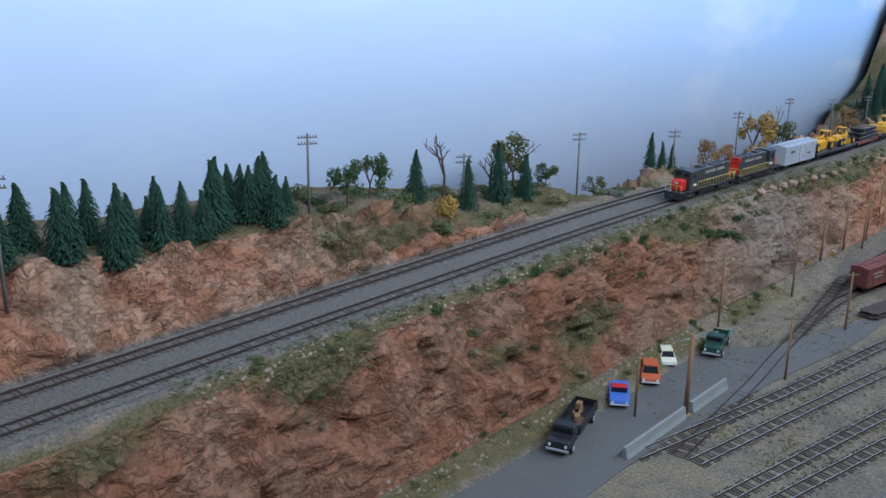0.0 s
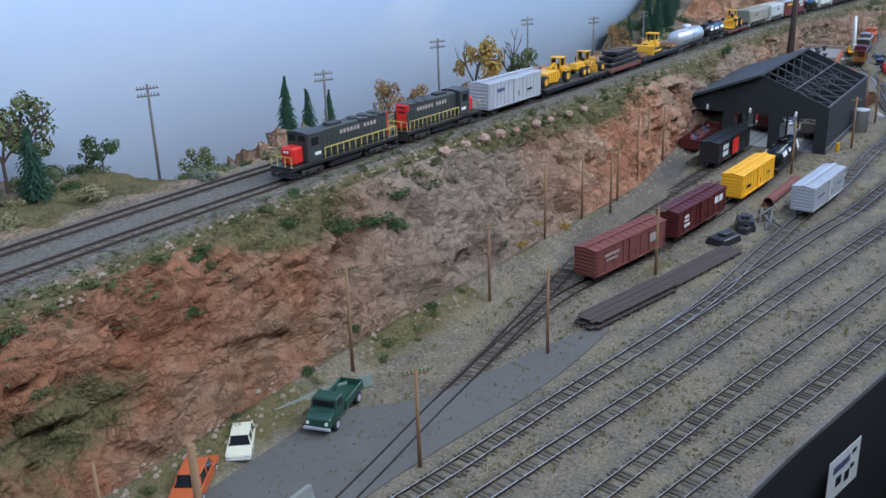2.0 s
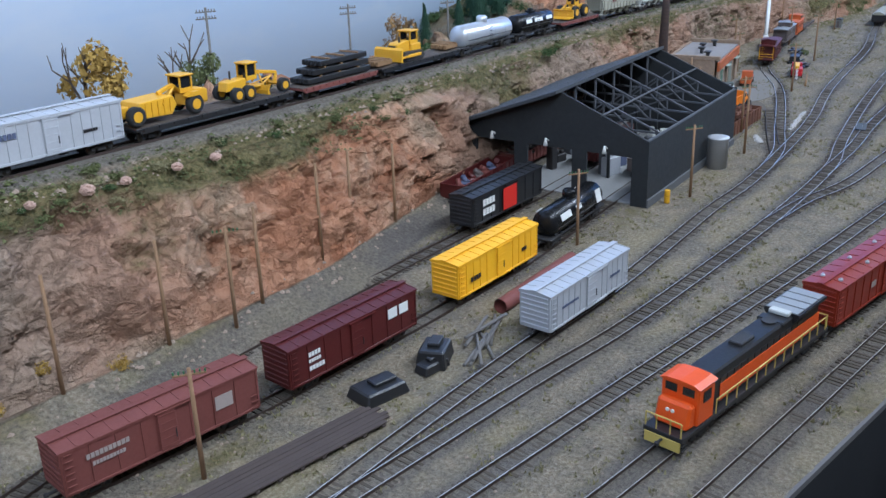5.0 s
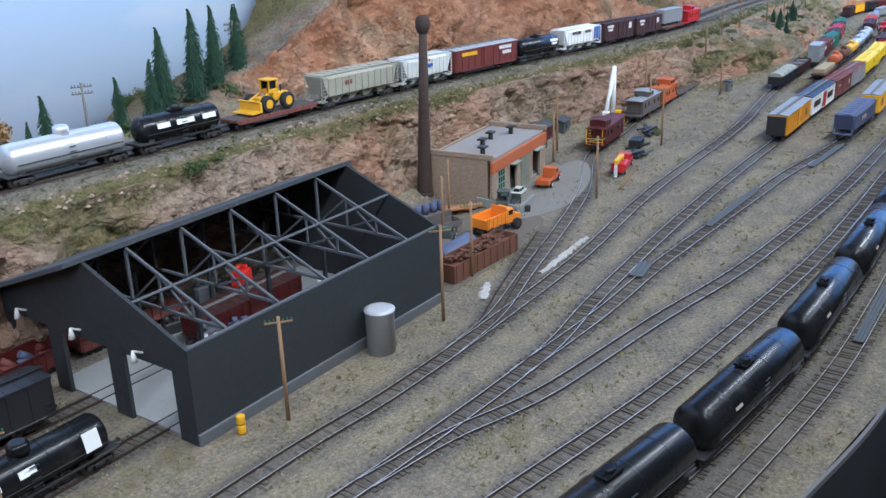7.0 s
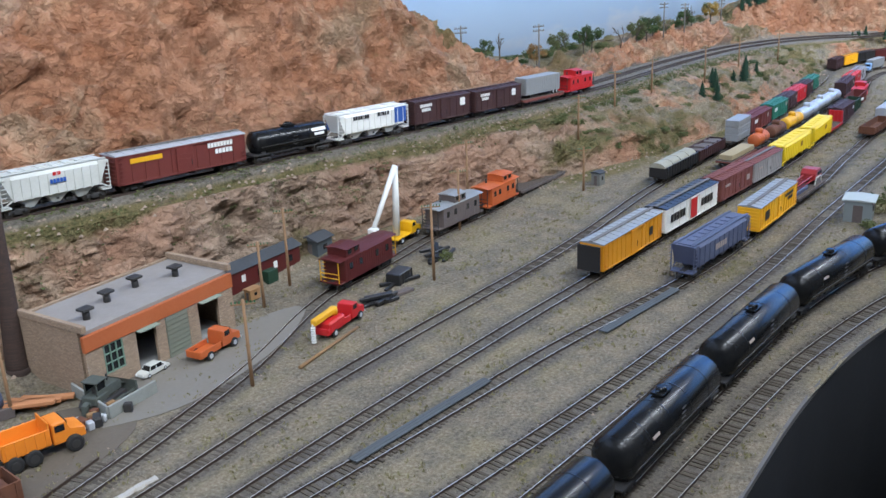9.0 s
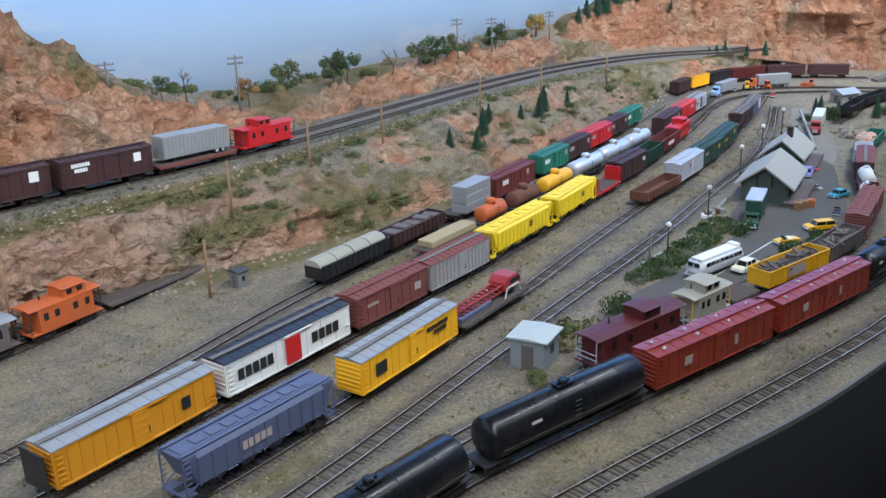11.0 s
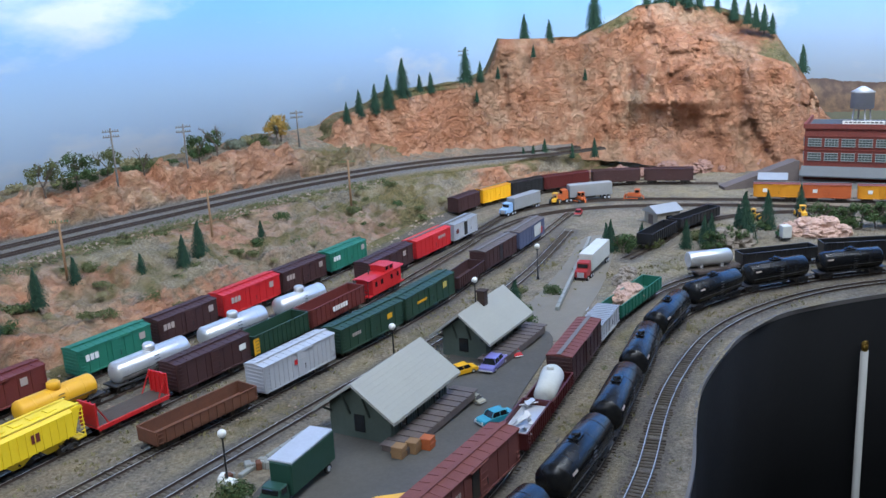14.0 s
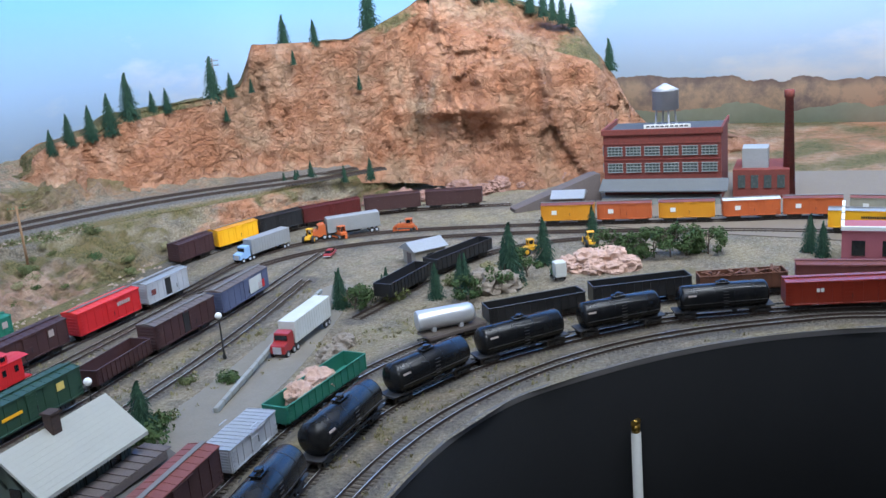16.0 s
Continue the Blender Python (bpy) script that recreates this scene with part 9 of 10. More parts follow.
earth_mover(pose(2.958, 0.602, 0.001, rz=-8), paint("tipper_orange", srgb(236, 138, 40), srgb(200, 108, 36), rough=0.5), "orange six-wheeled dump truck behind the engine house", "dump", 1.3, "dump_truck")
OLD_GREEN = paint("faded_army_green", srgb(86, 92, 84), srgb(58, 62, 58), rough=0.85, amt=0.8)
earth_mover(pose(3.052, 0.646, 0.001, rz=20), OLD_GREEN, "faded grey-green bulldozer in front of the brick shop", "dozer", 1.1)
for x, y, r_, bd in ((2.90, 0.668, 160, "stake"), (2.865, 0.632, 20, "flat"), (2.82, 0.665, 8, "box")):
    lorry(x, y, r_, OLD_GREEN, "derelict grey-green truck in the junk yard", bd, GREY_BROWN, L=0.075, z=0.001)
GON_YARD = thing("scrap_bin", "rusty open scrap bin with junk in it", "bin", pose(2.835, 0.556, 0.001, rz=-2))
bm = BM()
for s in (-1, 1):
    bm_box(bm, (0, s * 0.017, 0.012), (0.145, 0.0014, 0.024))
    bm_box(bm, (s * 0.072, 0, 0.012), (0.0014, 0.034, 0.024))
    for q in range(10):
        bm_box(bm, (-0.068 + q * 0.0151, s * 0.0182, 0.012), (0.0016, 0.0014, 0.023))
bm_box(bm, (0, 0, 0.001), (0.145, 0.034, 0.002))
part("body", bm, RUST, GON_YARD)
scrap_load(pose(2.835, 0.556, -0.002, rz=-2), 0.14, 0.032, 0.026, 1.0, 21, RUST, 40, "scrap_load", "rusty junk heaped in the scrap bin")

# ---- vegetation ----
def foliage(name, c1, c2):
    k = Nodes(name)
    rnd_ = k.t.nodes.new("ShaderNodeNewGeometry").outputs["Random Per Island"]
    co = k.t.nodes.new("ShaderNodeTexCoord").outputs["Object"]
    f = k.math("ADD", k.math("MULTIPLY", rnd_, 0.6), k.math("MULTIPLY", k.noise(co, 60, 3), 0.5))
    k.l(k.mix(f, c1, c2), k.p.inputs["Base Color"])
    k.p.inputs["Roughness"].default_value = 0.9
    k.p.inputs["Specular IOR Level"].default_value = 0.15
    return k.m


FIR = foliage("fir_green", (0.010, 0.030, 0.020), (0.035, 0.075, 0.045))
LEAF = foliage("leaf_green", (0.022, 0.050, 0.018), (0.080, 0.118, 0.045))
OLIVE = foliage("olive_scrub", (0.055, 0.072, 0.026), (0.15, 0.16, 0.07))
SAGE = foliage("sage_scrub", (0.10, 0.12, 0.08), (0.22, 0.24, 0.18))
GOLD = foliage("autumn_gold", (0.22, 0.13, 0.03), (0.45, 0.29, 0.08))
RUSSET = foliage("dull_orange_scrub", (0.20, 0.11, 0.04), (0.36, 0.22, 0.10))
STRAW = foliage("straw_grass", (0.16, 0.14, 0.07), (0.30, 0.27, 0.15))
BARK = paint("tree_bark", srgb(92, 78, 68), srgb(66, 56, 50), rough=0.95, scale=200)


def leaf_tri(verts, faces, p, n, size, rnd):
    u = n.orthogonal().normalized()
    w = n.cross(u)
    a = rnd.uniform(0, 6.28)
    u, w = u * math.cos(a) + w * math.sin(a), w * math.cos(a) - u * math.sin(a)
    b = len(verts)
    verts += [p - u * size, p + u * size * 0.9, p + w * size * 1.3 + n * size * 0.4]
    faces.append((b, b + 1, b + 2))


def fir_mesh(seed, rows=21, dense=1.5):
    rnd = random.Random(seed)
    verts, faces = [], []
    lean = Vector((rnd.uniform(-0.03, 0.03), rnd.uniform(-0.03, 0.03), 0))
    for r in range(rows):
        f = r / (rows - 1)
        z = 0.10 + 0.88 * f
        rad = (0.225 * (1 - f) ** 0.85 + 0.012) * rnd.uniform(0.8, 1.15)
        n = int((15 - 8 * f) * dense)
        for k in range(n):
            a = 2 * math.pi * (k + rnd.random() * 0.8) / n
            rr = rad * rnd.uniform(0.65, 1.15)
            tip = Vector((math.cos(a) * rr, math.sin(a) * rr, z - 0.05 * rr / 0.2 - rnd.uniform(0, 0.02)))
            root = Vector((math.cos(a) * rr * 0.1, math.sin(a) * rr * 0.1, z + 0.03)) + lean * f
            side = Vector((-math.sin(a), math.cos(a), 0)) * (0.02 + 0.012 * (1 - f))
            steps = 3
            for q in range(steps):
                t0 = (q + 0.4) / steps
                c = root.lerp(tip, t0)
                w = side * (1.15 - 0.6 * t0) * rnd.uniform(0.7, 1.2)
                d = (tip - root).normalized() * 0.042
                b = len(verts)
                verts += [c - w, c + w, c + d * 1.1 + Vector((0, 0, -0.012)), c + Vector((0, 0, 0.018))]
                faces += [(b, b + 2, b + 3), (b + 1, b + 3, b + 2)]
    me = bpy.data.meshes.new("crown")
    me.from_pydata([tuple(v) for v in verts], [], faces)
    me.materials.append(FIR)
    return me


def trunk_mesh(h=1.0, r=0.016):
    bm = BM()
    bm_cyl(bm, (0, 0, -0.06), (0, 0, h), r, r * 0.2, n=7)
    return mesh_of(bm, "trunk", BARK)


FIRS = [fir_mesh(s) for s in (1, 2, 3, 4)]
FIR_TRUNK = trunk_mesh()
vr = random.Random(77)


def fir(x, y, h, z=None, wide=1.0):
    z = ground_z(x, y) if z is None else z
    t = thing("fir_tree", "dark green fir tree standing in the scenery", "tree", pose(x, y, z - 0.002, rz=vr.uniform(0, 360)), "fir trees")
    t.scale = (h * wide * (1.0 if x < 0.5 else 1.2), h * wide * (1.0 if x < 0.5 else 1.2), h * (0.72 if x < 0.5 else 1.0))
    part("trunk", FIR_TRUNK, None, t)
    part("crown", FIRS[vr.randrange(4)], None, t)
    return t


def clump_mesh(seed, mat_, n=150, flat=0.7, size=0.16, lobes=4):
    """A loose clump about 1 across, of small leaves on several lobes."""
    rnd = random.Random(seed)
    cs = [(Vector((rnd.uniform(-0.28, 0.28), rnd.uniform(-0.28, 0.28), rnd.uniform(0.1, 0.45) * flat)), rnd.uniform(0.18, 0.32)) for _ in range(lobes)]
    verts, faces = [], []
    for k in range(n):
        c, r = cs[k % lobes]
        d = Vector((rnd.gauss(0, 1), rnd.gauss(0, 1), rnd.gauss(0, 0.8))).normalized()
        p = c + Vector((d.x, d.y, d.z * flat)) * r * rnd.uniform(0.75, 1.08)
        if p.z < -0.03:
            p.z = abs(p.z) * 0.4
        nn = (d + Vector((rnd.uniform(-0.6, 0.6), rnd.uniform(-0.6, 0.6), rnd.uniform(-0.2, 0.7)))).normalized()
        leaf_tri(verts, faces, p, nn, size * rnd.uniform(0.5, 1.0), rnd)
    me = bpy.data.meshes.new("foliage")
    me.from_pydata([tuple(v) for v in verts], [], faces)
    me.materials.append(mat_)
    return me


CLUMPS = {m.name: [clump_mesh(s, m, 620, 0.75, 0.058, 7) for s in (5, 6, 7)] for m in (LEAF, OLIVE, SAGE, GOLD, RUSSET, STRAW)}


LOW = []


def bush(x, y, d, m=OLIVE, z=None, tall=1.0):
    z = ground_z(x, y) if z is None else z
    words = {"leaf_green": "dark green leafy bush", "olive_scrub": "olive green scrub bush", "sage_scrub": "pale sage green bush", "autumn_gold": "golden autumn bush", "dull_orange_scrub": "dull orange autumn bush", "straw_grass": "straw-coloured dry bush"}
    if d < 0.0245:
        LOW.append((CLUMPS[m.name][vr.randrange(3)], Matrix.Translation((x, y, z - 0.002)) @ Matrix.Rotation(vr.uniform(0, 6.28), 4, "Z") @ Matrix.Diagonal((d, d, d * tall, 1))))
        return None
    ob = new("bush", CLUMPS[m.name][vr.randrange(3)])
    ob.matrix_basis = pose(x, y, z - 0.002, rz=vr.uniform(0, 360))
    ob.scale = (d, d, d * tall)
    return tagged(ob, words[m.name] + " on the modelled ground", "bush", "bushes")


def crown_mesh(seed, mat_, bare=False):
    """A broad crown about 1 high on limbs: clusters of leaves with gaps."""
    rnd = random.Random(seed)
    verts, faces = [], []
    for k in range(11):
        a, f = rnd.uniform(0, 6.28), rnd.uniform(0, 1)
        c = Vector((math.cos(a) * (0.10 + 0.24 * (1 - abs(f - 0.45))), math.sin(a) * (0.10 + 0.24 * (1 - abs(f - 0.45))), 0.42 + 0.5 * f))
        r = rnd.uniform(0.09, 0.17)
        for q in range(105):
            d = Vector((rnd.gauss(0, 1), rnd.gauss(0, 1), rnd.gauss(0, 0.9))).normalized()
            leaf_tri(verts, faces, c + d * r * rnd.uniform(0.6, 1.1), (d + Vector((rnd.uniform(-0.5, 0.5), rnd.uniform(-0.5, 0.5), 0.3))).normalized(), rnd.uniform(0.018, 0.042), rnd)
    me = bpy.data.meshes.new("crown")
    me.from_pydata([tuple(v) for v in verts], [], faces)
    me.materials.append(mat_)
    return me


def limbs_mesh(seed, twigs):
    rnd = random.Random(seed)
    bm = BM()

    def grow(p, d, l, r, depth):
        q = p + d * l
        bm_cyl(bm, p, q, r, r * 0.62, n=6, cap=depth == 0)
        if depth == 0:
            return
        for _ in range(3 if depth > 1 else 2):
            nd = (d + Vector((rnd.uniform(-0.85, 0.85), rnd.uniform(-0.85, 0.85), rnd.uniform(-0.1, 0.45)))).normalized()
            grow(q, nd, l * rnd.uniform(0.5, 0.78), r * 0.6, depth - 1)

    grow(Vector((0, 0, -0.05)), Vector((rnd.uniform(-0.1, 0.1), rnd.uniform(-0.1, 0.1), 1)).normalized(), 0.42, 0.028, twigs)
    return mesh_of(bm, "trunk", BARK)


BRANCHES = [limbs_mesh(s, 3) for s in (1, 2, 3)]
CROWNS = {m.name: [crown_mesh(s, m) for s in (3, 4)] for m in (LEAF, OLIVE, GOLD, RUSSET)}
SPARSE = clump_mesh(40, OLIVE, 60, 1.2, 0.05)


def leafy_tree(x, y, h, m=LEAF, z=None, bare=False, wide=1.0):
    z = ground_z(x, y) if z is None else z
    word = {"leaf_green": "dark green broadleaf tree", "olive_scrub": "olive green broadleaf tree", "autumn_gold": "golden autumn tree", "dull_orange_scrub": "dull orange autumn tree"}[m.name]
    t = thing("broadleaf_tree" if not bare else "bare_tree", "bare grey branching tree beside the line" if bare else word + " beside the line", "tree", pose(x, y, z, rz=vr.uniform(0, 360)), "broadleaf trees")
    t.scale = (h * wide * 0.9, h * wide * 0.9, h * 0.9)
    part("trunk", BRANCHES[vr.randrange(3)], None, t)
    if not bare:
        part("crown", CROWNS[m.name][vr.randrange(2)], None, t)
    return t


# forest at the start of the upper line
for x, y, h in ((0.03, 1.10, 0.115), (0.075, 1.12, 0.10), (-0.03, 1.10, 0.11), (0.10, 1.08, 0.115), (0.135, 1.13, 0.10), (0.165, 1.07, 0.13), (0.155, 1.12, 0.11), (0.20, 1.11, 0.09), (0.225, 1.08, 0.11), (0.25, 1.13, 0.10), (0.275, 1.11, 0.095),
                (-0.1, 1.09, 0.12), (-0.16, 1.12, 0.11), (-0.24, 1.08, 0.12), (0.315, 1.10, 0.128), (0.335, 1.125, 0.12), (0.36, 1.13, 0.10), (0.375, 1.105, 0.105), (0.395, 1.11, 0.118), (0.42, 1.13, 0.115),
                (0.715, 1.12, 0.085), (0.79, 1.075, 0.085), (0.885, 1.085, 0.108), (0.955, 1.08, 0.085), (2.77, 1.06, 0.115), (2.80, 1.10, 0.115), (2.82, 1.05, 0.11), (2.85, 1.08, 0.125), (2.87, 1.06, 0.10), (2.90, 1.09, 0.115), (2.93, 1.07, 0.085), (2.955, 1.10, 0.10), (2.98, 1.12, 0.09)):
    fir(x, y, h, wide=0.72 if x > 2.7 else 1.0)
fr = random.Random(31)
for k in range(20):
    fir(-0.25 + 0.036 * k + fr.uniform(-0.01, 0.01), fr.uniform(1.065, 1.12), fr.uniform(0.075, 0.11))
# trees on the falling bank, by the height of their tops
for x, y, top in ((1.33, 1.043, 0.286), (1.369, 1.037, 0.263), (1.422, 1.043, 0.252), (2.565, 1.052, 0.23), (2.54, 1.055, 0.2), (2.685, 1.057, 0.234), (2.735, 1.045, 0.252)):
    fir(x, y, top - ground_z(x, y), wide=0.72)
for x, y, top, m, b in ((1.837, 1.044, 0.292, "gold", False), (1.524, 1.011, 0.259, "russet", False), (1.603, 1.009, 0.238, "russet", False), (2.02, 1.075, 0.293, "olive", True), (2.03, 1.05, 0.24, "olive", False), (2.478, 1.046, 0.23, "russet", False)):
    leafy_tree(x, y, top - ground_z(x, y), {"gold": GOLD, "russet": RUSSET, "olive": OLIVE}[m], bare=b, wide=0.8)
for x, y, h in ((3.86, 1.08, 0.05), (3.93, 1.1, 0.05), (3.97, 1.12, 0.05), (3.74, 1.13, 0.05), (3.5, 1.12, 0.05), (3.42, 1.14, 0.05)):
    fir(x, y, h)
for x, y, h, m, b in ((0.545, 1.10, 0.075, LEAF, False), (0.60, 1.11, 0.085, LEAF, False), (0.98, 1.12, 0.125, OLIVE, False), (0.905, 1.12, 0.11, OLIVE, True), (0.94, 1.11, 0.12, OLIVE, True), (0.77, 1.11, 0.13, OLIVE, True), (1.075, 1.12, 0.065, LEAF, False),
                      (1.20, 1.09, 0.06, OLIVE, False), 
                      (4.33, 1.06, 0.08, OLIVE, True), (4.28, 1.06, 0.05, LEAF, False), (4.46, 1.05, 0.06, RUSSET, False), (4.56, 1.05, 0.085, OLIVE, False), (4.72, 1.08, 0.08, LEAF, False), (4.76, 1.08, 0.085, LEAF, False), (4.90, 1.07, 0.07, OLIVE, True), (5.0, 1.07, 0.08, OLIVE, False),
                      (5.06, 1.07, 0.085, LEAF, False), (5.13, 1.09, 0.07, OLIVE, False), (5.2, 1.08, 0.07, OLIVE, True), (5.33, 1.08, 0.07, LEAF, False), (5.37, 1.08, 0.085, OLIVE, True), (5.39, 1.1, 0.06, LEAF, False), (5.55, 1.10, 0.075, GOLD, False), (5.58, 1.12, 0.07, OLIVE, False)):
    leafy_tree(x, y, h, m, bare=b)
bush(0.70, 1.05, 0.055, GOLD, tall=1.4)
# line of bushes behind the upper line
for k in range(250):
    x = vr.uniform(0.45, 2.9) if k < 200 else vr.uniform(4.25, 5.6)
    y = vr.uniform(1.02, 1.18) if k < 150 else vr.uniform(1.1, 1.18)
    if 1.1 < x < 2.75:
        y = 0.985 + (y - 1.02) * 0.35
    bush(x, y, vr.uniform(0.018, 0.048), vr.choice((LEAF, LEAF, OLIVE, OLIVE, SAGE, OLIVE, STRAW)), tall=vr.uniform(0.8, 1.15))
# along the crest and the cliff
for k in range(95):
    x = vr.uniform(0.2, 2.2)
    fy, fz, my, mz, cy, cz = lerp_rows(CLIFF, x)
    y = cy + vr.uniform(-0.012, 0.014) if vr.random() < 0.72 else vr.uniform(my, cy)
    bush(x, y, vr.uniform(0.010, 0.026), vr.choice((LEAF, OLIVE, OLIVE, STRAW)), tall=0.8)
for x, y, d in ((1.18, 0.835, 0.045), (1.24, 0.828, 0.05), (1.30, 0.835, 0.04), (1.36, 0.83, 0.045), (1.27, 0.82, 0.04), (1.42, 0.825, 0.03), (1.1, 0.85, 0.035), (0.98, 0.855, 0.03), (0.93, 0.858, 0.03), (0.70, 0.866, 0.025), (0.62, 0.868, 0.025), (2.62, 0.836, 0.04), (2.66, 0.838, 0.03)):
    bush(x, y, d, vr.choice((LEAF, OLIVE)), tall=0.7)
for k in range(46):
    x = vr.uniform(0.2, 1.35)
    fy = lerp_rows(CLIFF, x)[0]
    bush(x, fy - vr.uniform(-0.01, 0.05), vr.uniform(0.010, 0.024), vr.choice((LEAF, OLIVE, STRAW)), tall=0.7)
for x, y in ((1.50, 0.765), (1.55, 0.77), (1.62, 0.757), (1.46, 0.772)):
    bush(x, y, 0.022, vr.choice((GOLD, LEAF)))
# green slope below the upper line, further on
for k in range(120):
    x = vr.uniform(4.15, 5.65)
    fy, fz, my, mz, cy, cz = lerp_rows(CLIFF, x)
    y = vr.uniform(fy, cy)
    bush(x, y, vr.uniform(0.012, 0.034), vr.choice((LEAF, OLIVE, OLIVE, OLIVE, STRAW)), tall=0.8)
for x, f, h in ((4.62, 0.35, 0.05), (4.70, 0.3, 0.04), (4.78, 0.45, 0.055), (4.95, 0.45, 0.035), (5.02, 0.4, 0.05), (5.06, 0.45, 0.06), (5.2, 0.5, 0.03), (4.86, 0.6, 0.04)):
    fy, fz, my, mz, cy, cz = lerp_rows(CLIFF, x)
    fir(x, fy + (cy - fy) * f, h, wide=1.1)
# firs and scrub in the loop
for x, y, h in ((5.53, 0.30, 0.055), (5.545, 0.315, 0.045), (5.594, 0.279, 0.03), (5.61, 0.283, 0.035), (5.601, 0.2, 0.05), (5.616, 0.163, 0.06), (5.64, 0.185, 0.05), (5.684, 0.134, 0.085), (5.70, 0.15, 0.06), (5.778, 0.128, 0.07), (5.938, 0.121, 0.05), (5.92, -0.2, 0.055), (5.9, -0.22, 0.05), (5.968, 0.747, 0.03), (5.974, 0.725, 0.035), (6.008, 0.715, 0.045), (6.026, 0.654, 0.035), (6.051, 0.611, 0.045), (6.0, 0.74, 0.03)):
    fir(x, y, h, z=0.0 if y < 0.55 else 0.052, wide=1.0)
for x, y, d, m in ((5.56, 0.285, 0.05, LEAF), (5.5, 0.32, 0.04, LEAF), (5.58, 0.25, 0.04, OLIVE), (5.66, 0.21, 0.035, OLIVE), (5.73, 0.19, 0.03, STRAW), (5.85, 0.02, 0.05, LEAF), (5.88, -0.05, 0.05, LEAF), (5.82, 0.06, 0.04, LEAF), (5.296, 0.271, 0.03, LEAF), (5.277, 0.313, 0.025, OLIVE), (5.159, 0.243, 0.05, LEAF), (5.175, 0.255, 0.045, LEAF), (5.2, 0.262, 0.03, OLIVE)):
    bush(x, y, d, m, z=0.0, tall=1.1)
fir(5.165, 0.25, 0.06, z=0, wide=1.2)
for x, y, h in ((5.815, 0.05, 0.062), (5.83, 0.02, 0.055), (5.845, -0.01, 0.062), (5.852, -0.03, 0.066), (5.865, -0.045, 0.062), (5.88, -0.075, 0.058), (5.53, 0.278, 0.05), (5.655, 0.135, 0.052), (5.60, 0.155, 0.05), (5.72, 0.125, 0.06)):
    leafy_tree(x, y, h, LEAF, z=-0.012, wide=1.15)
# hedge between the station track and the road
for k in range(78):
    f = k / 77
    x = 4.37 + 0.29 * f + vr.uniform(-0.008, 0.008)
    bush(x, 0.208 + vr.uniform(-0.014, 0.02), vr.uniform(0.018, 0.034), vr.choice((LEAF, LEAF, OLIVE, SAGE)), z=0.0, tall=vr.uniform(0.8, 1.3))
for x, y, h in ((4.262, 0.193, 0.05), (4.505, 0.205, 0.045), (4.618, 0.176, 0.048), (4.562, 0.085, 0.05), (4.63, 0.07, 0.045), (4.655, 0.075, 0.03), (4.50, 0.22, 0.03)):
    bush(x, y, h * 0.72, LEAF, z=0.0, tall=1.7)
bush(4.174, 0.197, 0.06, OLIVE, z=0, tall=1.1)
bush(4.145, 0.185, 0.04, STRAW, z=0)
bush(4.06, 0.178, 0.03, OLIVE, z=0)
bush(4.519, 0.087, 0.03, OLIVE, z=0)
bush(3.60, 0.635, 0.03, OLIVE, z=0)
for k in range(60):
    f = vr.random()
    x = 4.5 + 0.95 * f
    i = int(np.argmin(abs(TRACKS["scrap"][:, 0] - x)))
    yb = 0.5 * (TRACKS["scrap"][i, 1] + float(np.interp(x, TRACKS["train"][:, 0], TRACKS["train"][:, 1])))
    bush(x, yb + vr.uniform(-0.006, 0.006), vr.uniform(0.006, 0.014), vr.choice((STRAW, OLIVE)), z=0.0, tall=0.5)
# trees on the mesa
MX = [r[0] for r in MESA]
for x, back, h in ((5.73, 0.02, 0.04), (5.76, 0.03, 0.05), (5.80, 0.02, 0.055), (5.83, 0.04, 0.065), (5.87, 0.03, 0.075), (5.905, 0.04, 0.04), (5.93, 0.03, 0.04), (6.0, 0.04, 0.075), (6.03, 0.02, 0.04), (6.10, 0.05, 0.055), (6.135, 0.04, 0.045), (6.2, 0.06, 0.085), (6.27, 0.05, 0.05), (6.29, 0.07, 0.07), (6.305, 0.05, 0.055),
                   (6.32, 0.08, 0.07), (6.33, 0.05, 0.05), (6.345, 0.07, 0.05), (6.37, 0.08, 0.04), (6.39, 0.07, 0.05), (6.40, 0.01, 0.05), (6.41, 0.012, 0.045), (6.42, 0.012, 0.05), (6.43, 0.015, 0.04), (6.475, 0.02, 0.055)):
    y = float(np.interp(x, MX, [r[1] for r in MESA]))
    zt = float(np.interp(x, MX, [r[3] for r in MESA]))
    fir(x + back * 0.8, y + back * 0.5, h * 1.25, z=zt - 0.012)
for x, dz in ((6.02, -0.05), (6.11, -0.04), (6.18, -0.10), (6.06, -0.06)):
    y = float(np.interp(x, MX, [r[1] for r in MESA]))
    zt = float(np.interp(x, MX, [r[3] for r in MESA]))
    fir(x - 0.012, y - 0.012, 0.03, z=zt + dz)

# ---- tufts of dry grass and stones over the yard, too many to count ----
def scatter(name, n, region, make, material, label, seed):
    rnd = random.Random(seed)
    verts, faces = [], []
    for _ in range(n):
        make(rnd, *region(rnd), verts, faces)
    me = bpy.data.meshes.new(name)
    me.from_pydata([tuple(v) for v in verts], [], faces)
    me.materials.append(material)
    return tagged(new(name, me), label, name.replace("_", " "), kind="stuff")


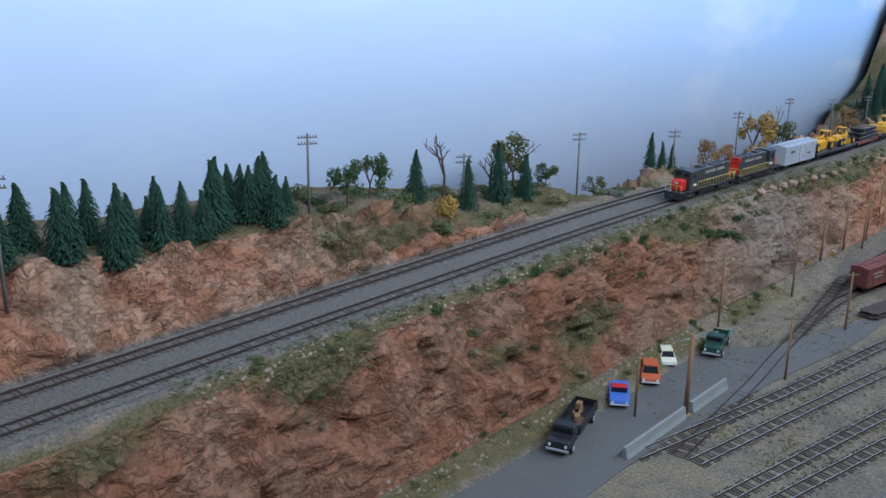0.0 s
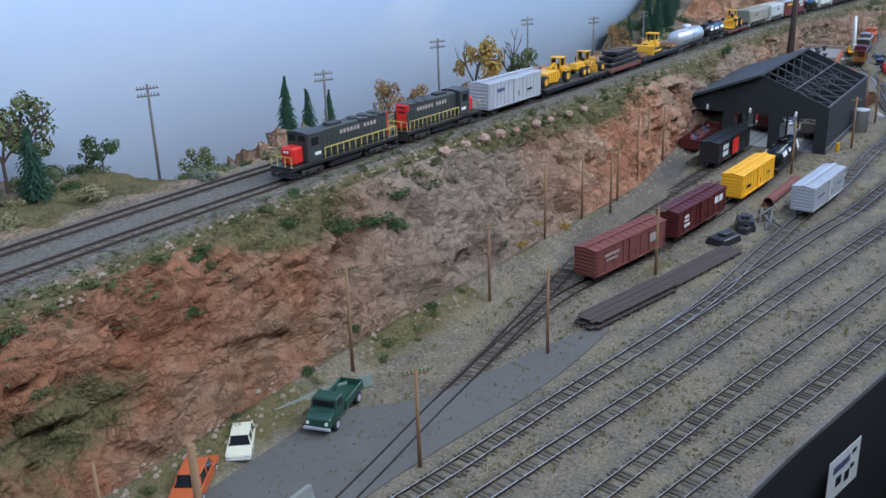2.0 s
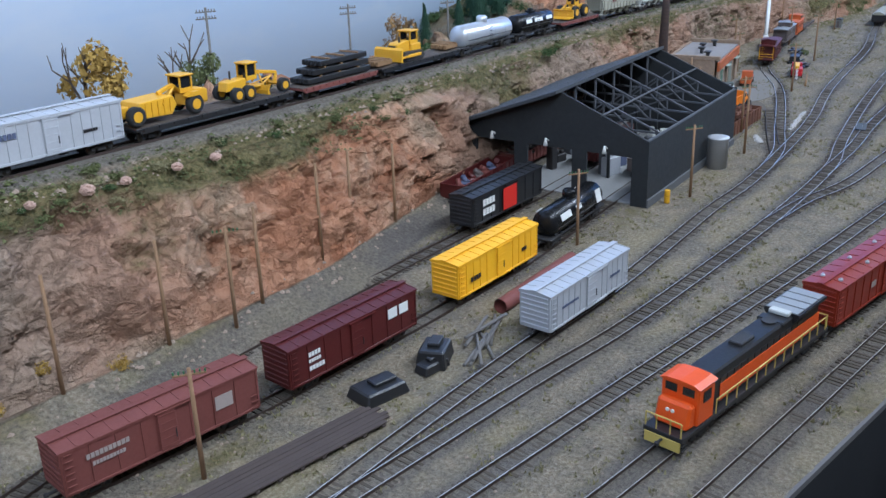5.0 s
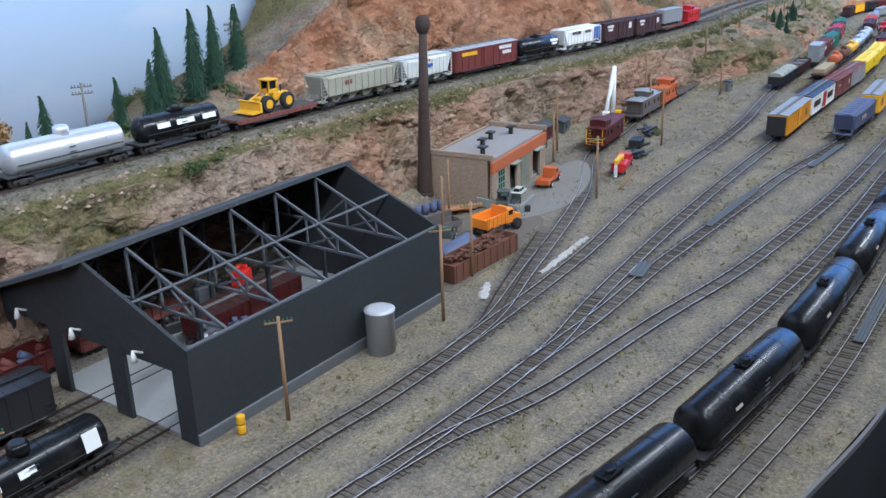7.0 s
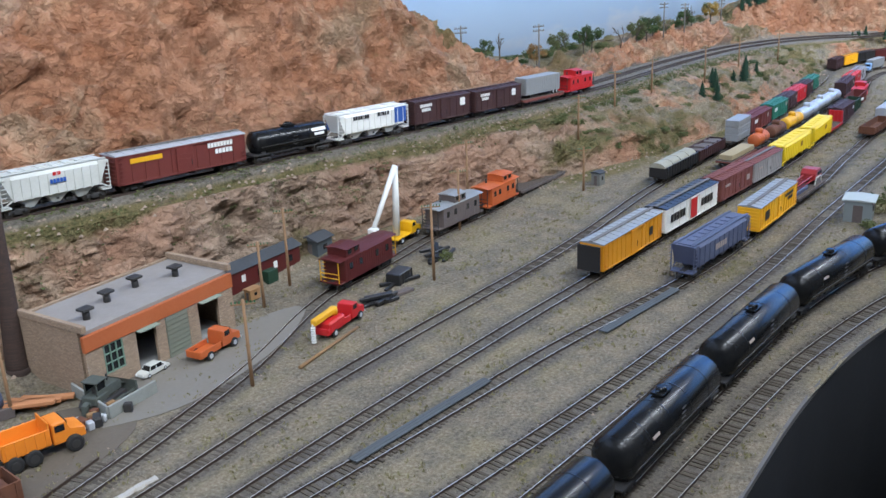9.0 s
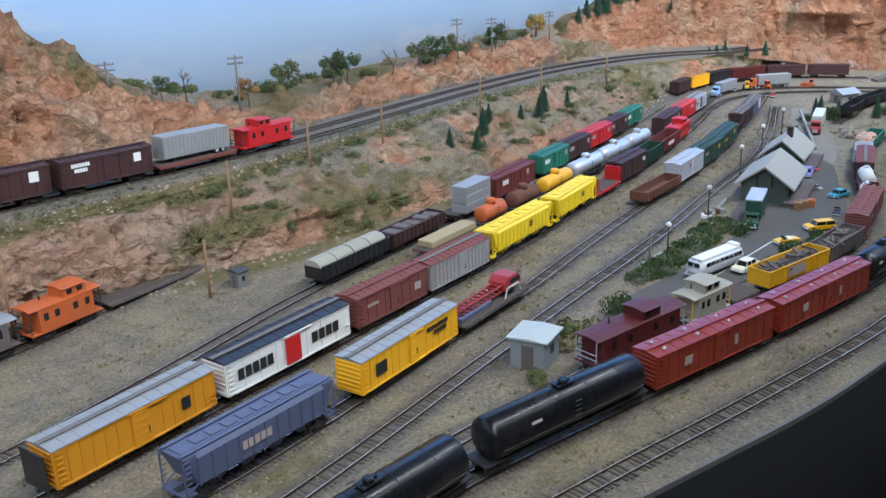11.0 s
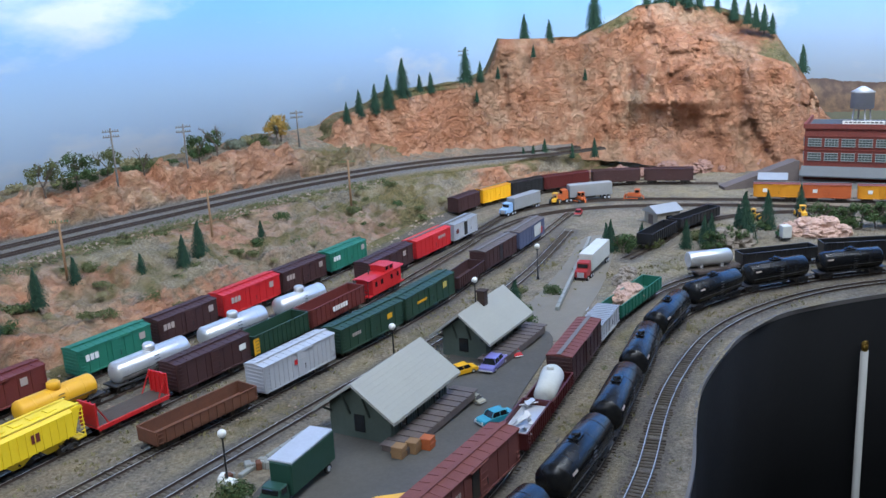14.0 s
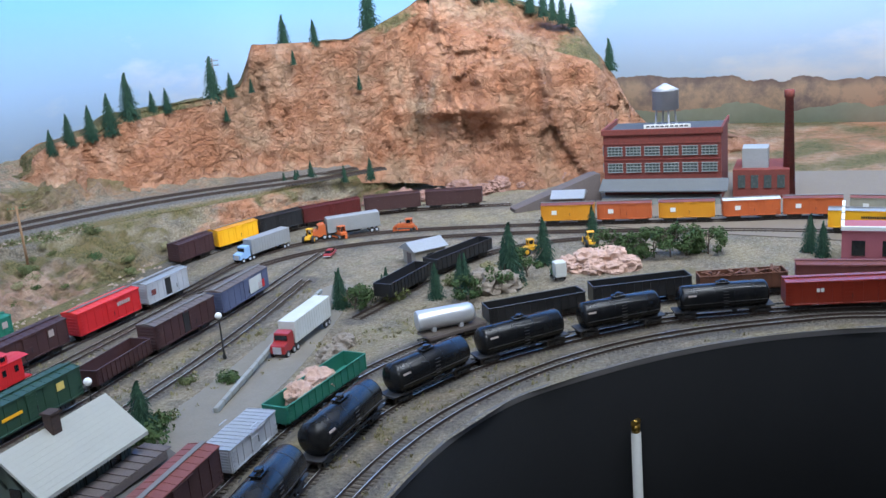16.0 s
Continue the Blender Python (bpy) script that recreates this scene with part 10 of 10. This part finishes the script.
def yard_region(rnd):
    while True:
        x = rnd.uniform(0.7, 5.6)
        ye, fy = lerp_rows(EDGE, x)[0], lerp_rows(CLIFF, x)[0]
        y = rnd.uniform(ye + 0.01, fy)
        if noise.noise((x * 7, y * 16, 3)) + rnd.uniform(-0.3, 0.3) < 0.02 or 2.32 < x < 2.73 and y > 0.51:
            continue
        if np.min((ALL_PTS[::3, 0] - x) ** 2 + (ALL_PTS[::3, 1] - y) ** 2) < 0.010 ** 2:
            continue
        if 4.3 < x < 5.4 and 0.06 < y < 0.25:
            continue
        return x, y


def tuft(rnd, x, y, verts, faces):
    for _ in range(5):
        a, h, w = rnd.uniform(0, 6.28), rnd.uniform(0.0014, 0.0040), 0.0014
        px_, py_ = x + rnd.uniform(-0.003, 0.003), y + rnd.uniform(-0.003, 0.003)
        b = len(verts)
        verts += [Vector((px_ - w * math.cos(a), py_ - w * math.sin(a), -0.0005)), Vector((px_ + w * math.cos(a), py_ + w * math.sin(a), -0.0005)), Vector((px_ + rnd.uniform(-0.002, 0.002), py_ + rnd.uniform(-0.002, 0.002), h))]
        faces.append((b, b + 1, b + 2))


def stone(rnd, x, y, verts, faces, z=None, lo=0.0006, hi=0.0022):
    r = rnd.uniform(lo, hi)
    z = 0.0 if z is None else z
    b = len(verts)
    verts += [Vector((x + r * rnd.uniform(0.7, 1.2) * dx, y + r * rnd.uniform(0.7, 1.2) * dy, z + r * dz)) for dx, dy, dz in ((1, 0, 0), (0, 1, 0), (-1, 0, 0), (0, -1, 0), (0.1, 0, 0.8), (0, 0, -0.4))]
    faces.extend([(b + i, b + (i + 1) % 4, b + 4) for i in range(4)])


scatter("dry_grass", 7000, yard_region, tuft, STRAW, "short tufts of dry straw grass between the tracks", 4)
ROCKS = paint("loose_stone", srgb(170, 150, 132), srgb(120, 106, 94), rough=0.95, scale=200)
scatter("loose_stones", 2600, yard_region, stone, ROCKS, "small loose stones strewn over the yard", 5)


def slope_region(rnd):
    x = rnd.uniform(0.1, 5.6)
    fy, fz, my, mz, cy, cz = lerp_rows(CLIFF, x)
    y = rnd.choice((rnd.uniform(fy - 0.03, fy + 0.004), rnd.uniform(cy - 0.004, cy + 0.012)))
    return x, y


scatter("rubble", 2200, slope_region, lambda r, x, y, v, f: stone(r, x, y, v, f, ground_z(x, y), 0.001, 0.0045), ROCKS, "broken rock rubble along the cliff's foot and crest", 6)
scatter("scrub_grass", 3600, lambda r: (lambda x: (x, r.uniform(lerp_rows(CLIFF, x)[4] - 0.02, lerp_rows(CLIFF, x)[4] + 0.02)))(r.uniform(0.1, 5.6)),
        lambda r, x, y, v, f: [leaf_tri(v, f, Vector((x + r.uniform(-0.006, 0.006), y + r.uniform(-0.006, 0.006), ground_z(x, y) + r.uniform(0, 0.004))), Vector((r.uniform(-0.5, 0.5), r.uniform(-0.5, 0.5), 1)).normalized(), r.uniform(0.001, 0.0028), r) for _ in range(7)], OLIVE, "low green scrub along the cliff's crest", 7)

# pink rock heap and rocks in the loop
def boulder(x, y, z, d, m, label, seed, name="boulder"):
    bm = BM()
    bmesh.ops.create_icosphere(bm, subdivisions=4, radius=0.5)
    for v in bm.verts:
        n_ = v.co.normalized()
        v.co = n_ * (0.36 + 0.07 * (0.5 - abs(noise.noise(n_ * 12 + Vector((seed, seed, 0))))) + 0.42 * (0.5 - abs(noise.noise(n_ * 1.6 + Vector((seed, 0, 0))))) + 0.16 * (0.5 - abs(noise.noise(n_ * 4.5 + Vector((0, seed, 0))))))
        v.co.z *= 0.75
    ob = solid(name, bm, m, label, "rock", pose(x, y, z + 0.15 * d, rz=seed * 50), "boulders")
    ob.scale = (d, d, d)
    return ob


PINK_ROCK = paint("pink_rock", srgb(206, 174, 158), srgb(168, 136, 120), rough=0.95, scale=60, amt=0.8, bump=0.5)
GREY_ROCK = paint("grey_rock", srgb(160, 148, 134), srgb(116, 106, 96), rough=0.95, scale=60, amt=0.8, bump=0.5)
for x, y, d, s_ in ((5.775, 0.06, 0.046, 1), (5.79, 0.035, 0.05, 2), (5.765, 0.085, 0.034, 3), (5.785, 0.01, 0.034, 4), (5.76, 0.045, 0.03, 11), (5.77, 0.02, 0.026, 12), (5.755, 0.07, 0.022, 13)):
    boulder(x, y, 0, d, PINK_ROCK, "pale pink rock in a heap", s_)
for x, y, d, s_ in ((5.65, 0.152, 0.05, 5), (5.66, 0.132, 0.04, 6), (5.38, 0.20, 0.03, 7), (5.42, 0.215, 0.025, 8), (5.29, 0.146, 0.035, 9), (5.262, 0.144, 0.03, 10)):
    boulder(x, y, 0.0 if s_ < 9 else 0.014, d, GREY_ROCK if s_ < 9 else PINK_ROCK, "weathered boulder on the ground" if s_ < 9 else "pink boulder riding in a gondola", s_)
TALUS = paint("talus_rock", srgb(176, 138, 122), srgb(122, 92, 82), rough=0.95, scale=60, amt=0.9, bump=0.5)
for k in range(30):
    a = k / 29
    boulder(6.03 + 0.36 * a + vr.uniform(0, 0.03), 0.60 - 0.36 * a + vr.uniform(-0.02, 0.03), 0.002, vr.uniform(0.018, 0.05), TALUS, "fallen rock at the foot of the mesa", 20 + k)
for k in range(9):
    boulder(1.42 + 0.05 * k + vr.uniform(-0.01, 0.01), 0.846 - 0.003 * k, lerp_rows(CLIFF, 1.42 + 0.05 * k)[5] - 0.002, vr.uniform(0.008, 0.016), PINK_ROCK, "pale rock beside the upper roadbed", 60 + k)

# ---- clutter ----
# timber dock
PLANK = paint("old_plank", srgb(78, 66, 60), srgb(54, 46, 43), rough=0.9, scale=200)
drnd = random.Random(8)
for (ax, ay), (bx, by), layers in (((1.345, 0.590), (1.52, 0.548), 2), ((1.515, 0.556), (1.705, 0.516), 1)):
    d = Vector((bx - ax, by - ay))
    dk = thing("lumber_stack", "long dark timber car frame lying on the ground" if layers == 1 else "two dark timber car frames stacked on blocks", "lumber", pose(ax, ay, 0, rz=math.degrees(math.atan2(d.y, d.x))), "lumber stacks")
    for q in range(layers):
        z, off = 0.0055 + 0.0062 * q, 0.006 * q
        for k in range(7):
            bm = BM()
            bm_box(bm, (d.length / 2 + off + drnd.uniform(-0.004, 0.004), (k - 3) * 0.0052 + off * 0.4, z + drnd.uniform(-0.0003, 0.0004)), (d.length - 0.012 * (k in (0, 6)), 0.0049, 0.0016), 0.0003)
            part("plank", bm, PLANK, dk)
        for k in range(9):
            bm = BM()
            bm_box(bm, (d.length * (k + 0.5) / 9 + off, off * 0.4, z - 0.0022), (0.004, 0.036, 0.0028), 0.0004)
            part("cross_beam", bm, PLANK, dk)
    for k in (0.12, 0.5, 0.88):
        bm = BM()
        bm_box(bm, (d.length * k, 0, 0.001), (0.006, 0.024, 0.0034))
        part("block", bm, BLACKENED, dk)
for x, y, l, w, h, r in ((1.735, 0.541, 0.05, 0.035, 0.012, -15), (1.80, 0.525, 0.035, 0.018, 0.010, -10), (1.815, 0.532, 0.04, 0.03, 0.018, 20)):
    bm = BM()
    bm_box(bm, (0, 0, h / 2), (l, w, h), 0.0015, taper=0.85)
    bm_box(bm, (l * 0.1, 0, h + 0.002), (l * 0.5, w * 0.4, 0.004), 0.0008)
    solid("tarred_box", bm, BLACK_PAINT, "black tarred box beside the dock", "box", pose(x, y, 0, rz=r), "tarred boxes")
for k in range(9):
    bm = BM()
    bm_cyl(bm, (-0.035, 0, 0.002), (0.035, 0, 0.002), 0.0018, n=7)
    solid("old_timber", bm, POLE_GREY, "grey old timber lying in a heap", "timber", pose(1.87 + vr.uniform(-0.02, 0.03), 0.515 + vr.uniform(-0.012, 0.012), 0.003 * (k // 4), rz=vr.uniform(-25, 45)), "old timbers")
bm = BM()
rings = bm_cyl(bm, (0, 0, 0.0085), (0.16, 0, 0.0085), 0.0085, n=16, cap=False)
bm_cyl(bm, (0.16, 0, 0.0085), (0, 0, 0.0085), 0.0074, n=16, cap=False)
solid("steel_pipe", bm, FADED_RED, "large rust-red steel pipe lying open on the ground", "pipe", pose(1.94, 0.531, 0.0, rz=-2))
for x, y, n_, m_, lab in ((3.425, 0.60, 10, BLACK_PAINT, "heap of black scrap timbers"), (3.60, 0.648, 12, BLACK_PAINT, "heap of dark sleepers"), (3.49, 0.632, 4, BLACK_PAINT, "black tarred stack"), (3.45, 0.588, 3, GREY_BROWN, "loose boards")):
    bm = BM()
    for k in range(n_):
        vs = bm_box(bm, (0, 0, 0), (vr.uniform(0.03, 0.055), 0.005, 0.004), 0.0004)
        mm = pose(vr.uniform(-0.012, 0.012), vr.uniform(-0.014, 0.014), 0.002 + 0.0035 * (k // 4), 0, vr.uniform(-4, 4), vr.uniform(-30, 40))
        for v in vs:
            v.co = mm @ v.co
    solid("timber_heap", bm, m_, lab + " lying on the yard ground", "timber heap", pose(x, y, 0.0005), "timber heaps")
bm = BM()
bm_box(bm, (0, 0, 0.008), (0.036, 0.022, 0.016), 0.001)
for k in range(5):
    bm_box(bm, (-0.016 + k * 0.008, -0.0112, 0.008), (0.0012, 0.001, 0.015))
solid("tarred_box", bm, BLACK_PAINT, "black tool box beside the yard track", "box", pose(3.495, 0.628, 0, rz=12), "tarred boxes")
# barrels, planks and walls by the shop
for k in range(4):
    bm = BM()
    bm_lathe(bm, [(0, 0.0055), (0.007, 0.006), (0.0145, 0.0055), (0.015, 0.005)], "Z", 14)
    solid("steel_drum", bm, BLUE_GREY, "blue-grey steel drum on a rack", "drum", pose(2.93 + 0.014 * k, 0.722 - 0.004 * k, 0.012, rz=0), "steel drums")
bm = BM()
bm_box(bm, (0.02, 0, 0.006), (0.07, 0.016, 0.012), 0.0006)
solid("drum_rack", bm, GREY_BROWN, "low timber rack under the drums", "rack", pose(2.931, 0.718, 0, rz=-14))
for k in range(7):
    bm = BM()
    bm_box(bm, (0, 0, 0.002), (0.05, 0.008, 0.004), 0.0004)
    solid("cut_board", bm, paint("fresh_timber", srgb(190, 130, 88), srgb(150, 98, 66), rough=0.85, scale=150), "fresh orange-tan sawn board", "board", pose(2.995 + 0.012 * (k % 3), 0.715 - 0.004 * k, 0.001 + 0.004 * (k // 3), rz=-62 + 4 * k), "boards")
for p, q in (((3.044, 0.692), (3.036, 0.612)), ((3.036, 0.61), (3.10, 0.622))):
    d = Vector(q) - Vector(p)
    bm = BM()
    bm_box(bm, (d.length / 2, 0, 0.007), (d.length, 0.003, 0.014), 0.0005)
    solid("concrete_wall", bm, CONCRETE, "low pale concrete wall round a junk bay", "wall", pose(p[0], p[1], 0.001, rz=math.degrees(math.atan2(d.y, d.x))), "low walls")
for k in range(12):
    bm = BM()
    vs = bm_box(bm, (0, 0, 0.005), (vr.uniform(0.006, 0.013), vr.uniform(0.004, 0.009), vr.uniform(0.006, 0.014)), 0.0008)
    solid("junk_part", bm, (RUST, BLACKENED, WOODLOAD, SILVER)[k % 4], "rusty machine part in the junk bay", "junk", pose(3.01 + 0.05 * vr.random(), 0.60 + 0.028 * vr.random(), 0.001, rz=vr.uniform(0, 180)), "junk parts")
# sheds beside the junk yard
hut(2.79, 0.625, 0, 0.06, 0.03, 0.022, GREY_BROWN, ROOFING, "dark open lean-to behind the engine house", 10, 0.005)
bm = BM()
bm_lathe(bm, [(-0.04, 0.004), (-0.036, 0.013), (0.036, 0.013), (0.04, 0.004)], "X", 18, (0, 0, 0.013))
solid("old_tank", bm, BLUE_GREY, "dark grey old storage tank lying on its side", "tank", pose(2.84, 0.592, 0.0, rz=5))
# container stack and covers
ct = thing("container_stack", "stack of pale grey containers beside the back track", "container", pose(4.482, 0.566, 0.0165, rz=4))
for k in range(3):
    bm = BM()
    bm_box(bm, (0, 0, 0.007 + 0.0145 * k), (0.075, 0.028, 0.0138), 0.0006)
    for q in range(12):
        for s in (-1, 1):
            bm_box(bm, (-0.034 + q * 0.0062, s * 0.0141, 0.007 + 0.0145 * k), (0.0016, 0.0008, 0.012))
    part("container", bm, ROOF_GREY, ct)
flat_car("reefer", 4.425, 4.535, BLACKENED, "black flat car under grey containers")
for x in (4.13, 4.165, 4.20, 4.235):
    y = float(np.interp(x, TRACKS["reefer"][:, 0], TRACKS["reefer"][:, 1]))
    bm = BM()
    bm_prism(bm, [(0.0155 * math.cos(a * math.pi / 8), 0.009 * math.sin(a * math.pi / 8)) for a in range(9)], "x", -0.0165, 0.0165)
    solid("arched_cover", bm, HOPPER_GREY, "arched pale cover over a gondola", "cover", pose(x, y, RAIL_TOP + 0.0298, rz=3), "arched covers")
for k in range(5):
    x = 4.285 + 0.024 * k
    y = float(np.interp(x, TRACKS["reefer"][:, 0], TRACKS["reefer"][:, 1]))
    bm = BM()
    bm_box(bm, (0, 0, 0.008), (0.018, 0.024, 0.018 + 0.004 * (k % 2)), 0.001)
    solid("grey_crate", bm, GREY_BROWN, "grey weathered crate standing in a gondola", "crate", pose(x, y, RAIL_TOP + 0.0125, rz=3 + 4 * k), "grey crates")
bm = BM()
bm_box(bm, (0, 0, 0.003), (0.11, 0.026, 0.010), 0.001)
solid("tan_load", bm, paint("tan_cover", srgb(168, 150, 116), rough=0.9), "flat tan covered load on a flat car", "load", pose(4.34, 0.507, RAIL_TOP + 0.0167, rz=1))


# platform lamps
def platform_lamp(x, y, h=0.052):
    t = thing("street_lamp", "black platform lamp post with a white globe", "lamp post", pose(x, y, 0), "platform lamps")
    bm = BM()
    bm_lathe(bm, [(0, 0.0026), (0.004, 0.0022), (0.006, 0.0011), (h - 0.006, 0.0008), (h - 0.005, 0.002), (h - 0.004, 0.002)], "Z", 10)
    part("post", bm, BLACK_PAINT, t)
    bm = BM()
    bmesh.ops.create_icosphere(bm, subdivisions=2, radius=0.0042)
    for f in bm.faces:
        f.smooth = True
    bmesh.ops.translate(bm, verts=bm.verts, vec=(0, 0, h - 0.0004))
    part("globe", bm, WHITE_PAINT, t)


for x, y in ((4.462, 0.219), (4.666, 0.243), (4.963, 0.29), (5.344, 0.325), (5.16, 0.31)):
    platform_lamp(x, y)
pole(4.416, 0.224, 0.055, 2, True, z=0.0, turn=100)
# kerb wall along the hedge and retaining wall by the road
for p, q, h in (((4.40, 0.238), (4.65, 0.226), 0.005), ((5.23, 0.225), (5.60, 0.375), 0.006), ((4.68, 0.243), (4.78, 0.258), 0.004)):
    d = Vector(q) - Vector(p)
    n_ = int(d.length / 0.02)
    w_ = thing("stone_kerb", "low pale stone kerb wall along the road", "kerb", pose(p[0], p[1], 0, rz=math.degrees(math.atan2(d.y, d.x))))
    bm = BM()
    bm_box(bm, (0.0098, 0, h / 2), (0.019, 0.005, h), 0.0007)
    bk = mesh_of(bm, "kerb_stone", CONCRETE)
    for k in range(n_):
        part("kerb_stone", bk, None, w_, at=pose(0.02 * k, 0, 0))
for k in range(14):
    bm = BM()
    vs = bm_box(bm, (0, 0, 0.003), (vr.uniform(0.006, 0.014), vr.uniform(0.004, 0.008), vr.uniform(0.004, 0.01)), 0.0008)
    solid("garden_ornament", bm, (WHITE_PAINT, CONCRETE, RUST, SAGE and CONCRETE)[k % 4], "small pale object beside the platform", "ornament", pose(4.66 + 0.05 * vr.random(), 0.232 + 0.02 * vr.random(), 0.0008, rz=vr.uniform(0, 180)), "ornaments")
# white post in the aisle with a brass tip
wp = thing("aisle_post", "white plastic post with a small brass tip in the aisle", "post", pose(5.47, -0.113, -1.05))
bm = BM()
bm_cyl(bm, (0, 0, 0), (0, 0, 0.976), 0.0052, n=16)
part("tube", bm, paint("dull_white_plastic", srgb(178, 178, 174), srgb(150, 150, 146), rough=0.5), wp)
bm = BM()
bm_cyl(bm, (0, 0, 0.976), (0, 0, 0.985), 0.0045, n=12)
bm_cyl(bm, (-0.006, 0, 0.988), (0.008, 0, 0.985), 0.003, n=8)
part("tip", bm, paint("brass", srgb(190, 150, 70), rough=0.3, metal=0.9), wp)
# excavators in the far pit
for x, y, r, kd in ((5.80, 0.565, 20, "loader"), (5.835, 0.53, 70, "dozer"), (5.90, 0.44, 110, "dozer"), (5.82, 0.17, -40, "loader"), (5.88, 0.10, 30, "loader")):
    earth_mover(pose(x, y, 0.001, rz=r), CAT if kd == "loader" else ORANGE, "small yellow earth mover at work by the far tracks", kd, 0.7)
# paper notices pinned to the curtain
def notice(m, w, h, label):
    n = thing("paper_notice", label, "notice", m)
    bm = BM()
    bm_box(bm, (0, 0, 0), (w, 0.0006, h))
    part("sheet", bm, WHITE_PAINT, n)
    for x, z, sx, sz in ((-0.1, 0.22, 0.5, 0.16), (-0.15, -0.12, 0.16, 0.2), (0.12, -0.18, 0.14, 0.22), (0.28, -0.05, 0.1, 0.1), (0.3, 0.3, 0.12, 0.08)):
        bm = BM()
        bm_box(bm, (x * w, -0.0006, z * h), (sx * w, 0.0006, sz * h))
        part("printed_block", bm, BLUE_GREY if sx > 0.3 else BLACK_PAINT, n, "plain dark printed block")
    return n


notice(pose(4.493, -0.1445, -0.072, rz=-8), 0.05, 0.075, "white paper notice pinned to the black cloth")
notice(pose(1.285, 0.2665, -0.062, rz=-12), 0.075, 0.05, "white printed sheet pinned to the black cloth")



# the low scrub that nobody could count, joined
lv, lf, lm, lslots = [], [], [], []
for me_, mx in LOW:
    mt = me_.materials[0]
    if mt not in lslots:
        lslots.append(mt)
    base, idx = len(lv), lslots.index(mt)
    co = np.empty(len(me_.vertices) * 3)
    me_.vertices.foreach_get("co", co)
    co = co.reshape(-1, 3) @ np.array(mx.to_3x3()).T + np.array(mx.translation)
    lv += [tuple(c) for c in co]
    for pg in me_.polygons:
        lf.append(tuple(base + v for v in pg.vertices))
        lm.append(idx)
me_ = bpy.data.meshes.new("low_scrub")
me_.from_pydata(lv, [], lf)
for mt in lslots:
    me_.materials.append(mt)
me_.polygons.foreach_set("material_index", lm)
tagged(new("low_scrub", me_), "low tufts of green and straw scrub on the banks", "scrub", kind="stuff")


# ---- the far end of the layout stands a little lower and further off than the plan's flat sheet ----
PIVOT = np.array([4.24, -0.415, 0.41])


def far_end(p):
    e = np.clip((p[:, 0] - 4.55) / 1.0, 0, 1)
    drop = 0.04 * e * e * (3 - 2 * e) * np.clip((1.2 - p[:, 1]) / 0.55, 0, 1)
    k = 1 + drop / PIVOT[2]
    return PIVOT + (p - PIVOT) * k[:, None], k


def settle_mesh(me):
    co = np.empty(len(me.vertices) * 3)
    me.vertices.foreach_get("co", co)
    me.vertices.foreach_set("co", far_end(co.reshape(-1, 3))[0].ravel())
    me.update()


for ob in list(scene.objects):
    if ob.parent or ob.type not in {"MESH", "EMPTY"} or ob.name.split("_")[0] in {"floor", "ceiling", "wall"}:
        continue
    at = np.array(ob.matrix_basis.translation)
    if np.abs(at).max() < 1e-6:
        for o in [ob, *ob.children_recursive]:
            if o.type == "MESH" and np.abs(np.array(o.matrix_basis.translation)).max() < 1e-6:
                settle_mesh(o.data)
    elif at[0] > 4.55:
        q, k = far_end(at[None])
        ob.location = q[0]
        ob.scale = ob.scale * float(k[0])
